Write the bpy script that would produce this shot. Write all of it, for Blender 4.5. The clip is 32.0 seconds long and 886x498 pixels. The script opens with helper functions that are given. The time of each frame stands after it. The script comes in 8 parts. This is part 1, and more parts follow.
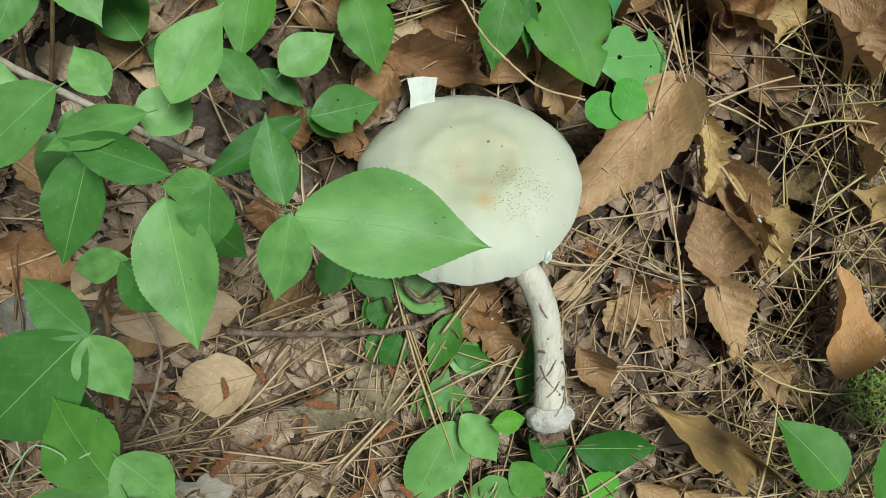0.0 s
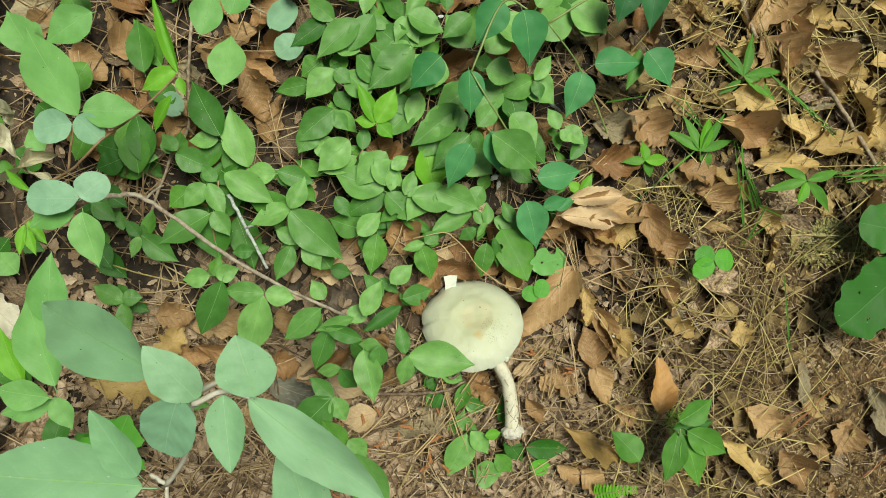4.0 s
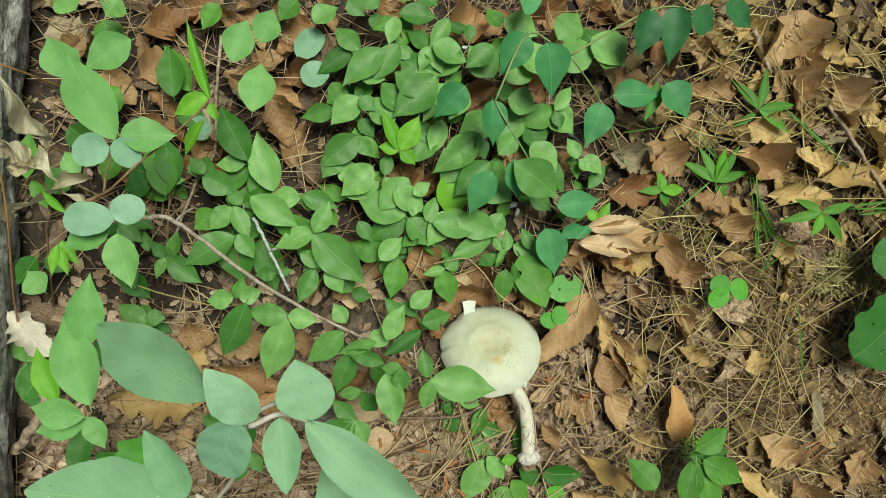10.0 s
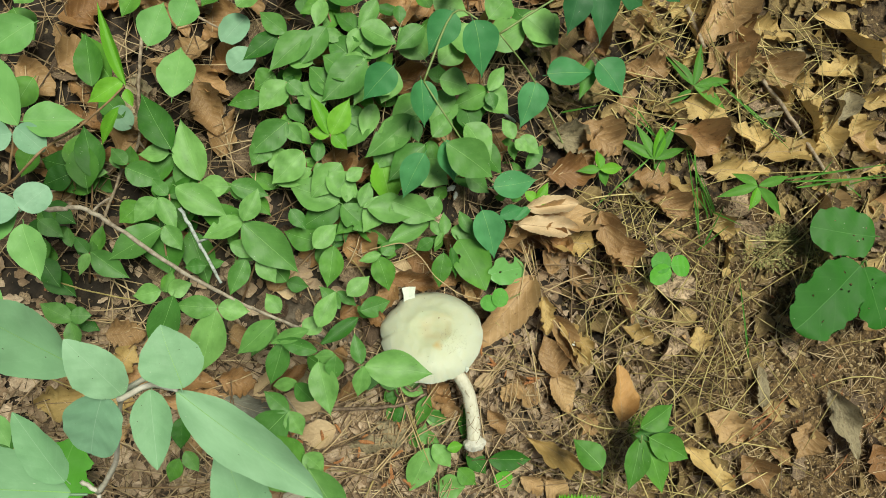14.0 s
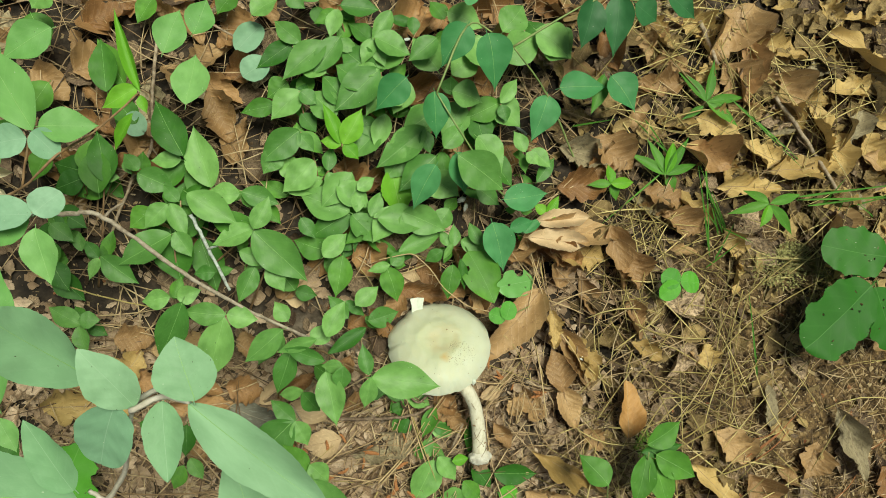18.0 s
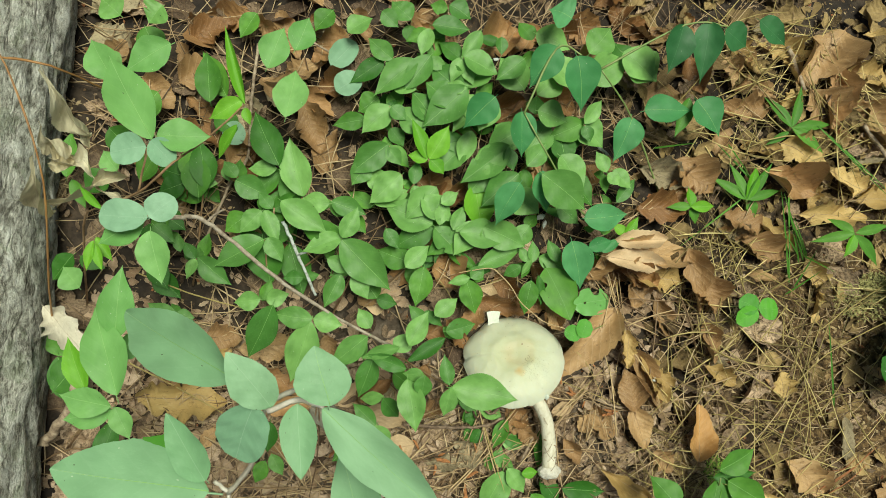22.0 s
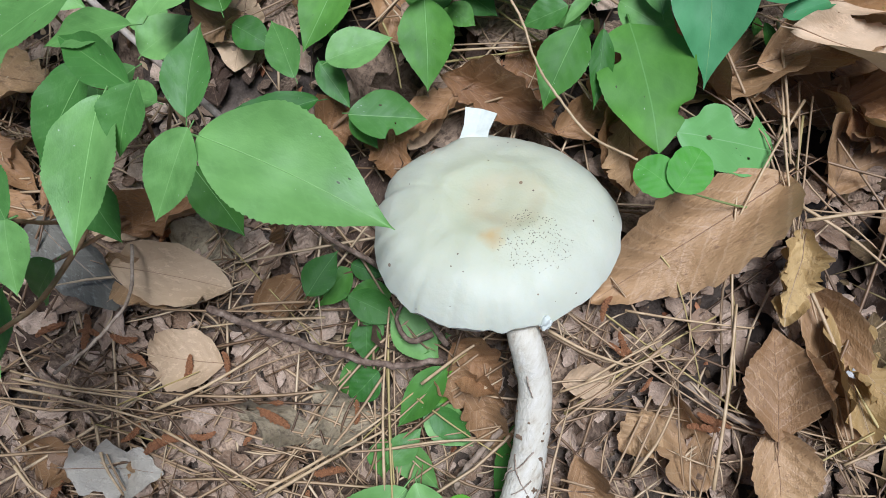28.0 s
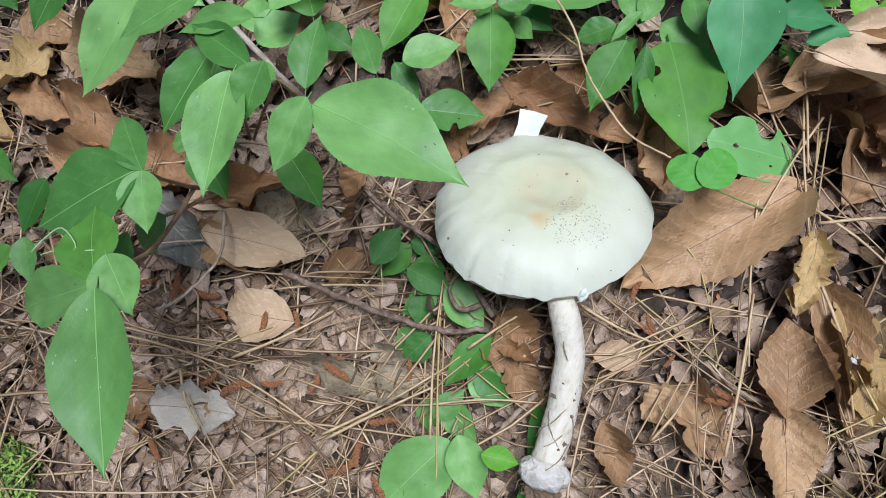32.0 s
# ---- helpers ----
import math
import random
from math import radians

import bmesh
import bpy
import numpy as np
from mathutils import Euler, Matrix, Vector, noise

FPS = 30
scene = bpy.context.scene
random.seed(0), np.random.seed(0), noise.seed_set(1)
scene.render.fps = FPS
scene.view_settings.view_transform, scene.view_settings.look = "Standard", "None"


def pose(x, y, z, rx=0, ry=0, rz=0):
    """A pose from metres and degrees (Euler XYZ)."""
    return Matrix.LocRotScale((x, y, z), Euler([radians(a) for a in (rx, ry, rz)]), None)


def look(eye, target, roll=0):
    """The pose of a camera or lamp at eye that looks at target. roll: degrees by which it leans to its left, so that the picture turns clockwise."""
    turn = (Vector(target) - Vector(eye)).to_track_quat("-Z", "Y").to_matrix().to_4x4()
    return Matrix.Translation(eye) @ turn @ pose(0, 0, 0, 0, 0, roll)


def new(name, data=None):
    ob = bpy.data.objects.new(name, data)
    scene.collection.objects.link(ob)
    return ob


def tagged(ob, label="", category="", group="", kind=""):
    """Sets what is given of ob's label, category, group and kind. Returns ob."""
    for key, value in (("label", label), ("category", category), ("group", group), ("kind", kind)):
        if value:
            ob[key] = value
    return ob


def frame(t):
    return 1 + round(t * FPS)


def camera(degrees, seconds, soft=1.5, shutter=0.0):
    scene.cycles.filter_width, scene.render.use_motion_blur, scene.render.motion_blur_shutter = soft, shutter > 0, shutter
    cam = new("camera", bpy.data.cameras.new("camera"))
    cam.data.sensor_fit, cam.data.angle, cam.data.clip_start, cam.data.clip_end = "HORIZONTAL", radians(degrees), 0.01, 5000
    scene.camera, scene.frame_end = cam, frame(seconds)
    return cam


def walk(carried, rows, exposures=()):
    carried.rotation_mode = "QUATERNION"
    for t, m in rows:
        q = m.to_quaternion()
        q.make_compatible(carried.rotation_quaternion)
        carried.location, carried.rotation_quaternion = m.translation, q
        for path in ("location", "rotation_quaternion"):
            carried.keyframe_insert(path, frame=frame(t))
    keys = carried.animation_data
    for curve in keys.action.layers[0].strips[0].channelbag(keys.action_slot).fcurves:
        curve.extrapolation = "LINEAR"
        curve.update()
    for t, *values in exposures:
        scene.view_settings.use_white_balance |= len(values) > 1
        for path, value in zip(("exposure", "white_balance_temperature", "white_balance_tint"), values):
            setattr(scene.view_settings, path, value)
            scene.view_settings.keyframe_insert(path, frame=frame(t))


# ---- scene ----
# Forest floor with a pale mushroom, low shrubs, leaf litter and a fallen log. Metres, z up.

# ---- camera ----
PATH = [
    (0.0, -0.0833, -0.0368, 0.3283, -1.84, -9.64, 9.41),
    (0.5, -0.1082, -0.0155, 0.4317, -3.11, -7.82, 10.15),
    (1.0, -0.1249, -0.0092, 0.5146, -3.74, -8.76, 7.23),
    (1.5, -0.1406, 0.0008, 0.5858, -0.89, -7.82, 9.06),
    (2.0, -0.1348, -0.0073, 0.6113, 0.16, -9.22, 6.84),
    (2.5, -0.1259, -0.0047, 0.6531, 0.93, -10.72, 6.47),
    (3.0, -0.1275, 0.0093, 0.6739, 2.29, -10.24, 5.31),
    (3.5, -0.1266, 0.0222, 0.6832, 2.77, -10.23, 6.19),
    (4.0, -0.1454, 0.0228, 0.6961, 1.80, -7.41, 8.54),
    (4.5, -0.1522, 0.0083, 0.7054, 1.73, -7.35, 9.00),
    (6.5, -0.1724, 0.0142, 0.7054, 3.34, -9.55, 10.97),
    (7.0, -0.1715, 0.0156, 0.7038, 3.70, -9.40, 11.02),
    (7.5, -0.1750, 0.0181, 0.7063, 3.37, -8.75, 12.21),
    (8.0, -0.1753, 0.0174, 0.7065, 3.31, -8.16, 12.49),
    (8.5, -0.1832, 0.0099, 0.7075, 3.35, -6.68, 13.69),
    (9.0, -0.1846, 0.0113, 0.7049, 2.25, -6.46, 13.61),
    (9.5, -0.1727, 0.0183, 0.7037, 3.20, -6.90, 10.48),
    (10.0, -0.1654, 0.0219, 0.7026, 3.48, -7.48, 9.45),
    (10.5, -0.1652, 0.0204, 0.7022, 3.36, -7.52, 9.51),
    (11.0, -0.1486, 0.0176, 0.6758, 3.05, -10.70, 7.78),
    (11.5, -0.1431, 0.0117, 0.6737, 2.07, -10.92, 8.66),
    (12.0, -0.1432, 0.0106, 0.6804, 3.17, -10.93, 8.03),
    (12.5, -0.1415, 0.0135, 0.6827, 2.67, -10.00, 9.20),
    (13.0, -0.1313, 0.0082, 0.6901, 3.45, -9.62, 8.36),
    (13.5, -0.1269, 0.0124, 0.6942, 4.07, -9.57, 6.82),
    (15.5, -0.1463, 0.0011, 0.6920, 3.93, -9.73, 9.42),
    (16.0, -0.1338, 0.0134, 0.6931, 4.68, -10.13, 7.04),
    (16.5, -0.1261, 0.0230, 0.6979, 5.00, -9.98, 6.28),
    (17.0, -0.1202, 0.0202, 0.6939, 5.25, -9.94, 6.00),
    (17.5, -0.1267, 0.0216, 0.6970, 4.71, -9.12, 7.62),
    (18.0, -0.1336, 0.0130, 0.6924, 4.55, -9.24, 8.42),
    (18.5, -0.1413, 0.0054, 0.6867, 4.48, -9.85, 8.40),
    (19.0, -0.1442, 0.0071, 0.6875, 4.24, -9.48, 8.33),
    (19.5, -0.1499, 0.0107, 0.6881, 4.35, -9.75, 8.23),
    (20.0, -0.1497, 0.0168, 0.6924, 4.90, -9.56, 8.05),
    (20.5, -0.1498, 0.0175, 0.6886, 5.04, -9.28, 7.87),
    (21.0, -0.1516, 0.0163, 0.6965, 5.16, -8.43, 8.33),
    (21.5, -0.1593, 0.0115, 0.6997, 5.01, -6.94, 10.88),
    (22.0, -0.1605, 0.0131, 0.7057, 4.79, -5.24, 11.31),
    (22.5, -0.1551, 0.0156, 0.7096, 4.66, -5.26, 10.32),
    (23.0, -0.1444, 0.0054, 0.7038, 4.11, -7.03, 10.13),
    (23.5, -0.1395, -0.0003, 0.7018, 3.26, -7.31, 10.37),
    (24.0, -0.1295, -0.0180, 0.6892, 2.80, -7.33, 10.95),
    (24.5, -0.0899, -0.0282, 0.5797, 2.89, -9.25, 10.92),
    (26.5, -0.0310, -0.0351, 0.2289, 4.64, -4.91, 24.16),
    (27.0, -0.0204, -0.0496, 0.2549, 5.19, -1.46, 26.71),
    (27.5, -0.0217, -0.0532, 0.2737, 6.43, 2.75, 28.83),
    (28.0, -0.0011, -0.0489, 0.2991, 7.91, 4.81, 26.30),
    (28.5, 0.0032, -0.0595, 0.3078, 9.99, 4.21, 26.79),
    (29.0, 0.0053, -0.0554, 0.3151, 10.26, 3.30, 26.94),
    (29.5, 0.0156, -0.0812, 0.3138, 9.71, 3.50, 29.43),
    (30.0, 0.0230, -0.0881, 0.3149, 9.18, 3.64, 30.14),
    (30.5, 0.0228, -0.0744, 0.3269, 8.42, 4.63, 28.52),
    (31.0, 0.0215, -0.0723, 0.3326, 9.22, 4.97, 29.54),
    (31.5, 0.0139, -0.0719, 0.3279, 9.55, 5.18, 28.68),
    (32.0, 0.0045, -0.0761, 0.3344, 10.57, 6.32, 30.02),
]
cam = camera(63.0, 32.0, soft=0.5)
walk(cam, [(r[0], pose(*r[1:])) for r in PATH], exposures=[(0,-0.35,5750,2),(1.0,-0.37,6000,-4),(2,-0.19,6750,-3),(4,-0.19,6750,-5),(9,-0.22,6300,-4),(11,-0.30,6600,-5),(13,-0.18,6600,-4),(17,-0.20,6900,-7),(24,-0.17,6400,-4),(26.5,-0.42,5400,17),(27.2,-0.40,5250,18),(28,-0.20,5250,18),(29,-0.15,5250,19),(30,0.08,5250,19),(31,-0.05,5250,19),(32,-0.11,5300,18)])

# ---- light: soft overcast daylight that comes down through a gap in the trees ----
world = bpy.data.worlds.new("world")
scene.world = world
world.use_nodes = True
wn = world.node_tree.nodes
sky = wn.new("ShaderNodeTexSky")
sky.sky_type = "NISHITA"
sky.sun_disc = False
sky.sun_elevation = radians(78)
sky.sun_rotation = radians(32)
sky.dust_density = 4.0
wn["Background"].inputs["Strength"].default_value = 0.05
world.node_tree.links.new(sky.outputs["Color"], wn["Background"].inputs["Color"])

sun = new("sun", bpy.data.lights.new("sun", "SUN"))
sun.data.energy = 5.1
sun.data.angle = radians(24)
sun.data.color = (1.0, 0.96, 0.88)
sun.matrix_world = look((0.35, 0.55, 3.0), (0, 0, 0))


# ---- materials ----
def nodes_of(name):
    m = bpy.data.materials.new(name)
    m.use_nodes = True
    t = m.node_tree
    return m, t, t.nodes["Principled BSDF"]


def node(t, kind, **values):
    n = t.nodes.new(kind)
    for key, value in values.items():
        n.inputs[key].default_value = value
    return n


def link(t, a, b):
    t.links.new(a, b)


def math_node(t, op, a, b=None, c=None):
    n = t.nodes.new("ShaderNodeMath")
    n.operation = op
    for i, v in enumerate((a, b, c)):
        if v is None:
            continue
        if isinstance(v, (int, float)):
            n.inputs[i].default_value = v
        else:
            link(t, v, n.inputs[i])
    return n.outputs[0]


def ramp(t, fac, stops):
    n = t.nodes.new("ShaderNodeValToRGB")
    el = n.color_ramp.elements
    while len(el) < len(stops):
        el.new(0.5)
    for e, (p, c) in zip(el, stops):
        e.position, e.color = p, (*c, 1)
    if fac is not None:
        link(t, fac, n.inputs[0])
    return n.outputs[0]


def mix(t, fac, a, b, kind="MIX"):
    n = t.nodes.new("ShaderNodeMix")
    n.data_type, n.blend_type = "RGBA", kind
    for i, v in ((0, fac), (6, a), (7, b)):
        if isinstance(v, (int, float)):
            n.inputs[i].default_value = v
        elif isinstance(v, tuple):
            n.inputs[i].default_value = (*v, 1)
        else:
            link(t, v, n.inputs[i])
    return n.outputs[2]


def noise_fac(t, scale, detail=4.0, rough=0.55, coord="Object", stretch=None, distortion=0.0):
    co = t.nodes.new("ShaderNodeTexCoord").outputs[coord]
    if stretch:
        mp = t.nodes.new("ShaderNodeMapping")
        mp.inputs["Scale"].default_value = stretch
        link(t, co, mp.inputs["Vector"])
        co = mp.outputs[0]
    n = node(t, "ShaderNodeTexNoise", Scale=scale, Detail=detail, Roughness=rough, Distortion=distortion)
    link(t, co, n.inputs["Vector"])
    return n.outputs[0]


def bump(t, bsdf, height, strength=0.4, distance=0.001):
    n = node(t, "ShaderNodeBump", Strength=strength, Distance=distance)
    link(t, height, n.inputs["Height"])
    link(t, n.outputs[0], bsdf.inputs["Normal"])


def randomness(t, island=False):
    if island:
        return t.nodes.new("ShaderNodeNewGeometry").outputs["Random Per Island"]
    return t.nodes.new("ShaderNodeObjectInfo").outputs["Random"]


def leaf_material(name, dark, light, vein, gloss=0.56, through_light=0.2, veins=6.0, island=False, spots=0.0, spot_colour=(0.3, 0.28, 0.1), crease=0.0, spec=0.36, rib_wide=0.007, show=0.42):
    """A living or dead leaf: midrib and side veins from its UV, blotches, a little light let through."""
    m, t, b = nodes_of(name)
    rnd = randomness(t, island)
    base = ramp(t, rnd, [(0.0, dark), (1.0, light)])
    shift = t.nodes.new("ShaderNodeVectorMath")
    shift.operation = "ADD"
    link(t, t.nodes.new("ShaderNodeTexCoord").outputs["UV"], shift.inputs[0])
    cx = t.nodes.new("ShaderNodeCombineXYZ")
    link(t, math_node(t, "MULTIPLY", rnd, 37.0), cx.inputs[2])
    link(t, cx.outputs[0], shift.inputs[1])
    def patch(scale, detail=4.0, rough=0.6):
        n = node(t, "ShaderNodeTexNoise", Scale=scale, Detail=detail, Roughness=rough)
        link(t, shift.outputs[0], n.inputs["Vector"])
        return n.outputs[0]
    big, mid, fine = patch(2.6), patch(11.0, 5.0, 0.65), patch(55.0, 2.0)
    tone = t.nodes.new("ShaderNodeMapRange")
    tone.inputs["From Min"].default_value, tone.inputs["From Max"].default_value = 0.32, 0.68
    link(t, big, tone.inputs["Value"])
    base = mix(t, math_node(t, "MULTIPLY", tone.outputs[0], 0.5), base, tuple(c * 0.72 for c in dark))
    base = mix(t, math_node(t, "MULTIPLY", math_node(t, "GREATER_THAN", mid, 0.58), 0.22 if spots else 0.05), base, tuple(min(1.0, c * 1.35) for c in light))
    uv = t.nodes.new("ShaderNodeSeparateXYZ")
    link(t, t.nodes.new("ShaderNodeTexCoord").outputs["UV"], uv.inputs[0])
    v = math_node(t, "ABSOLUTE", math_node(t, "SUBTRACT", uv.outputs[1], 0.5))
    rib = math_node(t, "LESS_THAN", v, rib_wide)
    wave = math_node(t, "ADD", math_node(t, "SUBTRACT", uv.outputs[0], math_node(t, "MULTIPLY", v, 0.62)), math_node(t, "MULTIPLY", mid, 0.05))
    side = math_node(t, "SINE", math_node(t, "MULTIPLY", wave, veins * 6.283))
    side_line = math_node(t, "MULTIPLY", math_node(t, "GREATER_THAN", side, 0.95), 0.42 if spots else 0.26)
    line = math_node(t, "MAXIMUM", rib, math_node(t, "MULTIPLY", side_line, fine))
    base = mix(t, math_node(t, "MULTIPLY", line, show), base, vein)
    if spots == 0:
        vo = node(t, "ShaderNodeTexVoronoi", Scale=26.0)
        link(t, shift.outputs[0], vo.inputs["Vector"])
        sep = t.nodes.new("ShaderNodeSeparateColor")
        link(t, vo.outputs["Color"], sep.inputs[0])
        fleck = math_node(t, "MULTIPLY", math_node(t, "LESS_THAN", vo.outputs["Distance"], math_node(t, "MULTIPLY", sep.outputs[1], 0.22)), math_node(t, "LESS_THAN", sep.outputs[0], 0.05))
        hole = math_node(t, "MULTIPLY", math_node(t, "LESS_THAN", vo.outputs["Distance"], math_node(t, "MULTIPLY", sep.outputs[1], 0.26)), math_node(t, "GREATER_THAN", sep.outputs[0], 0.975))
        base = mix(t, math_node(t, "MULTIPLY", fleck, 0.7), base, (0.50, 0.60, 0.42))
        base = mix(t, math_node(t, "MULTIPLY", hole, 0.85), base, (0.05, 0.045, 0.02))
    if spots > 0:
        sp = t.nodes.new("ShaderNodeMapRange")
        sp.inputs["From Min"].default_value, sp.inputs["From Max"].default_value = 1.0 - spots - 0.05, 1.0 - spots + 0.08
        link(t, math_node(t, "ADD", math_node(t, "MULTIPLY", mid, 0.6), math_node(t, "MULTIPLY", patch(24.0, 4.0, 0.7), 0.4)), sp.inputs["Value"])
        base = mix(t, math_node(t, "MULTIPLY", sp.outputs[0], 0.75), base, spot_colour)
    link(t, base, b.inputs["Base Color"])
    link(t, math_node(t, "ADD", math_node(t, "MULTIPLY", mid, 0.24), gloss - 0.12), b.inputs["Roughness"])
    b.inputs["Specular IOR Level"].default_value = spec
    h = math_node(t, "ADD", math_node(t, "MULTIPLY", side, 0.12 + crease * 0.35), math_node(t, "SUBTRACT", math_node(t, "ADD", math_node(t, "MULTIPLY", fine, 0.3 + crease), math_node(t, "MULTIPLY", mid, 0.35 + crease * 5)), math_node(t, "MULTIPLY", rib, 0.5)))
    bump(t, b, h, 0.3 + crease, 0.0007 + crease * 0.0009)
    if through_light > 0:
        tr = node(t, "ShaderNodeBsdfTranslucent")
        link(t, mix(t, 0.5, base, light), tr.inputs["Color"])
        ms = t.nodes.new("ShaderNodeMixShader")
        ms.inputs[0].default_value = through_light
        link(t, b.outputs[0], ms.inputs[1])
        link(t, tr.outputs[0], ms.inputs[2])
        link(t, ms.outputs[0], t.nodes["Material Output"].inputs["Surface"])
    return m


M_SHRUB = leaf_material("shrub_leaf", (0.066, 0.20, 0.032), (0.26, 0.50, 0.135), (0.29, 0.50, 0.16), gloss=0.48)
M_YOUNG = leaf_material("young_leaf", (0.11, 0.33, 0.015), (0.21, 0.48, 0.04), (0.36, 0.55, 0.16))
M_CLOVER = leaf_material("clover_leaf", (0.07, 0.29, 0.02), (0.13, 0.42, 0.035), (0.2, 0.45, 0.1))
M_DARK = leaf_material("vine_leaf", (0.06, 0.24, 0.075), (0.11, 0.34, 0.125), (0.16, 0.36, 0.16), veins=5.0)
M_VINEDARK = leaf_material("dark_vine_leaf", (0.03, 0.13, 0.04), (0.055, 0.20, 0.065), (0.1, 0.26, 0.1), veins=5.0)
# darker shrub green: shade put into colour for lower leaves; dark herbs too
M_DEEP = leaf_material("shaded_dark_leaf", (0.035, 0.14, 0.014), (0.14, 0.345, 0.045), (0.18, 0.38, 0.1))
M_BLUE = leaf_material("waxy_leaf", (0.21, 0.40, 0.235), (0.31, 0.51, 0.335), (0.36, 0.52, 0.36), gloss=0.6)
# green lifted to a bluish mint: sky sheen put into the base colour
M_SHEENGREEN = leaf_material("sheen_pale_leaf", (0.21, 0.41, 0.20), (0.31, 0.51, 0.30), (0.38, 0.55, 0.36), gloss=0.56)
M_TALL = leaf_material("tall_shrub_leaf", (0.14, 0.35, 0.085), (0.25, 0.48, 0.15), (0.36, 0.54, 0.24))
M_CHEWED = leaf_material("chewed_leaf", (0.16, 0.40, 0.10), (0.22, 0.47, 0.15), (0.33, 0.55, 0.24), gloss=0.45)
M_BROAD = leaf_material("broad_leaf", (0.03, 0.145, 0.012), (0.055, 0.20, 0.022), (0.12, 0.3, 0.07), veins=5.0, spec=0.3)
M_GRASS = leaf_material("grass_blade", (0.06, 0.19, 0.02), (0.14, 0.34, 0.045), (0.2, 0.4, 0.1), veins=1.0)
M_TAN = leaf_material("dead_leaf_tan", (0.29, 0.165, 0.07), (0.60, 0.40, 0.195), (0.70, 0.52, 0.33), gloss=0.42, through_light=0.1, spots=0.42, spot_colour=(0.12, 0.06, 0.03), crease=0.32, veins=8.0, show=0.9, rib_wide=0.0)
M_DUN = leaf_material("dead_leaf_dun", (0.48, 0.34, 0.19), (0.66, 0.49, 0.30), (0.5, 0.36, 0.21), gloss=0.6, through_light=0.1, spots=0.36, spot_colour=(0.2, 0.12, 0.07), crease=0.2, veins=9.0, show=0.6, rib_wide=0.012)
M_SLATE = leaf_material("dead_leaf_slate", (0.11, 0.10, 0.075), (0.21, 0.20, 0.15), (0.3, 0.29, 0.23), gloss=0.7, through_light=0.0, spots=0.4, spot_colour=(0.36, 0.37, 0.31), crease=0.3, veins=8.0, show=0.8, rib_wide=0.012)
M_RUST = leaf_material("dead_leaf_rust", (0.22, 0.108, 0.040), (0.53, 0.315, 0.14), (0.55, 0.36, 0.2), gloss=0.42, through_light=0.1, spots=0.42, spot_colour=(0.08, 0.035, 0.02), crease=0.32, veins=8.0, show=0.9, rib_wide=0.0)
M_GREYLEAF = leaf_material("dead_leaf_grey", (0.30, 0.245, 0.145), (0.55, 0.46, 0.29), (0.42, 0.37, 0.26), gloss=0.7, through_light=0.08, spots=0.46, spot_colour=(0.07, 0.05, 0.035), crease=0.4, show=0.9, rib_wide=0.012)
M_OCHRE = leaf_material("dead_leaf_ochre", (0.36, 0.235, 0.080), (0.66, 0.47, 0.19), (0.5, 0.38, 0.2), gloss=0.55, through_light=0.1, spots=0.42, spot_colour=(0.14, 0.075, 0.025), crease=0.3, veins=7.0, show=0.9, rib_wide=0.012)
M_ORANGE = leaf_material("dead_leaf_orange", (0.40, 0.20, 0.065), (0.58, 0.33, 0.12), (0.6, 0.4, 0.2), gloss=0.5, through_light=0.1, spots=0.40, spot_colour=(0.16, 0.07, 0.02), crease=0.3, veins=8.0, show=0.9, rib_wide=0.012)
M_PALE = leaf_material("dead_leaf_pale", (0.56, 0.51, 0.39), (0.76, 0.71, 0.57), (0.5, 0.45, 0.35), gloss=0.7, through_light=0.1, spots=0.42, spot_colour=(0.34, 0.28, 0.19), crease=0.4, show=0.9, rib_wide=0.012)
M_FRAG = leaf_material("rotting_fragment", (0.31, 0.20, 0.115), (0.80, 0.62, 0.45), (0.4, 0.3, 0.2), gloss=0.7, through_light=0.0, island=True, spots=0.42, spot_colour=(0.08, 0.045, 0.03), crease=0.4)
M_FRAG2 = leaf_material("oak_fragment", (0.05, 0.030, 0.013), (0.52, 0.37, 0.155), (0.4, 0.3, 0.2), gloss=0.7, through_light=0.0, island=True, spots=0.42, spot_colour=(0.07, 0.04, 0.02), crease=0.4)
M_PALE2 = leaf_material("withered_leaf", (0.62, 0.54, 0.34), (0.80, 0.74, 0.55), (0.5, 0.45, 0.3), gloss=0.65, through_light=0.15, spots=0.3, spot_colour=(0.2, 0.15, 0.07), crease=0.4, show=0.9, rib_wide=0.012)
M_LITTER = leaf_material("old_litter", (0.065, 0.038, 0.021), (0.70, 0.51, 0.33), (0.3, 0.2, 0.12), gloss=0.7, through_light=0.0, island=True, spots=0.5, spot_colour=(0.04, 0.022, 0.014), crease=0.4)


def grain_material(name, stops, gloss=0.7, scale=40.0, stretch=(1, 1, 1), island=False, strength=0.6, distance=0.001):
    m, t, b = nodes_of(name)
    n = noise_fac(t, scale, 6.0, 0.65, stretch=stretch)
    fac = n
    if island:
        fac = math_node(t, "ADD", math_node(t, "MULTIPLY", n, 0.35), math_node(t, "MULTIPLY", randomness(t, True), 0.65))
    link(t, ramp(t, fac, stops), b.inputs["Base Color"])
    b.inputs["Roughness"].default_value = gloss
    bump(t, b, noise_fac(t, scale * 2.5, 5.0, 0.7, stretch=stretch), strength, distance)
    return m


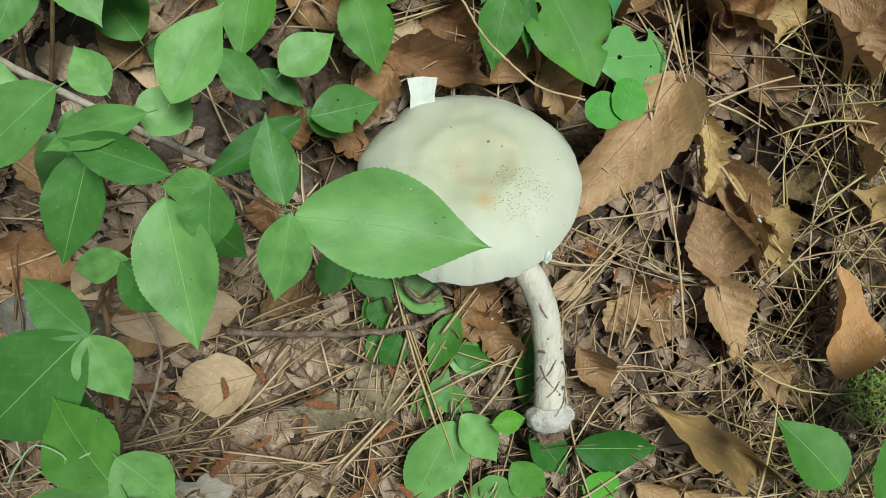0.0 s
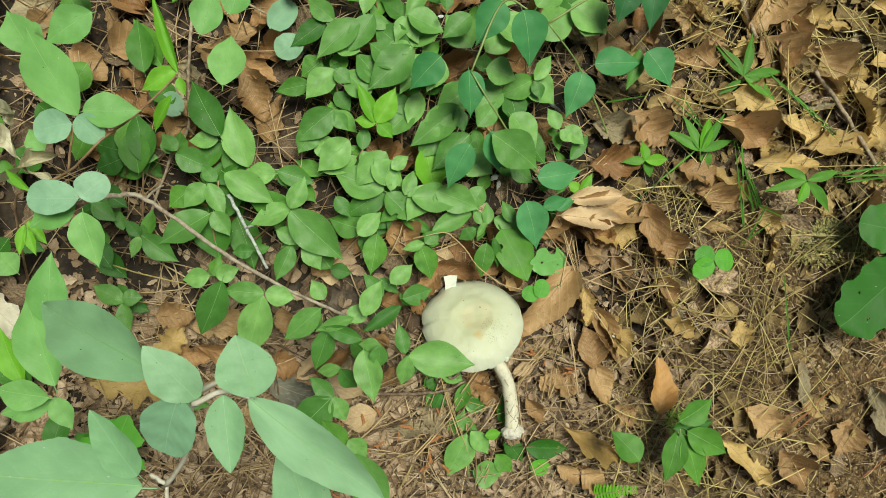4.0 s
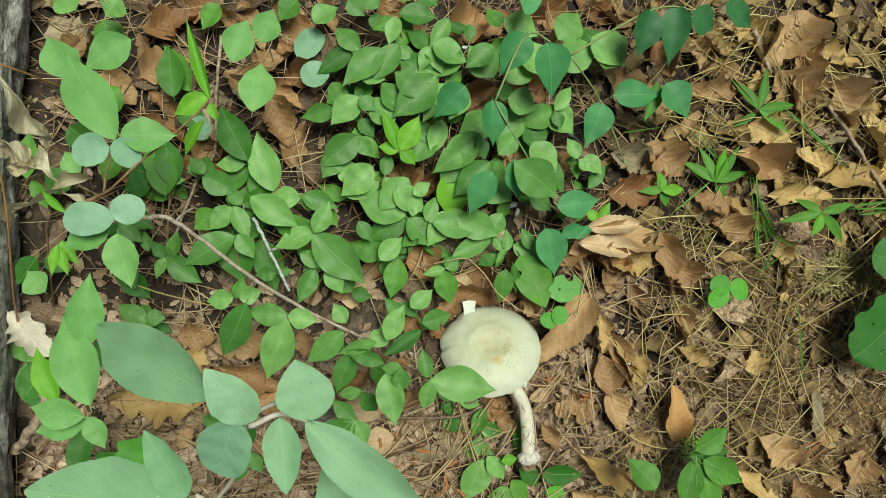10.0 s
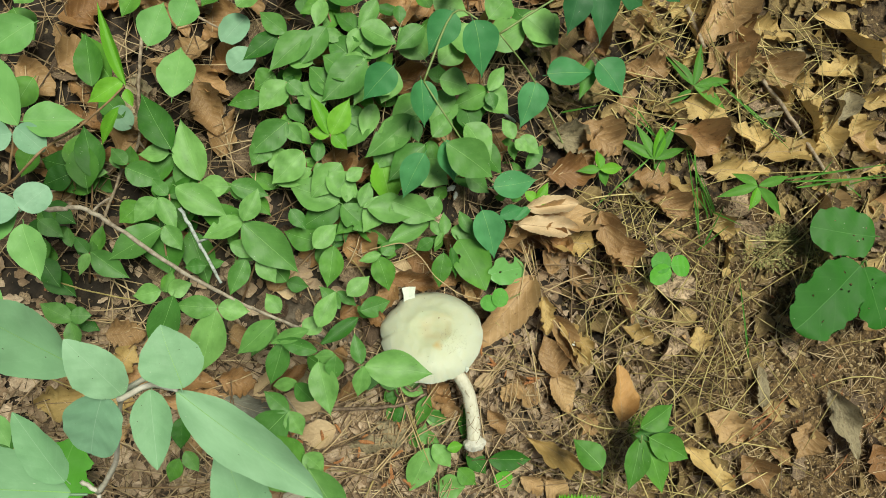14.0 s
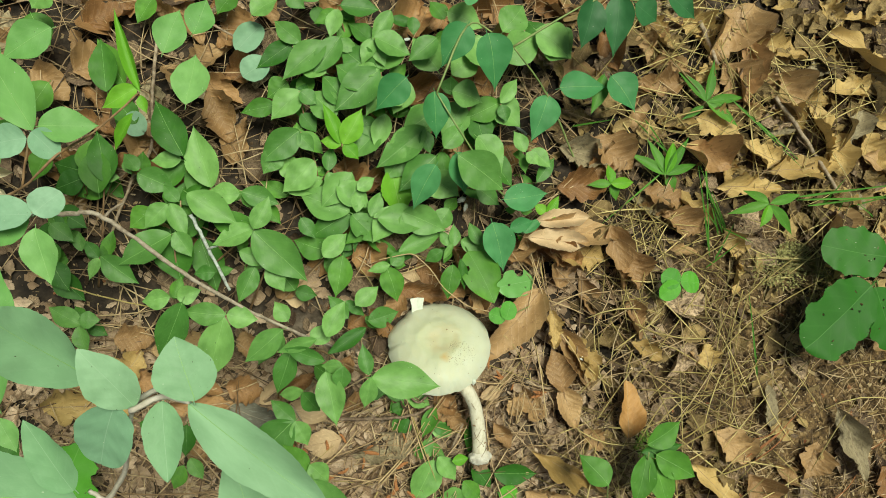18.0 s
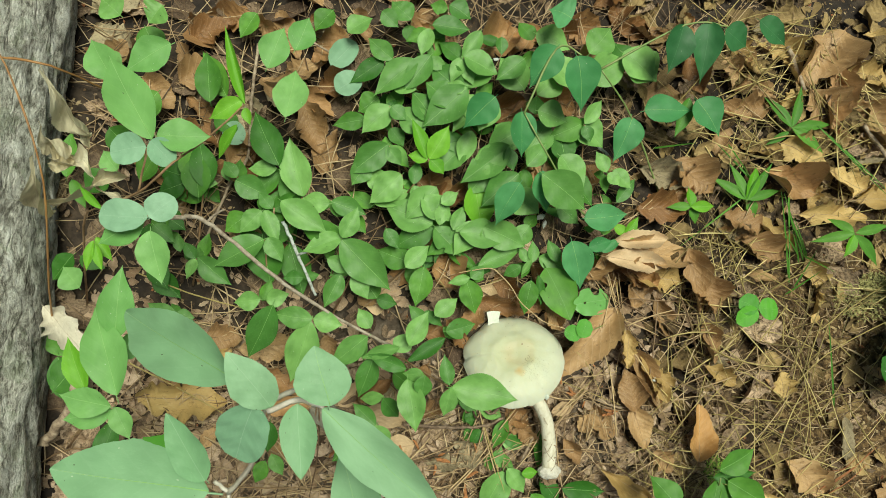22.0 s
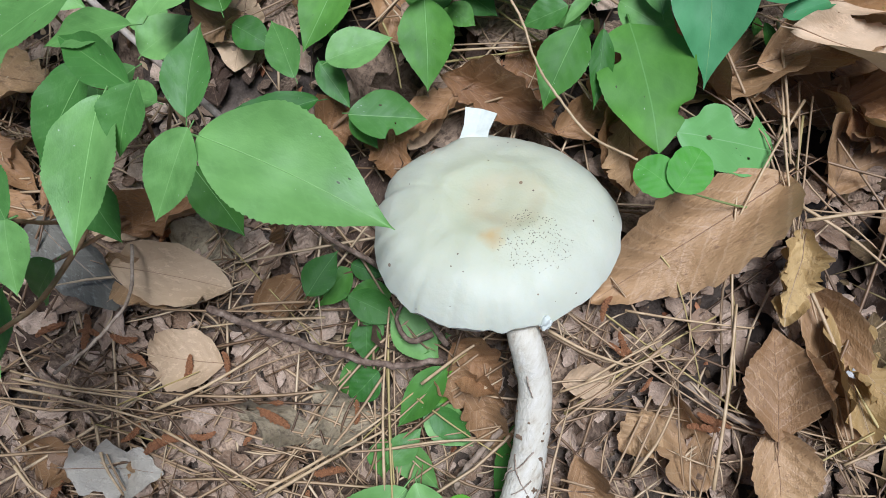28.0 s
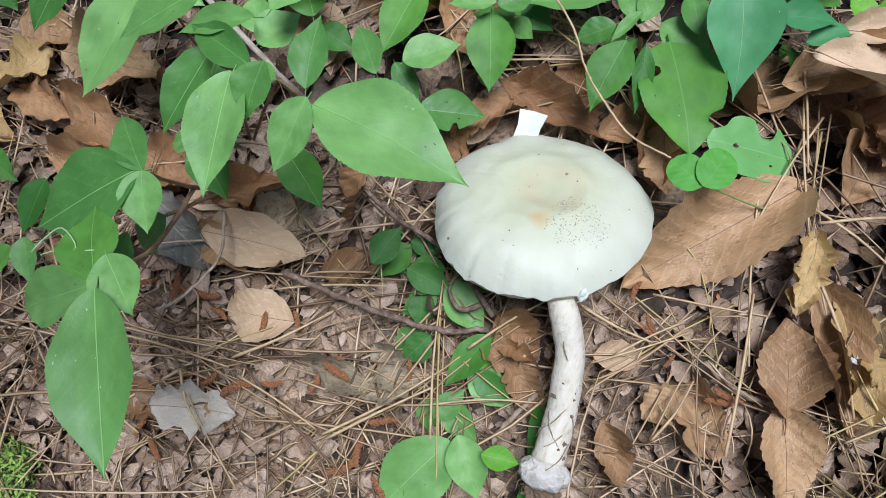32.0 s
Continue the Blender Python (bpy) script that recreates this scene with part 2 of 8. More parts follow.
def soil_material():
    """Dark humus, and bare brown mineral soil on the open side, with an uneven border."""
    m, t, b = nodes_of("soil")
    n = noise_fac(t, 55.0, 6.0, 0.65)
    humus = ramp(t, n, [(0.3, (0.011, 0.008, 0.006)), (0.5, (0.034, 0.024, 0.016)), (0.75, (0.12, 0.084, 0.055))])
    bare = ramp(t, noise_fac(t, 140.0, 8.0, 0.75), [(0.36, (0.016, 0.010, 0.004)), (0.5, (0.118, 0.069, 0.026)), (0.64, (0.33, 0.218, 0.096))])
    d = t.nodes.new("ShaderNodeVectorMath")
    d.operation = "DISTANCE"
    link(t, t.nodes.new("ShaderNodeTexCoord").outputs["Object"], d.inputs[0])
    d.inputs[1].default_value = (0.66, 0.0, 0.0)
    far = t.nodes.new("ShaderNodeMapRange")
    far.inputs["From Min"].default_value, far.inputs["From Max"].default_value = 0.50, 0.40
    link(t, math_node(t, "ADD", d.outputs["Value"], math_node(t, "MULTIPLY", math_node(t, "SUBTRACT", noise_fac(t, 12.0, 5.0, 0.6), 0.5), 0.35)), far.inputs["Value"])
    mulch = ramp(t, noise_fac(t, 75.0, 7.0, 0.7), [(0.36, (0.035, 0.025, 0.017)), (0.5, (0.17, 0.128, 0.088)), (0.66, (0.40, 0.32, 0.24))])
    d2 = t.nodes.new("ShaderNodeVectorMath")
    d2.operation = "DISTANCE"
    link(t, t.nodes.new("ShaderNodeTexCoord").outputs["Object"], d2.inputs[0])
    d2.inputs[1].default_value = (-0.06, -0.17, 0.0)
    near = t.nodes.new("ShaderNodeMapRange")
    near.inputs["From Min"].default_value, near.inputs["From Max"].default_value = 0.24, 0.14
    link(t, math_node(t, "ADD", d2.outputs["Value"], math_node(t, "MULTIPLY", math_node(t, "SUBTRACT", noise_fac(t, 14.0, 5.0, 0.6), 0.5), 0.25)), near.inputs["Value"])
    link(t, mix(t, near.outputs[0], mix(t, far.outputs[0], humus, bare), mulch), b.inputs["Base Color"])
    b.inputs["Roughness"].default_value = 0.9
    bump(t, b, noise_fac(t, 160.0, 8.0, 0.75), 1.0, 0.004)
    return m


M_SOIL = soil_material()
M_NEEDLE = grain_material("pine_needle", [(0.08, (0.045, 0.023, 0.010)), (0.35, (0.18, 0.108, 0.05)), (0.6, (0.39, 0.27, 0.14)), (0.95, (0.68, 0.54, 0.33))], 0.5, 120.0, island=True, strength=0.2)
M_PALENEEDLE = grain_material("pale_needle", [(0.2, (0.26, 0.165, 0.075)), (0.5, (0.46, 0.33, 0.17)), (0.85, (0.66, 0.52, 0.31))], 0.5, 160.0, strength=0.3)
M_STRAW = grain_material("dry_grass", [(0.1, (0.08, 0.058, 0.02)), (0.5, (0.31, 0.24, 0.075)), (0.9, (0.74, 0.61, 0.27))], 0.6, 120.0, island=True, strength=0.2)
M_TWIG = grain_material("twig_bark", [(0.3, (0.10, 0.07, 0.045)), (0.48, (0.28, 0.21, 0.14)), (0.7, (0.46, 0.38, 0.28))], 0.8, 180.0, strength=0.8, distance=0.0008)
M_DARKTWIG = grain_material("brown_twig_bark", [(0.3, (0.06, 0.038, 0.024)), (0.5, (0.19, 0.13, 0.085)), (0.72, (0.36, 0.28, 0.2))], 0.85, 260.0, strength=1.0, distance=0.001)
M_GREYTWIG = grain_material("grey_twig_bark", [(0.3, (0.16, 0.12, 0.085)), (0.5, (0.34, 0.28, 0.21)), (0.75, (0.52, 0.46, 0.38))], 0.8, 200.0, strength=0.9, distance=0.0008)
M_LICHEN = grain_material("lichen_twig", [(0.3, (0.2, 0.2, 0.17)), (0.5, (0.45, 0.48, 0.45)), (0.75, (0.68, 0.73, 0.72))], 0.85, 220.0, strength=1.0, distance=0.001)
M_STEMGREEN = grain_material("green_stem", [(0.3, (0.12, 0.2, 0.05)), (0.6, (0.24, 0.30, 0.10)), (0.8, (0.34, 0.30, 0.16))], 0.5, 90.0)
M_MINE = grain_material("leaf_mine", [(0.3, (0.30, 0.48, 0.20)), (0.7, (0.42, 0.58, 0.30))], 0.6, 200.0)
M_RIB = grain_material("leaf_midrib", [(0.3, (0.20, 0.41, 0.10)), (0.7, (0.27, 0.47, 0.15))], 0.6, 90.0, strength=0.0)
M_STEM = grain_material("shrub_stem", [(0.3, (0.13, 0.075, 0.035)), (0.55, (0.28, 0.17, 0.085)), (0.8, (0.40, 0.30, 0.18))], 0.6, 90.0)
M_CRUMB = grain_material("crumb", [(0.1, (0.035, 0.021, 0.011)), (0.5, (0.16, 0.10, 0.05)), (0.85, (0.50, 0.38, 0.21))], 0.85, 150.0, island=True, strength=0.8)
M_GRIT = grain_material("soil_grit", [(0.1, (0.06, 0.036, 0.015)), (0.5, (0.22, 0.14, 0.06)), (0.9, (0.54, 0.42, 0.23))], 0.9, 150.0, island=True, strength=0.8)
M_FRASS = grain_material("bark_flake", [(0.2, (0.16, 0.055, 0.02)), (0.5, (0.33, 0.13, 0.05)), (0.9, (0.46, 0.22, 0.10))], 0.8, 150.0, island=True, strength=0.8)
M_DROP = grain_material("dropping", [(0.3, (0.42, 0.45, 0.42)), (0.7, (0.66, 0.67, 0.63))], 0.6, 200.0)
M_PALETWIG = grain_material("pale_twig", [(0.3, (0.36, 0.31, 0.24)), (0.55, (0.55, 0.50, 0.42)), (0.8, (0.74, 0.72, 0.66))], 0.7, 120.0)
M_VINE = grain_material("vine_stem", [(0.3, (0.22, 0.10, 0.03)), (0.7, (0.42, 0.23, 0.08))], 0.5, 90.0)
M_DRYSTALK = grain_material("dry_stalk", [(0.3, (0.20, 0.11, 0.05)), (0.7, (0.38, 0.25, 0.135))], 0.6, 60.0)
M_CLOD = grain_material("clod", [(0.3, (0.22, 0.14, 0.075)), (0.7, (0.46, 0.32, 0.19))], 0.9, 300.0, strength=1.0)
M_SCRAP = grain_material("bark_scrap", [(0.35, (0.20, 0.075, 0.025)), (0.5, (0.48, 0.20, 0.07)), (0.7, (0.68, 0.36, 0.16))], 0.75, 260.0, strength=1.0)
M_MOSS = grain_material("moss", [(0.2, (0.07, 0.13, 0.018)), (0.5, (0.17, 0.28, 0.035)), (0.9, (0.30, 0.43, 0.07))], 0.8, 150.0, island=True)
M_PALEMOSS = grain_material("pale_moss", [(0.2, (0.16, 0.155, 0.05)), (0.5, (0.27, 0.255, 0.09)), (0.9, (0.38, 0.35, 0.15))], 0.85, 150.0, island=True)


def cap_material():
    """Pale green-white cap, yellowish in the middle, with a rusty stain and fine dark grit."""
    m, t, b = nodes_of("mushroom_cap")
    co = t.nodes.new("ShaderNodeTexCoord").outputs["Object"]
    def blob(x, y, r0, r1, wob=0.0):
        d = t.nodes.new("ShaderNodeVectorMath")
        d.operation = "DISTANCE"
        sx = t.nodes.new("ShaderNodeMapping")
        sx.inputs["Scale"].default_value = (1, 1, 0)
        link(t, co, sx.inputs["Vector"])
        link(t, sx.outputs[0], d.inputs[0])
        d.inputs[1].default_value = (x, y, 0)
        dist = d.outputs["Value"]
        if wob:
            dist = math_node(t, "ADD", dist, math_node(t, "MULTIPLY", math_node(t, "SUBTRACT", noise_fac(t, 110.0, 4.0), 0.5), wob))
        mr = t.nodes.new("ShaderNodeMapRange")
        mr.inputs["From Min"].default_value, mr.inputs["From Max"].default_value = r1, r0
        link(t, dist, mr.inputs["Value"])
        return mr.outputs[0]
    white, green, cream, rust = (0.57, 0.585, 0.455), (0.48, 0.495, 0.31), (0.48, 0.40, 0.22), (0.54, 0.33, 0.10)
    c = mix(t, blob(0, 0, 0.016, 0.048, 0.020), white, green)
    ring = math_node(t, "MULTIPLY", blob(0.005, 0.0015, 0.008, 0.018, 0.012), math_node(t, "SUBTRACT", 1.0, math_node(t, "MULTIPLY", blob(0.006, 0.003, 0.004, 0.011, 0.010), 0.7)))
    c = mix(t, math_node(t, "MULTIPLY", ring, 0.75), c, cream)
    c = mix(t, math_node(t, "MULTIPLY", noise_fac(t, 70.0, 5.0, 0.7), 0.35), c, (0.44, 0.47, 0.35))
    c = mix(t, math_node(t, "MULTIPLY", blob(0.0075, -0.0155, 0.0005, 0.0060, 0.011), 0.65), c, rust)
    def specks(scale, size, share):
        vo = node(t, "ShaderNodeTexVoronoi", Scale=scale)
        link(t, co, vo.inputs["Vector"])
        sep = t.nodes.new("ShaderNodeSeparateColor")
        link(t, vo.outputs["Color"], sep.inputs[0])
        grown = math_node(t, "MULTIPLY", math_node(t, "ADD", sep.outputs[1], 0.35), size)
        return math_node(t, "MULTIPLY", math_node(t, "LESS_THAN", vo.outputs["Distance"], grown), math_node(t, "LESS_THAN", sep.outputs[0], share))
    c = mix(t, math_node(t, "MULTIPLY", specks(1700.0, 0.33, 0.42), math_node(t, "GREATER_THAN", blob(0.021, -0.010, 0.003, 0.018, 0.028), 0.42)), c, (0.09, 0.065, 0.045))
    c = mix(t, specks(420.0, 0.12, 0.10), c, (0.14, 0.10, 0.06))
    c = mix(t, math_node(t, "MULTIPLY", specks(170.0, 0.10, 0.10), 0.8), c, (0.2, 0.12, 0.06))
    link(t, c, b.inputs["Base Color"])
    b.inputs["Roughness"].default_value = 0.55
    b.inputs["Subsurface Weight"].default_value = 0.25
    b.inputs["Subsurface Radius"].default_value = (0.004, 0.003, 0.002)
    b.inputs["Subsurface Scale"].default_value = 1.0
    bump(t, b, math_node(t, "ADD", noise_fac(t, 90.0, 5.0, 0.6), math_node(t, "MULTIPLY", noise_fac(t, 420.0, 3.0), 0.3)), 0.4, 0.0012)
    return m


M_CAP = cap_material()
M_GILL = grain_material("mushroom_gill", [(0.3, (0.70, 0.66, 0.55)), (0.7, (0.85, 0.82, 0.72))], 0.7, 90.0)
M_STALK = grain_material("mushroom_stem", [(0.24, (0.36, 0.27, 0.16)), (0.34, (0.52, 0.46, 0.33)), (0.46, (0.62, 0.58, 0.44)), (0.7, (0.70, 0.67, 0.55))], 0.7, 420.0, (1, 0.35, 1), strength=0.8, distance=0.0009)
M_VEIL = grain_material("mushroom_veil", [(0.3, (0.52, 0.56, 0.47)), (0.7, (0.68, 0.71, 0.61))], 0.7, 160.0, strength=0.5)
M_BULB = grain_material("mushroom_base", [(0.28, (0.28, 0.19, 0.11)), (0.35, (0.56, 0.48, 0.36)), (0.44, (0.66, 0.62, 0.51)), (0.7, (0.76, 0.74, 0.66))], 0.8, 260.0, strength=0.9, distance=0.002)


def bark_material():
    m, t, b = nodes_of("log_bark")
    co = t.nodes.new("ShaderNodeTexCoord").outputs["Object"]
    mp = t.nodes.new("ShaderNodeMapping")
    mp.inputs["Scale"].default_value = (1.0, 0.5, 1.0)
    link(t, co, mp.inputs["Vector"])
    warp = t.nodes.new("ShaderNodeVectorMath")
    warp.operation = "ADD"
    wob = node(t, "ShaderNodeTexNoise", Scale=45.0, Detail=6.0)
    link(t, mp.outputs[0], wob.inputs["Vector"])
    sc = t.nodes.new("ShaderNodeVectorMath")
    sc.operation = "SCALE"
    sc.inputs["Scale"].default_value = 0.06
    link(t, wob.outputs["Color"], sc.inputs[0])
    link(t, mp.outputs[0], warp.inputs[0])
    link(t, sc.outputs[0], warp.inputs[1])
    vo = node(t, "ShaderNodeTexVoronoi", Scale=38.0)
    vo.feature = "DISTANCE_TO_EDGE"
    link(t, warp.outputs[0], vo.inputs["Vector"])
    crack = math_node(t, "MINIMUM", math_node(t, "MULTIPLY", vo.outputs["Distance"], 9.0), 1.0)
    n = noise_fac(t, 150.0, 8.0, 0.8, stretch=(1, 0.45, 1))
    mottle = noise_fac(t, 30.0, 6.0, 0.75, stretch=(1, 0.5, 1))
    tone = math_node(t, "ADD", math_node(t, "MULTIPLY", n, 0.75), math_node(t, "MULTIPLY", mottle, 0.25))
    base = ramp(t, tone, [(0.37, (0.05, 0.045, 0.035)), (0.44, (0.26, 0.25, 0.20)), (0.50, (0.66, 0.65, 0.56)), (0.57, (0.94, 0.94, 0.86))])
    base = mix(t, math_node(t, "MULTIPLY", math_node(t, "GREATER_THAN", noise_fac(t, 30.0, 6.0, 0.7), 0.57), 0.4), base, (0.34, 0.40, 0.25))
    rot = t.nodes.new("ShaderNodeMapRange")
    rot.inputs["From Min"].default_value, rot.inputs["From Max"].default_value = 0.505, 0.565
    link(t, noise_fac(t, 42.0, 9.0, 0.78, stretch=(1, 0.4, 1)), rot.inputs["Value"])
    base = mix(t, math_node(t, "MULTIPLY", rot.outputs[0], 0.4), base, (0.07, 0.06, 0.05))
    base = mix(t, math_node(t, "MULTIPLY", math_node(t, "SUBTRACT", 1.0, crack), 0.25), base, (0.05, 0.04, 0.03))
    link(t, base, b.inputs["Base Color"])
    b.inputs["Roughness"].default_value = 0.9
    bump(t, b, math_node(t, "ADD", math_node(t, "MULTIPLY", crack, 0.6), math_node(t, "MULTIPLY", n, 2.4)), 1.0, 0.004)
    return m


M_BARK = bark_material()


# ---- helpers for meshes ----
def mesh_of(name, verts, faces, material, uvs=None, smooth=True):
    me = bpy.data.meshes.new(name)
    me.from_pydata([tuple(v) for v in verts], [], faces)
    if uvs is not None:
        layer = me.uv_layers.new(name="UVMap")
        idx = np.empty(len(me.loops), dtype=np.int32)
        me.loops.foreach_get("vertex_index", idx)
        layer.data.foreach_set("uv", np.asarray(uvs, dtype=np.float32)[idx].ravel())
    if smooth:
        me.polygons.foreach_set("use_smooth", [True] * len(me.polygons))
    me.materials.append(material)
    me.update()
    return me


def part(name, me, parent, label="", m=None):
    ob = new(name, me)
    ob.parent = parent
    if m is not None:
        ob.matrix_basis = m
    if label:
        tagged(ob, label)
    return ob


def tube(points, radii, sides=7):
    """Verts and faces of a closed tube along points."""
    pts = [Vector(p) for p in points]
    verts, faces = [], []
    for i, p in enumerate(pts):
        d = (pts[min(i + 1, len(pts) - 1)] - pts[max(i - 1, 0)]).normalized()
        a = d.cross(Vector((0, 0, 1)))
        a = a.normalized() if a.length > 0.05 else Vector((1, 0, 0))
        b = d.cross(a).normalized()
        r = radii[i]
        verts += [p + a * (r * math.cos(k * math.tau / sides)) + b * (r * math.sin(k * math.tau / sides)) for k in range(sides)]
    for i in range(len(pts) - 1):
        for k in range(sides):
            q = (k + 1) % sides
            faces.append((i * sides + k, i * sides + q, i * sides + sides + q, i * sides + sides + k))
    faces.append(tuple(range(sides))[::-1])
    faces.append(tuple((len(pts) - 1) * sides + k for k in range(sides)))
    return verts, faces


def wander(points, steps, wobble, rng):
    """A smooth line through points with small bends."""
    pts = [Vector(p) for p in points]
    out = []
    for i in range(len(pts) - 1):
        p0, p1, p2, p3 = pts[max(i - 1, 0)], pts[i], pts[i + 1], pts[min(i + 2, len(pts) - 1)]
        for s in range(steps):
            u = s / steps
            q = 0.5 * ((2 * p1) + (p2 - p0) * u + (2 * p0 - 5 * p1 + 4 * p2 - p3) * u * u + (3 * p1 - p0 - 3 * p2 + p3) * u ** 3)
            out.append(q + Vector([rng.uniform(-wobble, wobble) for _ in range(3)]))
    out.append(pts[-1])
    return out


def tube_mesh(name, points, r0, r1, material, sides=7, steps=5, wobble=0.0, seed=1, knots=0.0):
    rng = random.Random(seed)
    line = wander(points, steps, wobble, rng)
    n = len(line)
    radii = [(r0 + (r1 - r0) * i / (n - 1)) * (1 + (rng.uniform(0, knots) if knots else 0)) for i in range(n)]
    v, f = tube(line, radii, sides)
    return mesh_of(name, v, f, material)


def profile(kind, u):
    """Half width, as a share of the full width, at u along a leaf."""
    s = math.sin
    if kind == "ovate":
        return 0.51 * (s(math.pi * u ** 0.80)) ** (0.84 + 0.42 * u)
    if kind == "point":
        return 0.51 * (s(math.pi * u ** 0.82)) ** (0.86 + 0.45 * u)
    if kind == "round":
        return 0.5 * max(0.0, 1 - (2 * u - 1) ** 2) ** 0.5
    if kind == "broadoval":
        return 0.5 * max(0.0, 1 - abs(2 * u - 1) ** 2.3) ** 0.55
    if kind == "square":
        return 0.5 * max(0.0, 1 - abs(2 * u - 1) ** 2.5) ** 0.48
    if kind == "tipoval":
        return 0.5 * (s(math.pi * u ** 0.85)) ** 0.78 * (1 - 0.1 * u)
    if kind == "heart":
        return 0.51 * (s(math.pi * u ** 0.66)) ** (0.72 + 0.75 * u)
    if kind == "lance":
        return 0.5 * (s(math.pi * u ** 0.75)) ** 1.1
    if kind == "blade":
        return 0.5 * min(1.0, 6 * u + 0.3) * (1 - u) ** 0.6
    if kind == "oak":
        return 0.5 * (s(math.pi * u ** 0.95)) ** 0.6 * (0.83 + 0.17 * math.cos(u * 6.283 * 3.6 + 0.6))
    if kind == "toothed":
        return 0.5 * (s(math.pi * u ** 0.95)) ** 0.75 * (0.9 + 0.10 * ((u * 11) % 1.0))
    if kind == "crenate":
        return 0.5 * (s(math.pi * u ** 0.92)) ** 0.8 * (0.92 + 0.08 * abs(s(u * 6.283 * 3.5)) ** 0.7)
    if kind == "oval":
        return 0.5 * (s(math.pi * u)) ** 0.72
    return 0.5


def leaf_mesh(name, kind, material, seed, serrate=0.03, fold=0.12, droop=0.10, curl=0.0, rough=0.0, nu=14, teeth=True, petiole=0.08, torn=0.0, edge=0.0, fine=0, holes=(), bites=(), rolled=0.0):
    """A leaf of length 1 along x and width 1 along y, from its base at the origin, with folded halves, toothed edge and a stalk."""
    rng = random.Random(seed)
    phase = [rng.uniform(0, 6.28) for _ in range(6)]
    verts, faces, uvs = [], [], []
    cols = tuple(-1 + 2 * k / (fine * 2) for k in range(fine * 2 + 1)) if fine else (-1.0, -0.55, 0.0, 0.55, 1.0)
    for i in range(nu + 1):
        u = i / nu
        w = max(profile(kind, min(max(u, 0.002), 0.998)), 0.004)
        for c in cols:
            ww = w
            if abs(c) == 1.0:
                if teeth and 0 < i < nu:
                    ww = w * (1 + min(1.0, 2.2 * u) * (serrate if i % 2 else -serrate) * rng.uniform(0.4, 1.3))
                ww *= 1 + edge * (math.sin(u * 17 + phase[0] + c * 2) + math.sin(u * 31 + phase[1] + c)) * (0 < i < nu)
                if torn and 0 < i < nu and rng.random() < torn:
                    ww *= rng.uniform(0.6, 0.85)
            for at, hand, depth, wide in bites:
                if c * hand > 0:
                    ww *= 1 - depth * abs(c) * math.exp(-((u - at) / wide) ** 4)
            y = c * ww
            z = -droop * (u - 0.15) ** 2 * 1.3 + fold * abs(c) * w * 1.1
            z += curl * (abs(c) ** 2) * w * (0.6 + 0.8 * math.sin(u * 5 + phase[2]) * c)
            z += rough * (0.10 * math.sin(u * 7 + phase[3] + c * 1.7) + 0.06 * math.sin(u * 15 + phase[4] - c * 2.1))
            z += 0.012 * math.sin(u * 21 + phase[5]) * abs(c)
            x = u + (0.02 * math.sin(u * 9 + phase[1]) if rough else 0.0)
            if rolled:
                turn = rolled * y * (0.7 + 0.6 * math.sin(u * 2.6 + phase[0])) + 0.35 * math.sin(u * 6.0 + phase[4])
                y, z = math.sin(turn) / rolled, z + (1 - math.cos(turn)) / rolled + 0.05 * math.sin(u * 9 + phase[5] + c * 4)
            verts.append((x, y + 0.03 * math.sin(u * 3.1 + phase[2]) * (1 if kind != "round" else 0), z))
            uvs.append((u, 0.5 + c * w))
    m = len(cols)
    for i in range(nu):
        for k in range(m - 1):
            a = i * m + k
            hu, hv = (i + 0.5) / nu, 0.5 * (verts[a][1] + verts[a + m + 1][1])
            if any(((hu - h[0]) / h[2]) ** 2 + ((hv - h[1]) / h[3]) ** 2 < 1 for h in holes):
                continue
            faces.append((a, a + m, a + m + 1, a + 1))
    if petiole:
        n0 = len(verts)
        r = 0.014
        z0 = verts[2][2]
        for x, zz in ((-petiole, z0 - petiole * 0.5), (0.05, z0)):
            for k in range(4):
                verts.append((x, r * math.cos(k * 1.571), zz - 0.008 + r * math.sin(k * 1.571)))
                uvs.append((0.5, 0.5))
        for k in range(4):
            q = (k + 1) % 4
            faces.append((n0 + k, n0 + q, n0 + 4 + q, n0 + 4 + k))
    return mesh_of(name, verts, faces, material, uvs)


LEAVES = {}


def family(key, count, *args, **kw):
    LEAVES[key] = [leaf_mesh("leaf", *args, seed=i * 13 + len(LEAVES) * 101 + 5, **kw) for i in range(count)]


family("shrub", 8, "ovate", M_SHRUB, serrate=0.020, fold=0.16, droop=0.16, curl=0.10, nu=42)
family("tip", 6, "point", M_SHRUB, serrate=0.016, fold=0.15, droop=0.14, curl=0.12, nu=60)
family("young", 4, "point", M_YOUNG, serrate=0.025, fold=0.25, droop=0.2, nu=22)
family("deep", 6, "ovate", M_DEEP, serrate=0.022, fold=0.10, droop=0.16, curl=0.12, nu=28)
family("vine", 5, "heart", M_DARK, serrate=0.0, fold=0.16, droop=0.2, curl=0.15, nu=20, teeth=False)
family("vinedark", 4, "heart", M_VINEDARK, serrate=0.0, fold=0.16, droop=0.2, curl=0.15, nu=20, teeth=False)
family("waxy", 4, "broadoval", M_BLUE, serrate=0.0, fold=0.12, droop=0.12, curl=0.15, nu=20, teeth=False, edge=0.01)
family("small", 6, "ovate", M_SHRUB, serrate=0.022, fold=0.10, droop=0.14, curl=0.12, nu=20)
family("clover", 3, "broadoval", M_CLOVER, serrate=0.0, fold=0.10, droop=0.10, nu=18, teeth=False, edge=0.015)
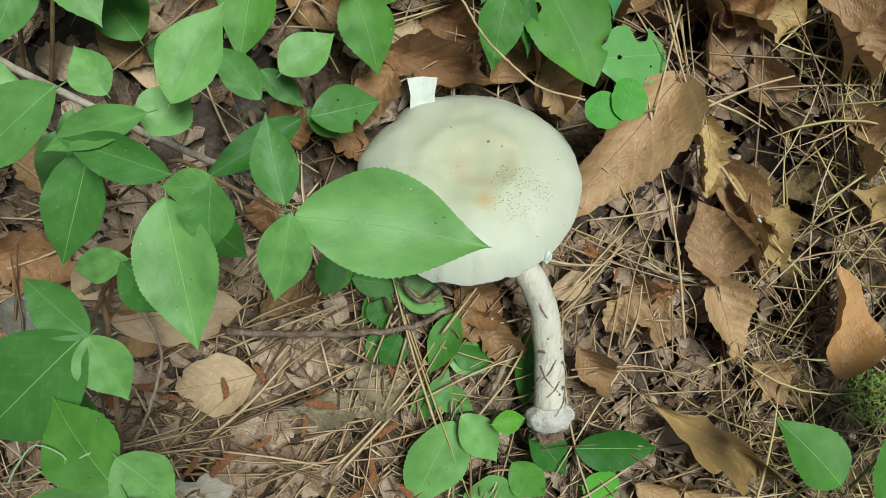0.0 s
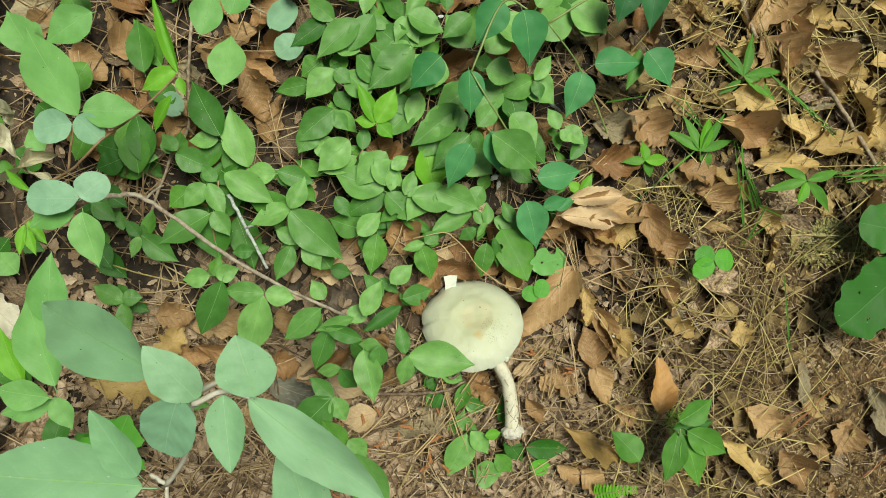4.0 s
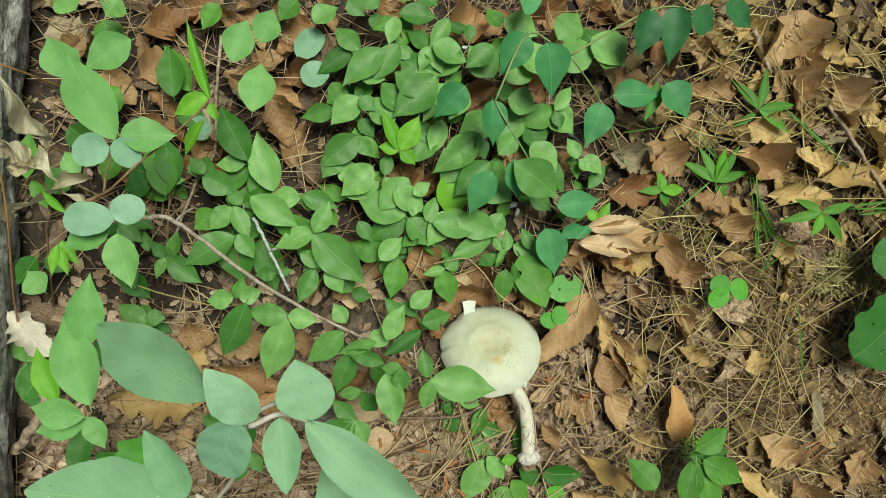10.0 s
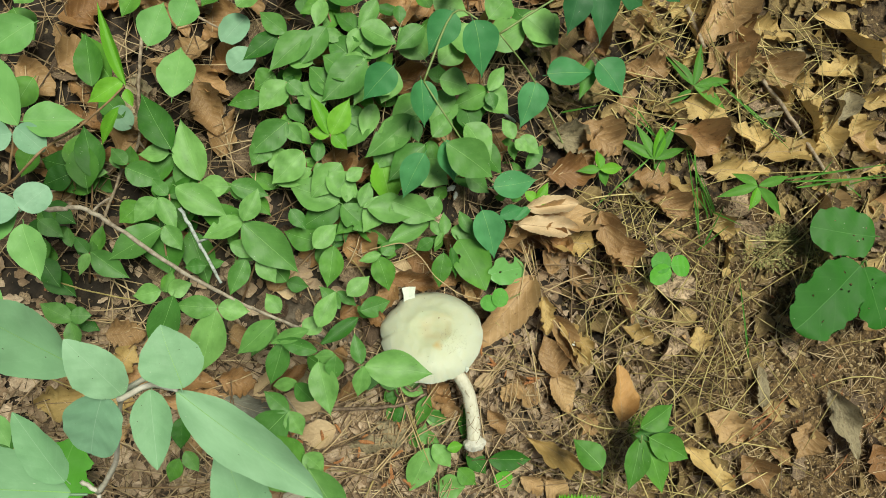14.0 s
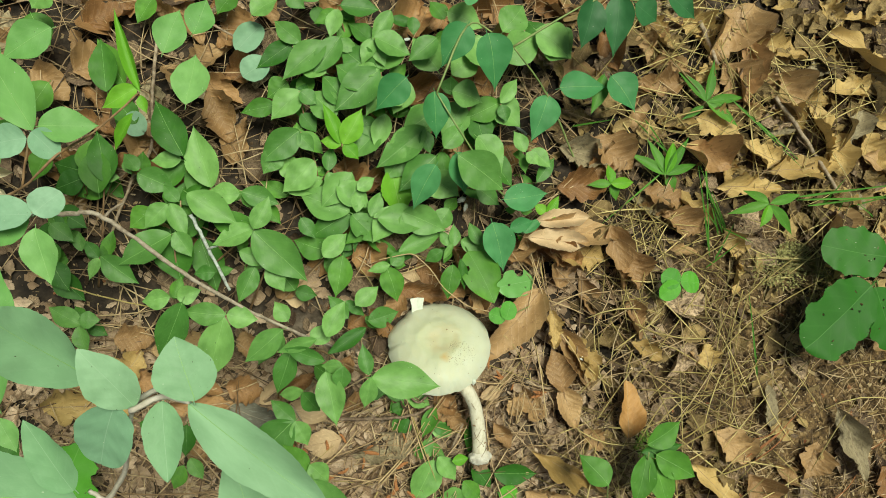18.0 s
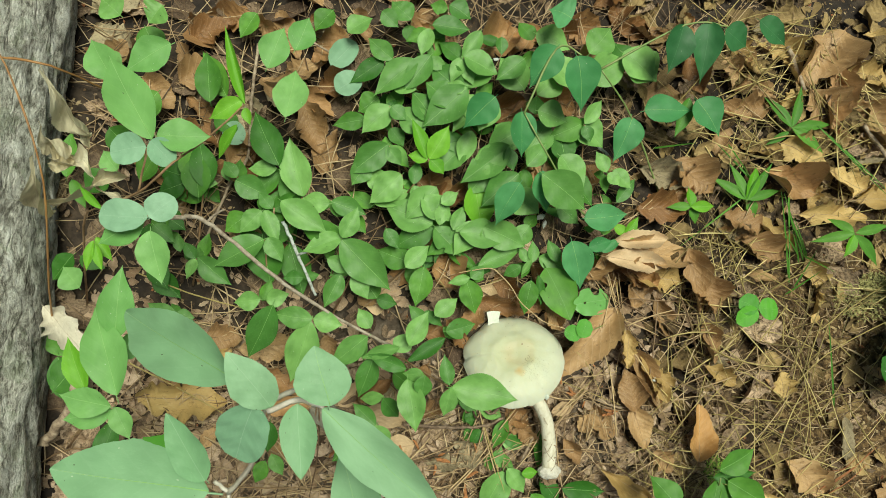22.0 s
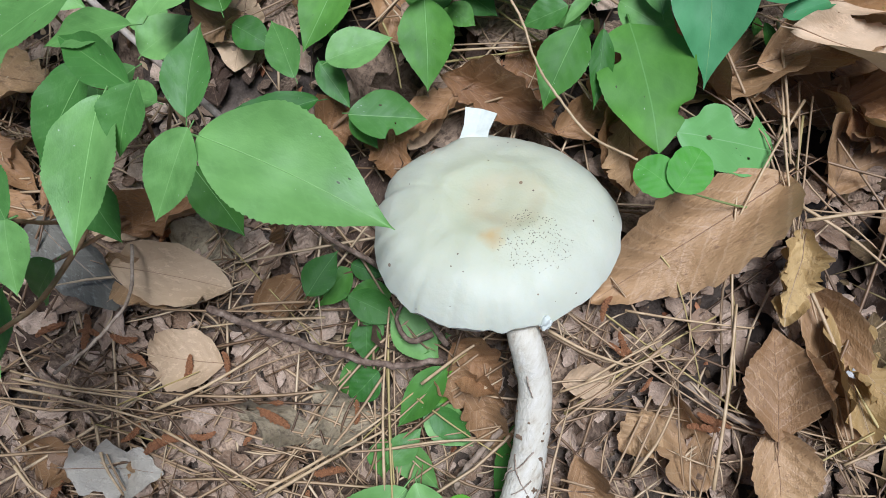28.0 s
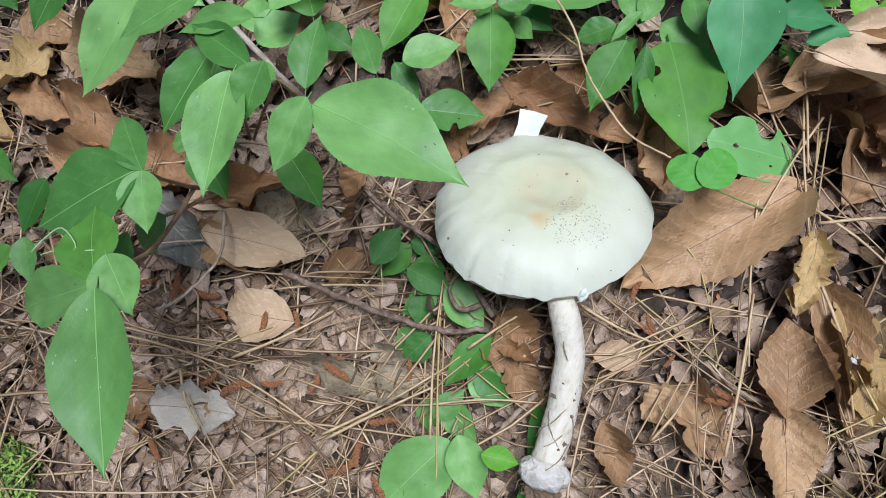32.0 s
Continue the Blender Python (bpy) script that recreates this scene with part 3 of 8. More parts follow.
family("broad", 3, "square", M_BROAD, serrate=0.022, fold=0.04, droop=0.05, nu=64, rough=0.07, edge=0.05, fine=26, holes=((0.22, 0.1, 0.018, 0.026), (0.30, 0.16, 0.014, 0.016), (0.36, 0.05, 0.020, 0.012), (0.18, -0.12, 0.014, 0.018), (0.7, 0.22, 0.012, 0.014), (0.62, -0.2, 0.010, 0.012)), bites=((0.55, 1, 0.10, 0.04), (0.8, -1, 0.12, 0.05)))
family("broadgreen", 1, "tipoval", M_DEEP, serrate=0.010, fold=0.06, droop=0.1, curl=0.15, nu=44, rough=0.05, fine=14, bites=((0.30, -1, 0.6, 0.06), (0.72, 1, 0.35, 0.05)))
family("lobed", 2, "oak", M_CLOVER, serrate=0.05, fold=0.06, droop=0.08, nu=26, rough=0.06)
family("lance", 4, "lance", M_GRASS, serrate=0.0, fold=0.2, droop=0.25, nu=10, teeth=False, petiole=0.0)
family("blade", 4, "blade", M_GRASS, serrate=0.0, fold=0.3, droop=0.30, nu=10, teeth=False, petiole=0.0)
family("tan", 8, "oval", M_TAN, serrate=0.02, fold=0.12, droop=0.06, rough=0.42, curl=1.2, nu=26, torn=0.03, edge=0.05)
family("dun", 4, "oval", M_DUN, serrate=0.01, fold=0.06, droop=0.06, rough=0.16, curl=0.4, nu=30, torn=0.01, edge=0.03)
family("slate", 2, "oval", M_SLATE, serrate=0.01, fold=0.08, droop=0.06, rough=0.2, curl=0.5, nu=30, torn=0.03, edge=0.04)
family("toothdun", 2, "toothed", M_DUN, serrate=0.0, fold=0.2, droop=0.10, rough=0.25, curl=0.7, nu=56, teeth=False, edge=0.02)
family("rust", 8, "oval", M_RUST, serrate=0.02, fold=0.18, droop=0.08, rough=0.45, curl=1.4, nu=26, torn=0.03, edge=0.05)
family("greyleaf", 5, "oval", M_GREYLEAF, serrate=0.03, fold=0.1, droop=0.06, rough=0.45, curl=1.0, nu=26, torn=0.06, edge=0.07)
family("ochre", 6, "oak", M_OCHRE, serrate=0.04, fold=0.08, droop=0.04, rough=0.30, curl=0.8, nu=36, torn=0.08, edge=0.08)
family("orange", 2, "oval", M_ORANGE, serrate=0.012, fold=0.25, droop=0.08, rough=0.2, curl=0.5, nu=32, edge=0.03)
family("oak", 5, "oak", M_TAN, serrate=0.04, fold=0.08, droop=0.04, rough=0.32, curl=0.8, nu=36, torn=0.08, edge=0.08)
family("toothed", 5, "toothed", M_TAN, serrate=0.0, fold=0.2, droop=0.10, rough=0.22, curl=0.7, nu=56, teeth=False, edge=0.02)
family("fore", 5, "tipoval", M_SHEENGREEN, serrate=0.010, fold=0.12, droop=0.12, curl=0.15, nu=34, edge=0.012)
family("tall", 5, "point", M_TALL, serrate=0.010, fold=0.12, droop=0.14, curl=0.15, nu=44, edge=0.010)
family("withered", 5, "oval", M_PALE2, serrate=0.03, fold=0.1, droop=0.45, rough=0.5, curl=0.5, nu=44, torn=0.02, edge=0.05, fine=12, rolled=2.6)
family("y_lob", 1, "broadoval", M_CHEWED, serrate=0.015, fold=0.08, droop=0.08, rough=0.08, nu=70, edge=0.015, fine=26, holes=((0.34, 0.02, 0.03, 0.035), (0.7, -0.2, 0.02, 0.02)), bites=((0.62, 1, 0.55, 0.10), (0.15, 1, 0.35, 0.10)))
family("bitten", 3, "ovate", M_SHRUB, serrate=0.016, fold=0.16, droop=0.14, curl=0.12, nu=56, fine=20, holes=((0.4, 0.2, 0.018, 0.022), (0.6, -0.14, 0.014, 0.016)), bites=((0.55, -1, 0.4, 0.05),))
family("b_shrub", 2, "ovate", M_SHRUB, serrate=0.015, fold=0.15, droop=0.12, nu=30)
family("y_blade", 2, "lance", M_YOUNG, serrate=0.0, fold=0.3, droop=0.1, nu=12, teeth=False, petiole=0.0)
family("pale", 3, "oak", M_PALE, serrate=0.04, fold=0.1, droop=0.05, rough=0.35, curl=0.7, nu=24, torn=0.06, edge=0.06)


for key, mat in (("tan", M_TAN), ("rust", M_RUST), ("greyleaf", M_GREYLEAF)):
    LEAVES[key] = LEAVES[key][:3] + [leaf_mesh("leaf", "crenate", mat, seed=700 + i, serrate=0.0, fold=0.14, droop=0.10, rough=0.42, curl=0.75, nu=42, teeth=False, torn=0.06, edge=0.085) for i in range(5)]


def leaf_pose(base, tip, width, roll=0.0, lift=1.0):
    """Pose and scale that lay a unit leaf from base to tip."""
    b, t = Vector(base), Vector(tip)
    d = t - b
    x = d.normalized()
    y = Vector((0, 0, 1)).cross(x).normalized()
    z = x.cross(y)
    m = Matrix((x, y, z)).transposed().to_4x4()
    return Matrix.Translation(b) @ m @ Matrix.Rotation(radians(roll), 4, "X") @ Matrix.Diagonal((d.length, width, 0.5 * (d.length + width) * lift, 1))


counter = [0]


def pick(kind):
    counter[0] += 1
    return LEAVES[kind][(counter[0] * 7 + counter[0] // 3) % len(LEAVES[kind])]


def roll_of(i):
    return ((i * 37 % 41) - 20) * 0.62


RIBS = {}


def rib_of(me):
    """The raised pale midrib along the middle of a leaf mesh."""
    if me.name not in RIBS:
        mid = [me.vertices[i].co.copy() for i in range(2, (len(me.vertices) // 5) * 5 - 2, 5)]
        line = [p + Vector((0, 0, 0.001)) for p in mid[:-1:3]]
        v, f = tube(line, [0.006 - 0.0048 * i / len(line) for i in range(len(line))], 5)
        RIBS[me.name] = mesh_of("midrib", v, f, M_RIB)
    return RIBS[me.name]


GROWING = {}


def plant(name, label, category, stems, stem_material=None, group="", fill=0, thick=0.0008):
    """A plant: an Empty at its foot and one mesh a stem; leaf() then adds its leaves."""
    foot = Vector(stems[0][0])
    top = tagged(new(name), label, category, group)
    top.location = foot
    for i, s in enumerate(stems):
        me = tube_mesh("stem", [Vector(p) - foot for p in s], thick * 1.2, thick * 0.8, stem_material or M_STEM, 6, 5, thick * 0.3, i + 3, 0.25)
        part("stem", me, top)
    GROWING.update(top=top, foot=foot, fill=fill, count=0)
    return top


def leaf(kind, bx, by, bz, tx, ty, tz, w, roll=None):
    """A leaf of the plant begun last, from its base to its tip, w wide; now and then a smaller one below it, with shade
    put into its darker green.
    """
    top, foot, fill, i = GROWING["top"], GROWING["foot"], GROWING["fill"], GROWING["count"]
    GROWING["count"] += 1
    me = pick(kind)
    o = part("leaf", me, top)
    base, tip = Vector((bx, by, bz)) - foot, Vector((tx, ty, tz)) - foot
    if kind in ("lance", "blade"):
        roll, w = 0, w * 0.8
    if kind in ("shrub", "deep", "small"):
        tip, w = base + (tip - base) * 1.07, w * 0.92
    flat = 2 * w / ((tip - base).length + w) * 2.0 if kind in ("lance", "blade") else 1.0
    o.matrix_basis = leaf_pose(base, tip, w * 1.02, roll_of(counter[0]) if roll is None else roll, flat)
    if w > 0.017 and kind in ("shrub", "tip", "fore", "tall", "vine", "deep", "b_shrub"):
        part("midrib", rib_of(me), o)
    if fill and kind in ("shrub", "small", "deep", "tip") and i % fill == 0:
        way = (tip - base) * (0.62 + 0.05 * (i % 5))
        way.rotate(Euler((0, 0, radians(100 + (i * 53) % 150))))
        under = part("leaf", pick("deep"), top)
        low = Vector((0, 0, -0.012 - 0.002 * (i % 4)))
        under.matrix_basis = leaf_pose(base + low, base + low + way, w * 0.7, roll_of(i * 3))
    return o


STALKS = {}


def stalk_of(me):
    """A dry midrib with its stalk, along the middle of a leaf mesh."""
    if me.name not in STALKS:
        mid = [me.vertices[i].co.copy() for i in range(2, len(me.vertices) - 8, 5)]
        line = [mid[0] + Vector((-0.16, 0.03, 0.01)), mid[0] + Vector((-0.08, 0.01, 0.0))] + [p + Vector((0, 0, 0.002)) for p in mid[:-2:2]]
        v, f = tube(line, [0.008 - 0.006 * i / len(line) for i in range(len(line))], 5)
        STALKS[me.name] = mesh_of("stalk", v, f, M_DRYSTALK)
    return STALKS[me.name]


def dead_leaf(kind, label, bx, by, bz, tx, ty, tz, w, roll=0.0, lift=1.0):
    top = tagged(new("dead_leaf"), label, "dead leaf", "fallen leaves")
    top.location = (bx, by, bz)
    me = pick(kind)
    m = leaf_pose((0, 0, 0), (tx - bx, ty - by, tz - bz), w, roll, lift)
    part("blade", me, top, m=m)
    part("stalk", stalk_of(me), top, m=m)
    return top


# ---- ground ----
def hollow(x, y):
    """A small dark hole in the litter beside the mushroom."""
    return max(math.exp(-(((x - 0.143) / 0.017) ** 2 + ((y - 0.024) / 0.026) ** 2) ** 1.5), 0.75 * math.exp(-(((x - 0.158) / 0.020) ** 2 + ((y + 0.022) / 0.024) ** 2) ** 1.5))


def ground_height(x, y):
    near = math.exp(-(x * x + y * y) / 0.5)
    h = 0.006 * noise.noise(Vector((x * 9, y * 9, 0.3))) + 0.004 * noise.noise(Vector((x * 31, y * 31, 2.1)))
    h += 0.05 * (1 - near) * noise.noise(Vector((x * 0.7, y * 0.7, 5)))
    return h - 0.006 - 0.022 * hollow(x, y)


def make_ground():
    xs = list(np.arange(-0.75, 0.751, 0.009))
    far = [0.85, 1.0, 1.3, 1.8, 2.6, 4, 7, 14, 40, 150, 800]
    xs = [-f for f in far[::-1]] + xs + far
    n = len(xs)
    verts = [(x, y, ground_height(x, y)) for y in xs for x in xs]
    faces = [(j * n + i, j * n + i + 1, (j + 1) * n + i + 1, (j + 1) * n + i) for j in range(n - 1) for i in range(n - 1)]
    return tagged(new("ground", mesh_of("ground", verts, faces, M_SOIL)), "dark crumbly forest soil under leaf litter", "ground", kind="structure")


make_ground()


def patchy(x, y, scale=11.0, seed=0.0):
    """Clumps and gaps, 0 to 1."""
    return min(1.0, max(0.0, 0.5 + 1.9 * noise.noise(Vector((x * scale, y * scale, seed)))))


def litter_density(x, y):
    """Less litter where the soil lies bare."""
    return 0.3 if x > 0.36 and y < 0.08 else (0.3 + 0.7 * patchy(x, y, 9.0, 4.0) if x > 0.1 else (0.9 if y > 0.03 else 1.0))


def joined(name, label, category, unit_list, material, kind="stuff"):
    """Many small meshes joined into one uncountable cover."""
    verts, faces, uvs, n = [], [], [], 0
    for v, f, uv in unit_list:
        verts += v
        faces += [tuple(i + n for i in q) for q in f]
        uvs += uv if uv else [(0.5, 0.5)] * len(v)
        n += len(v)
    return tagged(new(name, mesh_of(name, verts, faces, material, uvs)), label, category, kind=kind)


def raw(me):
    uv = [None] * len(me.vertices)
    for lp in me.loops:
        uv[lp.vertex_index] = tuple(me.uv_layers[0].data[lp.index].uv)
    return [v.co.copy() for v in me.vertices], [tuple(p.vertices) for p in me.polygons], uv


def scatter_litter(name, label, count, material, box, big, keep, seed, lift, large=0.05):
    rng = random.Random(seed)
    shapes = [raw(leaf_mesh("litter", k, material, s, serrate=0.03, fold=0.08, droop=0.05, rough=0.3, curl=0.7, nu=11, petiole=0.0, torn=0.05, edge=0.07)) for s, k in enumerate(("oval", "crenate", "oval", "oval", "oak"))]
    units = []
    for _ in range(count):
        x, y = rng.uniform(box[0], box[2]), rng.uniform(box[1], box[3])
        if rng.random() > keep(x, y) * (1 - hollow(x, y)):
            continue
        v, f, uv = rng.choice(shapes)
        ln = rng.uniform(0.004, 0.015) if rng.random() < 1 - big else rng.uniform(0.016, large)
        m = pose(x, y, ground_height(x, y) + rng.uniform(0.0, lift), rng.uniform(-15, 15), rng.uniform(-15, 15), rng.uniform(0, 360)) @ Matrix.Diagonal((ln, ln * rng.uniform(0.35, 0.8), ln * 0.6, 1))
        units.append(([m @ p for p in v], f, uv))
    joined(name, label, "leaf litter", units, material)


scatter_litter("leaf_litter", "brown crumbling layer of old fallen leaves on the soil", 6200, M_LITTER, (-0.72, -0.5, 0.72, 0.62), 0.28, litter_density, 11, 0.006)
scatter_litter("leaf_fragments", "pale pinkish-brown fragments of rotting leaves", 8500, M_FRAG, (-0.42, -0.36, 0.2, 0.12), 0.13, lambda x, y: 1.0 if y < -0.02 else (0.6 if x > 0.03 else 0.15), 12, 0.010, 0.021)
scatter_litter("leaf_fragments", "yellowish fragments of oak leaves on bare soil", 4200, M_FRAG2, (0.04, -0.25, 0.66, 0.5), 0.32, lambda x, y: 0.16 if x > 0.28 and y < 0.08 else (0.35 + 0.65 * patchy(x, y, 10.0, 9.0) if y > 0.1 else 0.5 * patchy(x, y, 10.0, 9.0)), 13, 0.012, 0.036)


scatter_litter("leaf_litter", "brown fallen leaves spread over the forest floor", 3400, M_LITTER, (-2.2, -2.0, 2.2, 2.2), 1.0, lambda x, y: 0.0 if abs(x) < 0.68 and -0.46 < y < 0.58 else 1.0, 14, 0.010, 0.11)


def needle_unit(rng, x, y, z, ln, yaw, tilt, r, bend):
    pts = []
    for i in range(6):
        s = i / 5 - 0.5
        pts.append(Vector((s * ln, bend * (1 - 4 * s * s) * ln, -abs(bend) * 0.3 * ln * s * s)))
    m = pose(x, y, z, 0, tilt, yaw)
    v, f = tube([m @ p for p in pts], [r * 0.3, r * 0.9, r, r, r * 0.8, r * 0.25], 4)
    return v, f, None


def off_leaf(x, y):
    """Clear of the large brown leaf beside the cap."""
    along, across = (x - 0.047) * -0.5 + (y - 0.024) * -0.866, (x - 0.047) * 0.866 + (y - 0.024) * -0.5
    return 0.06 if abs(along) < 0.046 and abs(across) < 0.017 else 1.0


def scatter_needles(name, label, count, material, box, rmin, rmax, lmin, lmax, seed, keep, zmax=0.014):
    rng = random.Random(seed)
    units = []
    for _ in range(count):
        x, y = rng.uniform(box[0], box[2]), rng.uniform(box[1], box[3])
        if rng.random() > keep(x, y) * (1 - hollow(x, y)):
            continue
        z = max(0, ground_height(x, y)) + rng.uniform(0.001, zmax)
        yaw = rng.gauss(25, 55) if rng.random() < 0.6 else rng.uniform(0, 180)
        units.append(needle_unit(rng, x, y, z, rng.uniform(lmin, lmax), yaw, rng.gauss(0, 5), rng.uniform(rmin, rmax), rng.gauss(0, 0.055)))
    return joined(name, label, "pine needles" if "needle" in name else "dry grass", units, material)


scatter_needles("pine_needles", "fallen brown pine needles strewn over the ground", 7000, M_NEEDLE, (-0.62, -0.42, 0.62, 0.55), 0.00035, 0.00062, 0.03, 0.12, 3, lambda x, y: 0.16 * patchy(x, y) if x > 0.2 else (0.4 * patchy(x, y, 14.0) if x > 0.07 else (0.65 if x < -0.2 and y > 0.05 else 1.0 if y > 0.12 else 0.15 * off_leaf(x, y) + 0.12 * patchy(x, y, 16.0, 2.0))))
scatter_needles("pine_needles", "thick pale pairs of fallen pine needles lying crosswise", 330, M_NEEDLE, (-0.36, -0.33, 0.22, 0.08), 0.00045, 0.0007, 0.06, 0.13, 21, lambda x, y: 0.8 * off_leaf(x, y), 0.016)
scatter_needles("pine_needles", "long pale pine needles matted together below the shrubs", 170, M_NEEDLE, (-0.32, -0.34, -0.02, -0.09), 0.0005, 0.0008, 0.08, 0.15, 22, lambda x, y: 0.3 + 0.7 * patchy(x, y, 12.0, 3.0), 0.017)
scatter_needles("dry_grass", "thin dry straw of dead grass on the ground", 2000, M_STRAW, (0.12, -0.2, 0.62, 0.5), 0.00035, 0.0008, 0.03, 0.12, 4, lambda x, y: (0.15 if x > 0.3 and y < 0.08 else 1.0) * patchy(x, y, 8.0, 7.0), 0.02)


scatter_needles("dry_grass", "short broken bits of straw and needle on bare soil", 4200, M_NEEDLE, (0.12, -0.25, 0.62, 0.16), 0.0003, 0.0006, 0.006, 0.03, 24, lambda x, y: 0.3 + 0.7 * patchy(x, y, 15.0, 6.0), 0.008)


scatter_needles("pine_needles", "short broken bits of needle and stalk in the rotting litter", 4200, M_NEEDLE, (-0.36, -0.33, 0.2, -0.02), 0.0003, 0.0006, 0.006, 0.028, 25, lambda x, y: off_leaf(x, y) * (0.35 + 0.65 * patchy(x, y, 15.0, 8.0)), 0.013)


def scatter_crumbs(name, label, count, material, box, smin, smax, seed, keep):
    rng = random.Random(seed)
    units = []
    for _ in range(count):
        x, y = rng.uniform(box[0], box[2]), rng.uniform(box[1], box[3])
        if rng.random() > keep(x, y) * (1 - hollow(x, y)):
            continue
        s = rng.uniform(smin, smax)
        m = pose(x, y, ground_height(x, y) + s * 0.4, rng.uniform(-30, 30), rng.uniform(-30, 30), rng.uniform(0, 360)) @ Matrix.Diagonal((s * rng.uniform(0.8, 2.2), s * rng.uniform(0.6, 1.2), s * rng.uniform(0.25, 0.7), 1))
        ring = [m @ Vector((math.cos(k * 1.2566) * rng.uniform(0.4, 1.2), math.sin(k * 1.2566) * rng.uniform(0.4, 1.2), rng.uniform(-0.4, 0.4))) for k in range(5)]
        v = ring + [m @ Vector((rng.uniform(-0.3, 0.3), rng.uniform(-0.3, 0.3), 1)), m @ Vector((0, 0, -1))]
        units.append((v, [(k, (k + 1) % 5, 5) for k in range(5)] + [((k + 1) % 5, k, 6) for k in range(5)], None))
    ob = joined(name, label, "debris", units, material)
    ob.data.polygons.foreach_set("use_smooth", [False] * len(ob.data.polygons))
    return ob


scatter_crumbs("litter_crumbs", "small crumbs of broken leaf, soil and wood", 42000, M_CRUMB, (-0.6, -0.4, 0.66, 0.52), 0.0005, 0.0022, 7, lambda x, y: 1.0 if x > 0.18 or (y < -0.03 and x > -0.4) else 0.35)
scatter_crumbs("soil_grit", "pale grains and crumbs on bare brown soil", 9000, M_GRIT, (0.24, -0.26, 0.68, 0.13), 0.0006, 0.0024, 31, lambda x, y: 0.35 + 0.65 * patchy(x, y, 14.0, 5.0))
scatter_crumbs("soil_crumbs", "pale lumps of dry earth on bare brown soil", 150, M_GRIT, (0.24, -0.26, 0.6, 0.1), 0.002, 0.0045, 33, lambda x, y: patchy(x, y, 9.0, 3.0))
scatter_crumbs("bark_flakes", "reddish flakes of pine bark among the needles", 500, M_FRASS, (-0.55, -0.35, 0.55, 0.45), 0.0010, 0.0028, 8, lambda x, y: 1.0)


# ---- mushroom ----
def make_mushroom():
    top = tagged(new("mushroom"), "pale greenish-white mushroom lying with its stem on pine needles", "mushroom")
    tilt = Matrix.Translation((-0.0265, -0.0065, 0.0330)) @ Matrix.Rotation(radians(29), 4, Vector((-0.90, -0.44, 0)))
    nr, na = 44, 192
    verts, faces, uvs = [], [], []
    def radius(a):
        r = 0.0470 * (1 + 0.012 * math.sin(3 * a + 0.4) + 0.012 * math.sin(2 * a + 1.0))
        r *= 1 + 0.006 * noise.noise(Vector((math.cos(a) * 9, math.sin(a) * 9, 1.7)))
        for notch, depth, wide in ((2.55, 0.05, 0.16), (3.02, -0.022, 0.10), (3.27, 0.035, 0.045), (3.72, 0.045, 0.30), (4.35, 0.012, 0.03), (4.15, 0.012, 0.05), (5.15, 0.02, 0.05), (0.3, 0.012, 0.08)):
            d = (a - notch + math.pi) % math.tau - math.pi
            r *= 1 - depth * math.exp(-(d / wide) ** 2)
        return r
    for j in range(nr + 1):
        u = j / nr
        for i in range(na):
            a = i * math.tau / na
            r = radius(a) * u
            dome = 0.0105 * (1 - u ** 3.2) - 0.0024 * math.exp(-(u / 0.26) ** 2) + 0.0006 * math.exp(-((u - 0.40) / 0.08) ** 2) + 0.0004 * math.exp(-(u / 0.09) ** 2) - 0.0055 * u ** 10
            dome += 0.0009 * math.sin(3 * a + 1) * u * u + 0.0005 * math.sin(7 * a) * u ** 5 + 0.00022 * math.sin(61 * a + 3 * math.sin(5 * a)) * u ** 14
            px, py = r * math.cos(a), r * math.sin(a)
            dome += 0.0022 * noise.noise(Vector((px * 38, py * 38, 3.3))) + 0.0006 * noise.noise(Vector((px * 130, py * 130, 1.3)))
            dome -= 0.0008 * math.exp(-(((px - 0.006) / 0.010) ** 2 + ((py - 0.002) / 0.008) ** 2))
            dome += 0.0004 * math.exp(-((math.hypot((px - 0.006) / 1.2, py - 0.002) - 0.0125) / 0.003) ** 2)
            dome += 0.0006 * math.sin(19 * a + 2 * math.sin(3 * a)) * u ** 9
            for crease, deep in ((4.52, 0.0016), (4.30, 0.0010), (4.85, 0.0009), (5.25, 0.0013), (5.6, 0.0011), (3.9, 0.0010)):
                off = (a - crease + math.pi) % math.tau - math.pi
                dome -= deep * math.exp(-(off / 0.035) ** 2) * max(0.0, (u - 0.72) / 0.28)
            verts.append((r * math.cos(a), r * math.sin(a), dome))
            uvs.append((u, a / math.tau))
    for j in range(nr):
        for i in range(na):
            q = (i + 1) % na
            faces.append((j * na + i, (j + 1) * na + i, (j + 1) * na + q, j * na + q))
    n0 = len(verts)
    for k, (s, z) in enumerate(((0.985, -0.0075), (0.86, -0.0078), (0.5, -0.006), (0.14, -0.004))):
        for i in range(na):
            a = i * math.tau / na
            r = radius(a) * s
            verts.append((r * math.cos(a), r * math.sin(a), z + (0.0011 if i % 2 and 0 < k < 3 else 0)))
            uvs.append((s, a / math.tau))
    for i in range(na):
        q = (i + 1) % na
        faces.append((nr * na + i, n0 + i, n0 + q, nr * na + q))
    cap = part("cap", mesh_of("cap", verts[:n0], faces[:nr * na], M_CAP, uvs[:n0]), top, "pale cap with yellowish middle, rusty stain and dark grit", tilt)
    gv = [verts[nr * na + i] for i in range(na)] + verts[n0:]
    gf = []
    for k in range(4):
        for i in range(na):
            q = (i + 1) % na
            gf.append((k * na + i, (k + 1) * na + i, (k + 1) * na + q, k * na + q))
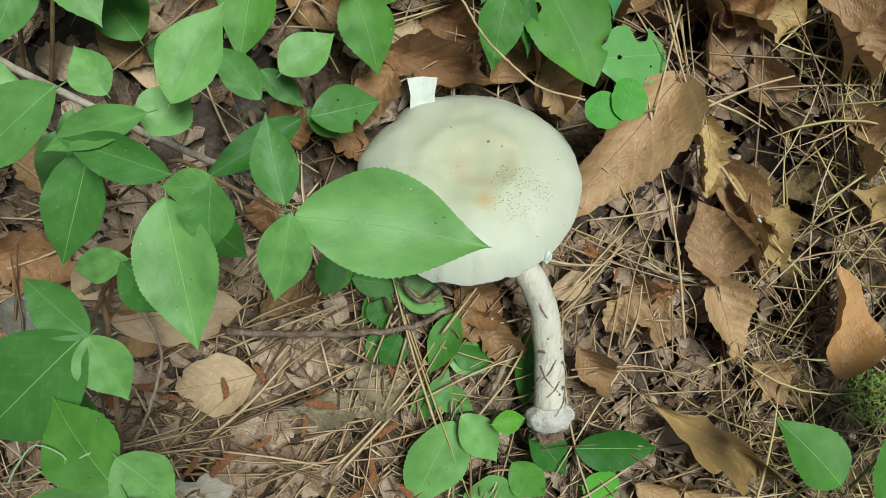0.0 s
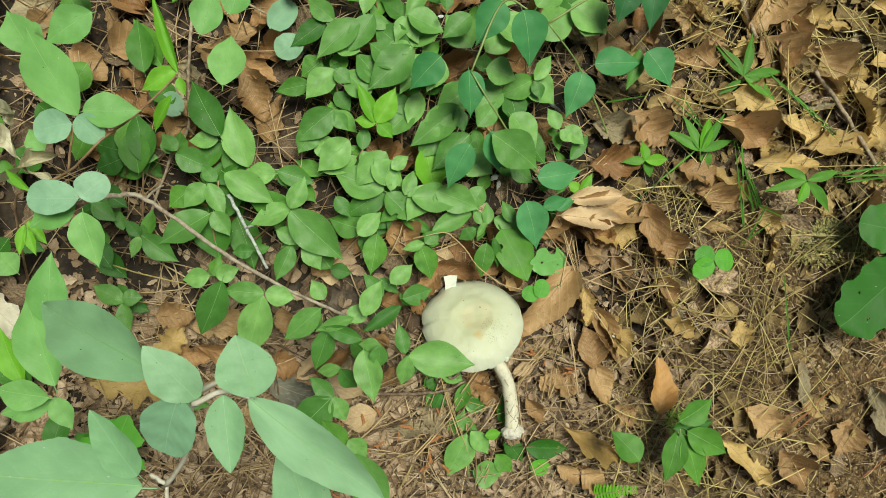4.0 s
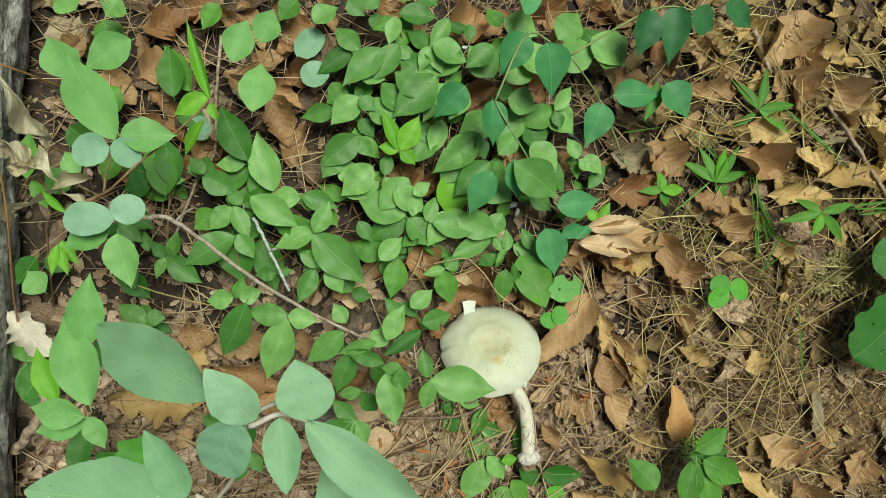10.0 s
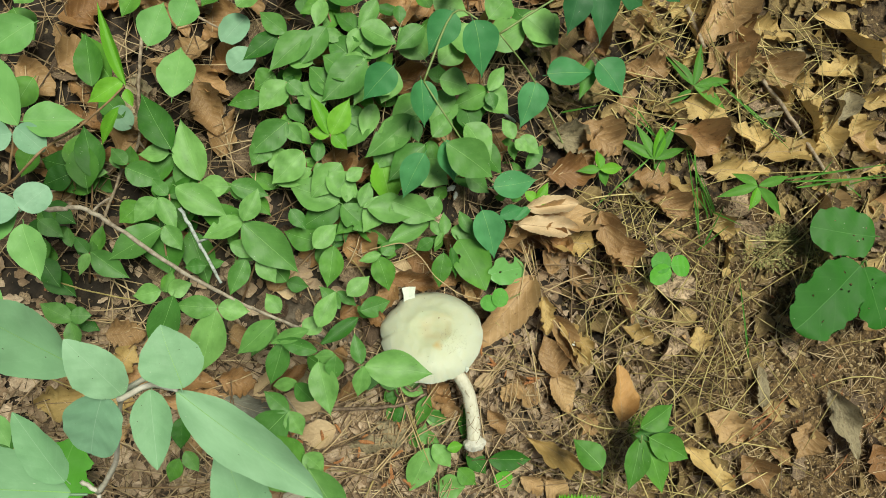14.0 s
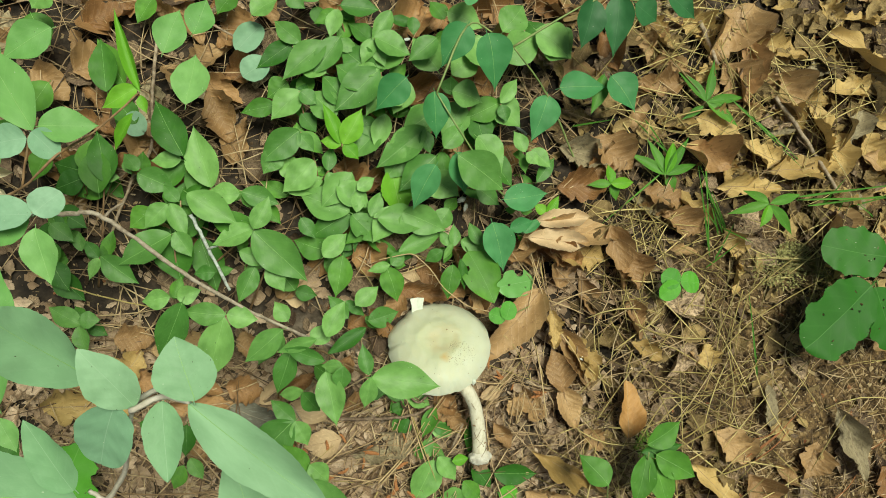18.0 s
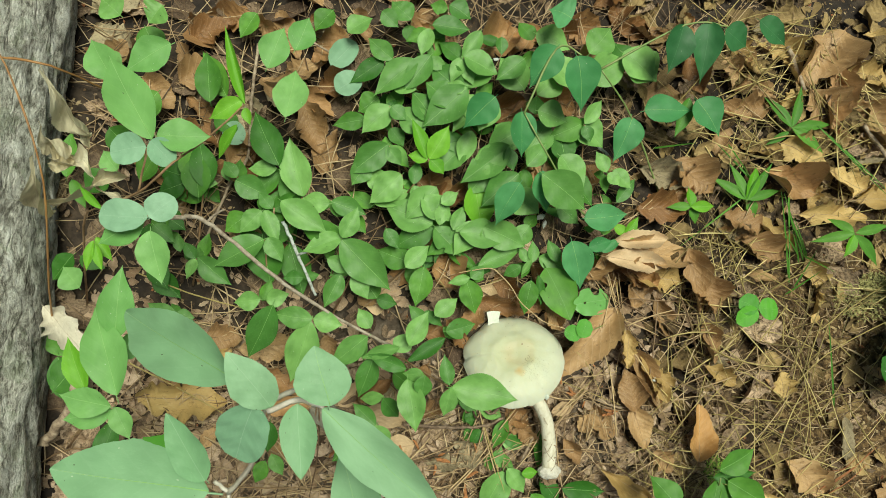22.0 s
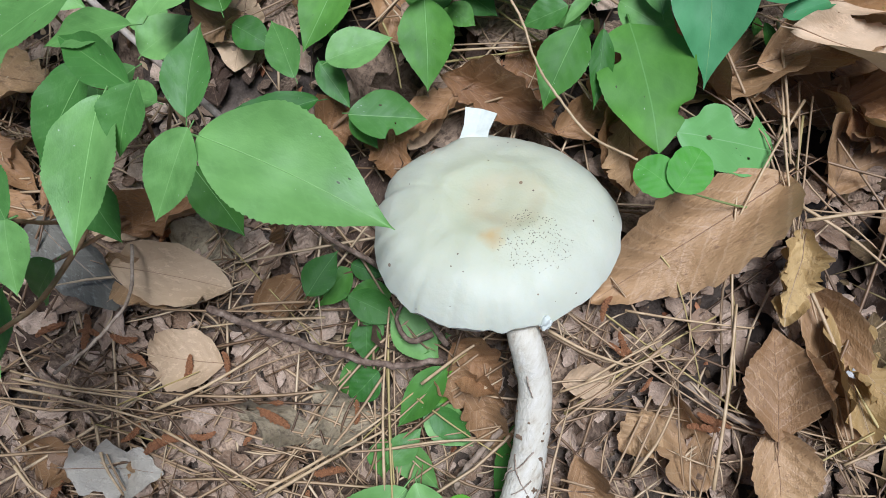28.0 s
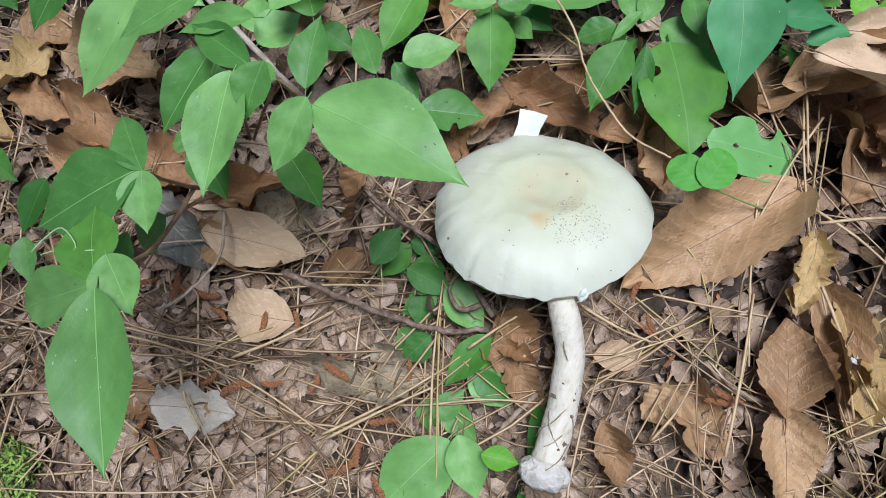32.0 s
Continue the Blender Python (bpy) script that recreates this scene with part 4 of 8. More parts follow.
    part("gill_surface", mesh_of("gill_surface", gv, gf, M_GILL), top, "white gills under the cap", tilt)
    line = wander([(-0.02, -0.014, 0.031), (0.0017, -0.0398, 0.04), (0.0139, -0.0554, 0.034), (0.0212, -0.0732, 0.029), (0.0247, -0.0849, 0.026), (0.0277, -0.0988, 0.0245)], 6, 0.0002, random.Random(2))
    n = len(line)
    v, f = tube(line, [0.0057 + 0.0012 * i / n + 0.00012 * math.sin(i * 0.9) for i in range(n)], 24)
    stem = part("stem", mesh_of("stem", v, f, M_STALK), top, "white fibrous stem with dirt and scales")
    rng = random.Random(5)
    bm = bmesh.new()
    bmesh.ops.create_icosphere(bm, subdivisions=4, radius=1)
    for w in bm.verts:
        k = 1 + 0.12 * noise.noise(w.co * 2.1) + 0.08 * noise.noise(w.co * 6) + 0.05 * noise.noise(w.co * 14)
        w.co = Vector((w.co.x * 0.0106, w.co.y * 0.0070, w.co.z * 0.0085)) * k
    for q in bm.faces:
        q.smooth = True
    me = bpy.data.meshes.new("bulb")
    bm.to_mesh(me)
    bm.free()
    me.materials.append(M_BULB)
    part("bulb", me, top, "swollen white base with torn edge and soil", pose(0.0287, -0.1035, 0.024, 0, 0, 14))
    # torn skirt below the middle of the stem, flap of veil at the rim
    fl = []
    for x, y, w in ((0.0, -0.006, 0.0056), (0.0002, 0.002, 0.0052), (0.0004, 0.0092, 0.0066)):
        fl += [(x - w, y, 0.0018), (x, y + 0.0008, 0.0004), (x + w, y, 0.0014), (x + w, y, 0.0002), (x, y + 0.0008, -0.0010), (x - w, y, 0.0004)]
    ff = []
    for k in range(2):
        for i in range(6):
            q = (i + 1) % 6
            ff.append((k * 6 + i, k * 6 + q, k * 6 + 6 + q, k * 6 + 6 + i))
    ff += [(5, 4, 3, 2, 1, 0), (12, 13, 14, 15, 16, 17)]
    part("veil_flap", mesh_of("veil_flap", fl, ff, M_VEIL, smooth=False), cap, "torn white flap of veil at the rim", tilt.inverted() @ pose(-0.0490, 0.0240, 0.0165, 4, -4, 12))
    bm = bmesh.new()
    bmesh.ops.create_icosphere(bm, subdivisions=3, radius=1)
    for w in bm.verts:
        k = 1 + 0.5 * noise.noise(w.co * 1.7 + Vector((4.1, 0, 0)))
        w.co = Vector((w.co.x * 0.0020, w.co.y * 0.0030, w.co.z * 0.0014)) * k
    me = bpy.data.meshes.new("veil_scrap")
    bm.to_mesh(me)
    bm.free()
    me.materials.append(M_VEIL)
    part("veil_scrap", me, cap, "small scrap of veil on the rim", tilt.inverted() @ pose(0.0075, -0.0345, 0.0480, 30, 5, 10))
    # hair-like rootlets, soil crumbs and loose skin on the lower half
    rng = random.Random(9)
    for i in range(7):
        k = rng.randint(n * 2 // 5, n - 2)
        c, side = line[k], rng.uniform(-1.3, 1.3)
        ax = (line[k + 1] - line[k - 1]).normalized()
        out = Vector((-ax.y, ax.x, 0)).normalized()
        def skin(turn, lift):
            return out * (math.sin(turn) * (0.0066 + lift)) + Vector((0, 0, math.cos(turn) * (0.0066 + lift)))
        step = rng.uniform(0.002, 0.006)
        bend = rng.uniform(-0.8, 0.8)
        fb = [c + skin(side, 0.0003) - ax * step, c + skin(side + bend * 0.5, 0.0008), c + ax * step * 0.7 + skin(side + bend, 0.0004), c + ax * step * 1.2 + skin(side + bend * 1.5, 0.0012)]
        part("rootlet", tube_mesh("rootlet", fb, 0.00028, 0.00016, M_TWIG, 5, 5, 0.0001, i + 20), stem, "thin brown rootlet clinging to the stem")
    for i in range(26):
        k = rng.randint(n // 2, n - 2)
        c, side = line[k], rng.choice((rng.uniform(-1.5, -0.6), rng.uniform(-1.5, 1.5)))
        ax = (line[k + 1] - line[k - 1]).normalized()
        out = Vector((-ax.y, ax.x, 0)).normalized()
        at = c + out * (math.sin(side) * -0.0064) + Vector((0, 0, math.cos(side) * 0.0064))
        s = rng.uniform(0.0003, 0.0009)
        bm = bmesh.new()
        bmesh.ops.create_icosphere(bm, subdivisions=2, radius=1)
        for w in bm.verts:
            w.co *= 1 + 0.9 * noise.noise(w.co * 3.1 + Vector((i * 3.1, 0, 0)))
        me = bpy.data.meshes.new("dirt")
        bm.to_mesh(me)
        bm.free()
        me.materials.append(M_CLOD)
        part("dirt", me, stem, "crumb of brown soil stuck to the stem", pose(at.x, at.y, at.z, 0, 0, 30 * i) @ Matrix.Diagonal((s * 1.2, s, s * 1.0, 1)))
    bm = bmesh.new()
    bmesh.ops.create_icosphere(bm, subdivisions=4, radius=1)
    for w in bm.verts:
        w.co *= 1 + 0.5 * noise.noise(w.co * 2.0) + 0.35 * noise.noise(w.co * 6.0)
    me = bpy.data.meshes.new("soil_clod")
    bm.to_mesh(me)
    bm.free()
    me.materials.append(M_CLOD)
    part("soil_clod", me, top, "brown crumbly soil clinging under the base", pose(0.0317, -0.111, 0.018, 0, 0, 20) @ Matrix.Diagonal((0.007, 0.005, 0.006, 1)))
    for i in range(9):
        a = -0.6 - i * 0.28
        fb = [Vector((0.0287, -0.1035, 0.024)) + Vector((0.006 * math.cos(a), 0.005 * math.sin(a), -0.003)), Vector((0.0287, -0.1035, 0.024)) + Vector((0.0105 * math.cos(a), 0.010 * math.sin(a), -0.007)), Vector((0.0287, -0.1035, 0.024)) + Vector((0.013 * math.cos(a + 0.2), 0.016 * math.sin(a + 0.2), -0.014))]
        part("rootlet", tube_mesh("rootlet", fb, 0.0004, 0.0002, M_TWIG, 5, 4, 0.0003, i + 60), stem, "thin brown rootlet clinging to the stem")
    return top


make_mushroom()


# ---- fallen log ----
def make_log():
    top = tagged(new("fallen_log"), "grey lichened fallen log with cracked bark", "log")
    ax0, ax1 = Vector((-0.400, -0.75, 0.05)), Vector((-0.712, 0.95, 0.05))
    nl, ns = 240, 72
    verts, faces = [], []
    for i in range(nl + 1):
        p = ax0.lerp(ax1, i / nl)
        for k in range(ns):
            a = k * math.tau / ns
            y = i / nl * 1.7
            r = 0.088 + 0.007 * noise.noise(Vector((math.cos(a) * 1.5, math.sin(a) * 1.5, y * 4)))
            r += 0.006 * noise.noise(Vector((math.cos(a) * 6, math.sin(a) * 6, y * 9))) + 0.005 * noise.noise(Vector((math.cos(a) * 14, math.sin(a) * 14, y * 24))) + 0.003 * noise.noise(Vector((math.cos(a) * 30, math.sin(a) * 30, y * 60)))
            verts.append(p + Vector((r * math.cos(a), 0, r * math.sin(a))))
    for i in range(nl):
        for k in range(ns):
            q = (k + 1) % ns
            faces.append((i * ns + k, (i + 1) * ns + k, (i + 1) * ns + q, i * ns + q))
    faces += [tuple(range(ns)), tuple(nl * ns + k for k in range(ns))[::-1]]
    part("bark", mesh_of("bark", verts, faces, M_BARK), top)
    return top


make_log()

# ---- more fallen leaves, strewn by chance ----
def strew(count, box, kinds, smin, smax, seed, keep):
    rng = random.Random(seed)
    for _ in range(count):
        x, y = rng.uniform(box[0], box[2]), rng.uniform(box[1], box[3])
        kind, ln, a = rng.choice(kinds), rng.uniform(smin, smax), rng.uniform(0, math.tau)
        z = max(0.002, ground_height(x, y) + rng.uniform(0.002, 0.008))
        if keep(x, y) and hollow(x, y) < 0.1:
            dead_leaf(kind, STREWN[kind], x, y, z, x + ln * math.cos(a), y + ln * math.sin(a), z + rng.uniform(-0.002, 0.006), ln * rng.uniform(0.4, 0.6), rng.uniform(-14, 14))


STREWN = {"toothed": "brown toothed leaf on the litter", "ochre": "yellowish-brown lobed oak leaf on the litter", "oak": "pale brown lobed oak leaf on the litter", "tan": "dry tan toothed leaf curled on the litter", "rust": "rusty brown curled leaf on the litter", "greyleaf": "weathered grey-brown leaf lying on soil"}
strew(75, (0.14, 0.10, 0.62, 0.46), ("ochre", "oak", "ochre", "tan", "greyleaf"), 0.028, 0.055, 51, lambda x, y: True)
strew(70, (-0.36, 0.06, 0.12, 0.40), ("rust", "rust", "tan"), 0.035, 0.06, 52, lambda x, y: True)
strew(26, (-0.50, 0.0, -0.22, 0.42), ("rust", "tan", "tan", "greyleaf"), 0.035, 0.06, 55, lambda x, y: True)
strew(14, (0.14, -0.2, 0.5, 0.08), ("tan", "oak", "greyleaf"), 0.02, 0.035, 53, lambda x, y: True)
strew(26, (-0.38, -0.34, 0.12, -0.06), ("greyleaf", "tan", "tan"), 0.022, 0.045, 54, lambda x, y: not (-0.02 < x < 0.06 and -0.13 < y))

# ---- plants and fallen leaves, place by place ----
plant("shrub_sprig", "low shrub sprig with serrated green leaves arching over the mushroom", "shrub", [[(-0.1704, -0.0406, 0), (-0.1360, -0.0240, 0.075), (-0.1150, -0.0285, 0.108), (-0.0932, -0.035, 0.132)], [(-0.1360, -0.0240, 0.075), (-0.1383, -0.0335, 0.11)]], thick=0.0006)
leaf("tip", -0.1290, -0.0100, 0.118, -0.1190, 0.0200, 0.122, 0.0165, -6)
leaf("b_shrub", -0.1370, -0.0180, 0.100, -0.1300, 0.0000, 0.100, 0.0162, 0)
leaf("shrub", -0.1360, -0.0130, 0.112, -0.1640, -0.0280, 0.105, 0.0118, 6)
leaf("shrub", -0.1270, -0.0290, 0.112, -0.1590, -0.0250, 0.108, 0.0143, -6)
leaf("tip", -0.1250, -0.0360, 0.124, -0.1110, -0.0760, 0.128, 0.0219, 4)
leaf("deep", -0.1340, -0.0390, 0.045, -0.1100, -0.0540, 0.035, 0.0195, 0)
leaf("small", -0.1124, -0.0307, 0.12, -0.1286, -0.0329, 0.115, 0.0113)
leaf("shrub", -0.1130, -0.0300, 0.132, -0.1110, -0.0480, 0.128, 0.0153, 10)
leaf("shrub", -0.1550, -0.0250, 0.095, -0.1600, -0.0610, 0.088, 0.0196, 0)
leaf("shrub", -0.1399, -0.0566, 0.09, -0.1588, -0.0638, 0.08, 0.0119)
leaf("shrub", -0.1406, -0.0575, 0.095, -0.1238, -0.072, 0.085, 0.0159)
leaf("tip", -0.0902, -0.0353, 0.134, -0.0365, -0.0344, 0.138, 0.0273, -8)
leaf("shrub", -0.0930, -0.0330, 0.138, -0.1010, -0.0120, 0.140, 0.0125, 0)
leaf("shrub", -0.0910, -0.0350, 0.138, -0.0920, -0.0580, 0.132, 0.0147, -6)
plant("low_sprig", "small green sprig by the mushroom with pointed leaves", "shrub", [[(-0.1123, -0.0076, 0), (-0.0986, 0.0103, 0.02)]])
leaf("bitten", -0.0940, 0.0060, 0.034, -0.0660, 0.0180, 0.030, 0.0186, 0)
leaf("deep", -0.0960, 0.0090, 0.026, -0.0810, 0.0010, 0.024, 0.0107, 0)
leaf("shrub", -0.1070, 0.0180, 0.045, -0.0910, 0.0370, 0.045, 0.0181, 0)
leaf("shrub", -0.1160, 0.0210, 0.030, -0.0980, 0.0100, 0.028, 0.0113, 0)
leaf("deep", -0.0960, 0.0000, 0.062, -0.1250, -0.0260, 0.066, 0.0139, 0)
leaf("shrub", -0.1120, 0.0060, 0.052, -0.1320, 0.0220, 0.050, 0.0143, 0)
leaf("shrub", -0.1624, -0.0037, 0.06, -0.1757, 0.0101, 0.06, 0.0159)
plant("shrub_sprig", "green shrub sprig with pointed leaves under the lichened twig", "shrub", [[(-0.1985, -0.0229, 0), (-0.213, -0.0063, 0.07)], [(-0.1704, -0.0406, 0), (-0.1706, -0.0119, 0.075)]], thick=0.0006)
leaf("shrub", -0.2131, -0.0054, 0.07, -0.2459, -0.008, 0.07, 0.0203)
leaf("shrub", -0.2122, -0.0053, 0.07, -0.188, -0.0056, 0.07, 0.0195)
leaf("tip", -0.2137, -0.0078, 0.07, -0.2215, -0.0652, 0.06, 0.0281)
leaf("shrub", -0.2479, -0.0003, 0.075, -0.2604, -0.0485, 0.06, 0.0268)
leaf("shrub", -0.1630, -0.0100, 0.105, -0.1880, -0.0380, 0.100, 0.0210, 0)
leaf("small", -0.1678, -0.0125, 0.075, -0.1633, -0.0311, 0.075, 0.0109)
leaf("shrub", -0.1708, -0.0152, 0.05, -0.1811, -0.0429, 0.05, 0.0192)
sprig = plant("shrub_sprig", "drooping shrub sprig with large serrated leaves above needles", "shrub", [[(-0.165, -0.0625, 0), (-0.1560, -0.0740, 0.05), (-0.1425, -0.0785, 0.108)], [(-0.1560, -0.0740, 0.05), (-0.1400, -0.1000, 0.08), (-0.1237, -0.1120, 0.126)]])
leaf("shrub", -0.142, -0.078, 0.110, -0.163, -0.066, 0.108, 0.0150, 0)
leaf("shrub", -0.142, -0.078, 0.110, -0.1305, -0.095, 0.110, 0.0175, 0)
leaf("shrub", -0.143, -0.079, 0.110, -0.170, -0.112, 0.106, 0.0312, 0)
leaf("deep", -0.1261, -0.1151, 0.125, -0.1481, -0.0965, 0.115, 0.0216)
leaf("shrub", -0.1264, -0.1163, 0.125, -0.1545, -0.139, 0.11, 0.0208)
leaf("tip", -0.1215, -0.1159, 0.13, -0.0863, -0.1591, 0.136, 0.0272, 0)
leaf("shrub", -0.1469, -0.1003, 0.09, -0.1434, -0.1231, 0.08, 0.0113)
leaf("shrub", -0.1262, -0.1062, 0.127, -0.1105, -0.1175, 0.126, 0.0185, 0)
for line in ([(-0.154, -0.119, 0.119), (-0.152, -0.113, 0.120), (-0.148, -0.107, 0.121), (-0.14, -0.11, 0.121), (-0.147, -0.115, 0.120), (-0.15, -0.118, 0.120)],
             [(-0.137, -0.116, 0.121), (-0.137, -0.11, 0.121), (-0.133, -0.107, 0.121), (-0.129, -0.104, 0.122)]):
    part("leaf_mine", tube_mesh("leaf_mine", line, 0.00032, 0.00022, M_MINE, 5, 4), sprig, "pale winding line eaten into a leaf", Matrix.Translation(-sprig.location))
plant("shrub_sprig", "small green sprig on needle litter", "shrub", [[(-0.165, -0.0625, 0), (-0.1488, -0.0891, 0.07)]])
leaf("shrub", -0.1488, -0.0891, 0.07, -0.1631, -0.1088, 0.05, 0.0171)
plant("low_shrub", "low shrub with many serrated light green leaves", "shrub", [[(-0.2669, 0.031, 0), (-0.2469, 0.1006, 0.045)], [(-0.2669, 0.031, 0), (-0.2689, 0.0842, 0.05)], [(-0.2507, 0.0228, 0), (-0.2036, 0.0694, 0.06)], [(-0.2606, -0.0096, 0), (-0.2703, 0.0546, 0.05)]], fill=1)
leaf("shrub", -0.2461, 0.0999, 0.05, -0.2671, 0.1455, 0.06, 0.0288, -8)
leaf("small", -0.2743, 0.1193, 0.05, -0.2982, 0.1155, 0.05, 0.0176)
leaf("shrub", -0.2209, 0.102, 0.045, -0.1891, 0.0962, 0.045, 0.0199)
leaf("tip", -0.2625, 0.091, 0.06, -0.2174, 0.0709, 0.06, 0.0246)
leaf("small", -0.2217, 0.0986, 0.05, -0.2465, 0.0964, 0.05, 0.0206)
leaf("small", -0.3069, 0.1043, 0.05, -0.3211, 0.1163, 0.05, 0.014)
leaf("shrub", -0.3088, 0.103, 0.045, -0.2787, 0.0933, 0.045, 0.0241)
leaf("small", -0.2701, 0.0835, 0.05, -0.2848, 0.095, 0.05, 0.0136)
leaf("small", -0.2787, 0.0793, 0.05, -0.2937, 0.0581, 0.05, 0.0197)
leaf("small", -0.2771, 0.0805, 0.05, -0.2589, 0.0558, 0.05, 0.0171)
leaf("shrub", -0.2728, 0.0553, 0.045, -0.3096, 0.025, 0.045, 0.0296)
leaf("deep", -0.276, 0.0567, 0.035, -0.2619, 0.0171, 0.035, 0.038)
leaf("shrub", -0.2684, 0.0573, 0.05, -0.2531, 0.039, 0.05, 0.0184)
leaf("shrub", -0.2317, 0.0287, 0.04, -0.2484, 0.0241, 0.04, 0.0142)
leaf("shrub", -0.263, 0.0016, 0.05, -0.2842, -0.0048, 0.05, 0.0185)
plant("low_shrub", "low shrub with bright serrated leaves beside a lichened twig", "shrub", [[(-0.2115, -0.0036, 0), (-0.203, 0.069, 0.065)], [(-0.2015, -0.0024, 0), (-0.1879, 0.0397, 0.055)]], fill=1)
leaf("shrub", -0.2025, 0.0685, 0.07, -0.1948, 0.0955, 0.075, 0.018)
leaf("bitten", -0.203, 0.069, 0.065, -0.2355, 0.051, 0.065, 0.019)
leaf("tip", -0.203, 0.0685, 0.065, -0.152, 0.0305, 0.06, 0.0322)
leaf("small", -0.2128, 0.0486, 0.055, -0.1878, 0.0422, 0.055, 0.0163)
leaf("small", -0.1879, 0.0397, 0.055, -0.1706, 0.0219, 0.055, 0.0185)
leaf("shrub", -0.1986, 0.0385, 0.05, -0.2054, 0.0069, 0.05, 0.0189)
leaf("shrub", -0.2586, 0.0022, 0.045, -0.2408, 0.0103, 0.045, 0.0174)
leaf("deep", -0.2031, 0.0968, 0.03, -0.1859, 0.0812, 0.03, 0.015)
leaf("deep", -0.1627, 0.0229, 0.03, -0.1802, 0.041, 0.03, 0.0227)
leaf("deep", -0.1379, 0.0625, 0.025, -0.1693, 0.0686, 0.025, 0.0257)
leaf("deep", -0.2526, 0.0574, 0.02, -0.2315, 0.0144, 0.02, 0.0289)
plant("low_shrub", "low shrub with broad green leaves in shade", "shrub", [[(-0.3369, 0.0269, 0), (-0.3387, 0.0915, 0.03)], [(-0.3352, 0.0016, 0), (-0.3289, 0.0259, 0.035)]], fill=1)
leaf("deep", -0.3358, 0.0911, 0.035, -0.3508, 0.1331, 0.035, 0.0259)
leaf("deep", -0.3487, 0.0982, 0.02, -0.3849, 0.1037, 0.02, 0.0307)
leaf("small", -0.3417, 0.096, 0.03, -0.3277, 0.0982, 0.03, 0.0119)
leaf("deep", -0.2717, 0.1212, 0.06, -0.3015, 0.1633, 0.06, 0.0286)
leaf("deep", -0.3686, 0.016, 0.03, -0.3499, -0.0042, 0.03, 0.0206)
leaf("small", -0.3289, 0.0259, 0.035, -0.3345, 0.0077, 0.035, 0.012)
leaf("shrub", -0.3282, 0.027, 0.035, -0.2962, 0.0102, 0.035, 0.0215)
leaf("small", -0.3298, 0.0258, 0.035, -0.3427, 0.0386, 0.035, 0.0118)
leaf("small", -0.3456, 0.0298, 0.03, -0.3517, 0.0451, 0.03, 0.0107)
leaf("small", -0.3359, -0.0279, 0.035, -0.32, -0.026, 0.035, 0.0161)
leaf("shrub", -0.3345, -0.0326, 0.03, -0.3623, -0.0216, 0.03, 0.0184)
leaf("shrub", -0.3365, -0.0338, 0.03, -0.3262, -0.0556, 0.03, 0.015)
leaf("deep", -0.3669, 0.007, 0.02, -0.341, -0.0118, 0.02, 0.0231)
leaf("deep", -0.3632, 0.0459, 0.03, -0.377, 0.0611, 0.03, 0.0181)
leaf("small", -0.3713, 0.0486, 0.04, -0.3516, 0.0369, 0.04, 0.0165)
plant("low_shrub", "low shrub with many small light green leaves", "shrub", [[(-0.1492, 0.1448, 0), (-0.1824, 0.1656, 0.04)], [(-0.1574, 0.127, 0), (-0.1871, 0.2, 0.045)], [(-0.1656, 0.1093, 0), (-0.1498, 0.1338, 0.04)]], fill=1)
leaf("shrub", -0.1811, 0.1646, 0.045, -0.2073, 0.1315, 0.045, 0.0281)
leaf("small", -0.1807, 0.162, 0.045, -0.1664, 0.1484, 0.045, 0.0157)
leaf("shrub", -0.1856, 0.2002, 0.045, -0.2058, 0.1718, 0.045, 0.0257)
leaf("small", -0.1852, 0.1988, 0.05, -0.1702, 0.1905, 0.05, 0.0164)
leaf("deep", -0.1825, 0.1826, 0.035, -0.1674, 0.1688, 0.035, 0.0166)
leaf("shrub", -0.1765, 0.1223, 0.035, -0.1904, 0.1425, 0.035, 0.0221)
leaf("shrub", -0.1824, 0.1092, 0.03, -0.1519, 0.138, 0.03, 0.0235)
leaf("small", -0.1503, 0.1338, 0.04, -0.1508, 0.1556, 0.04, 0.014)
leaf("small", -0.1497, 0.1328, 0.04, -0.1398, 0.1162, 0.04, 0.0142)
leaf("deep", -0.2009, 0.2448, 0.035, -0.2274, 0.219, 0.035, 0.0203)
leaf("shrub", -0.1937, 0.2454, 0.04, -0.2186, 0.2614, 0.04, 0.02)
leaf("small", -0.1856, 0.2309, 0.04, -0.1993, 0.2459, 0.04, 0.0125)
leaf("shrub", -0.171, 0.247, 0.05, -0.2015, 0.2089, 0.05, 0.0267)
leaf("shrub", -0.1594, 0.2546, 0.05, -0.1765, 0.2181, 0.05, 0.0237)
leaf("deep", -0.2062, 0.1878, 0.03, -0.2344, 0.175, 0.03, 0.0186)
leaf("deep", -0.1993, 0.2103, 0.03, -0.2147, 0.1943, 0.03, 0.0254)
plant("low_shrub", "low shrub with glossy light green leaves", "shrub", [[(-0.1338, 0.2316, 0), (-0.1655, 0.28, 0.05)], [(-0.1338, 0.2316, 0), (-0.1284, 0.2594, 0.05)], [(-0.1125, 0.1956, 0), (-0.1178, 0.2277, 0.055)]], fill=1)
leaf("small", -0.1655, 0.28, 0.05, -0.1679, 0.254, 0.05, 0.0169)
leaf("small", -0.1616, 0.2523, 0.045, -0.1425, 0.2474, 0.045, 0.0144)
leaf("shrub", -0.1634, 0.2837, 0.05, -0.1297, 0.2888, 0.05, 0.0223)
leaf("shrub", -0.1177, 0.2885, 0.05, -0.1298, 0.2586, 0.05, 0.0171)
leaf("shrub", -0.1286, 0.2586, 0.055, -0.0952, 0.2521, 0.055, 0.0277)
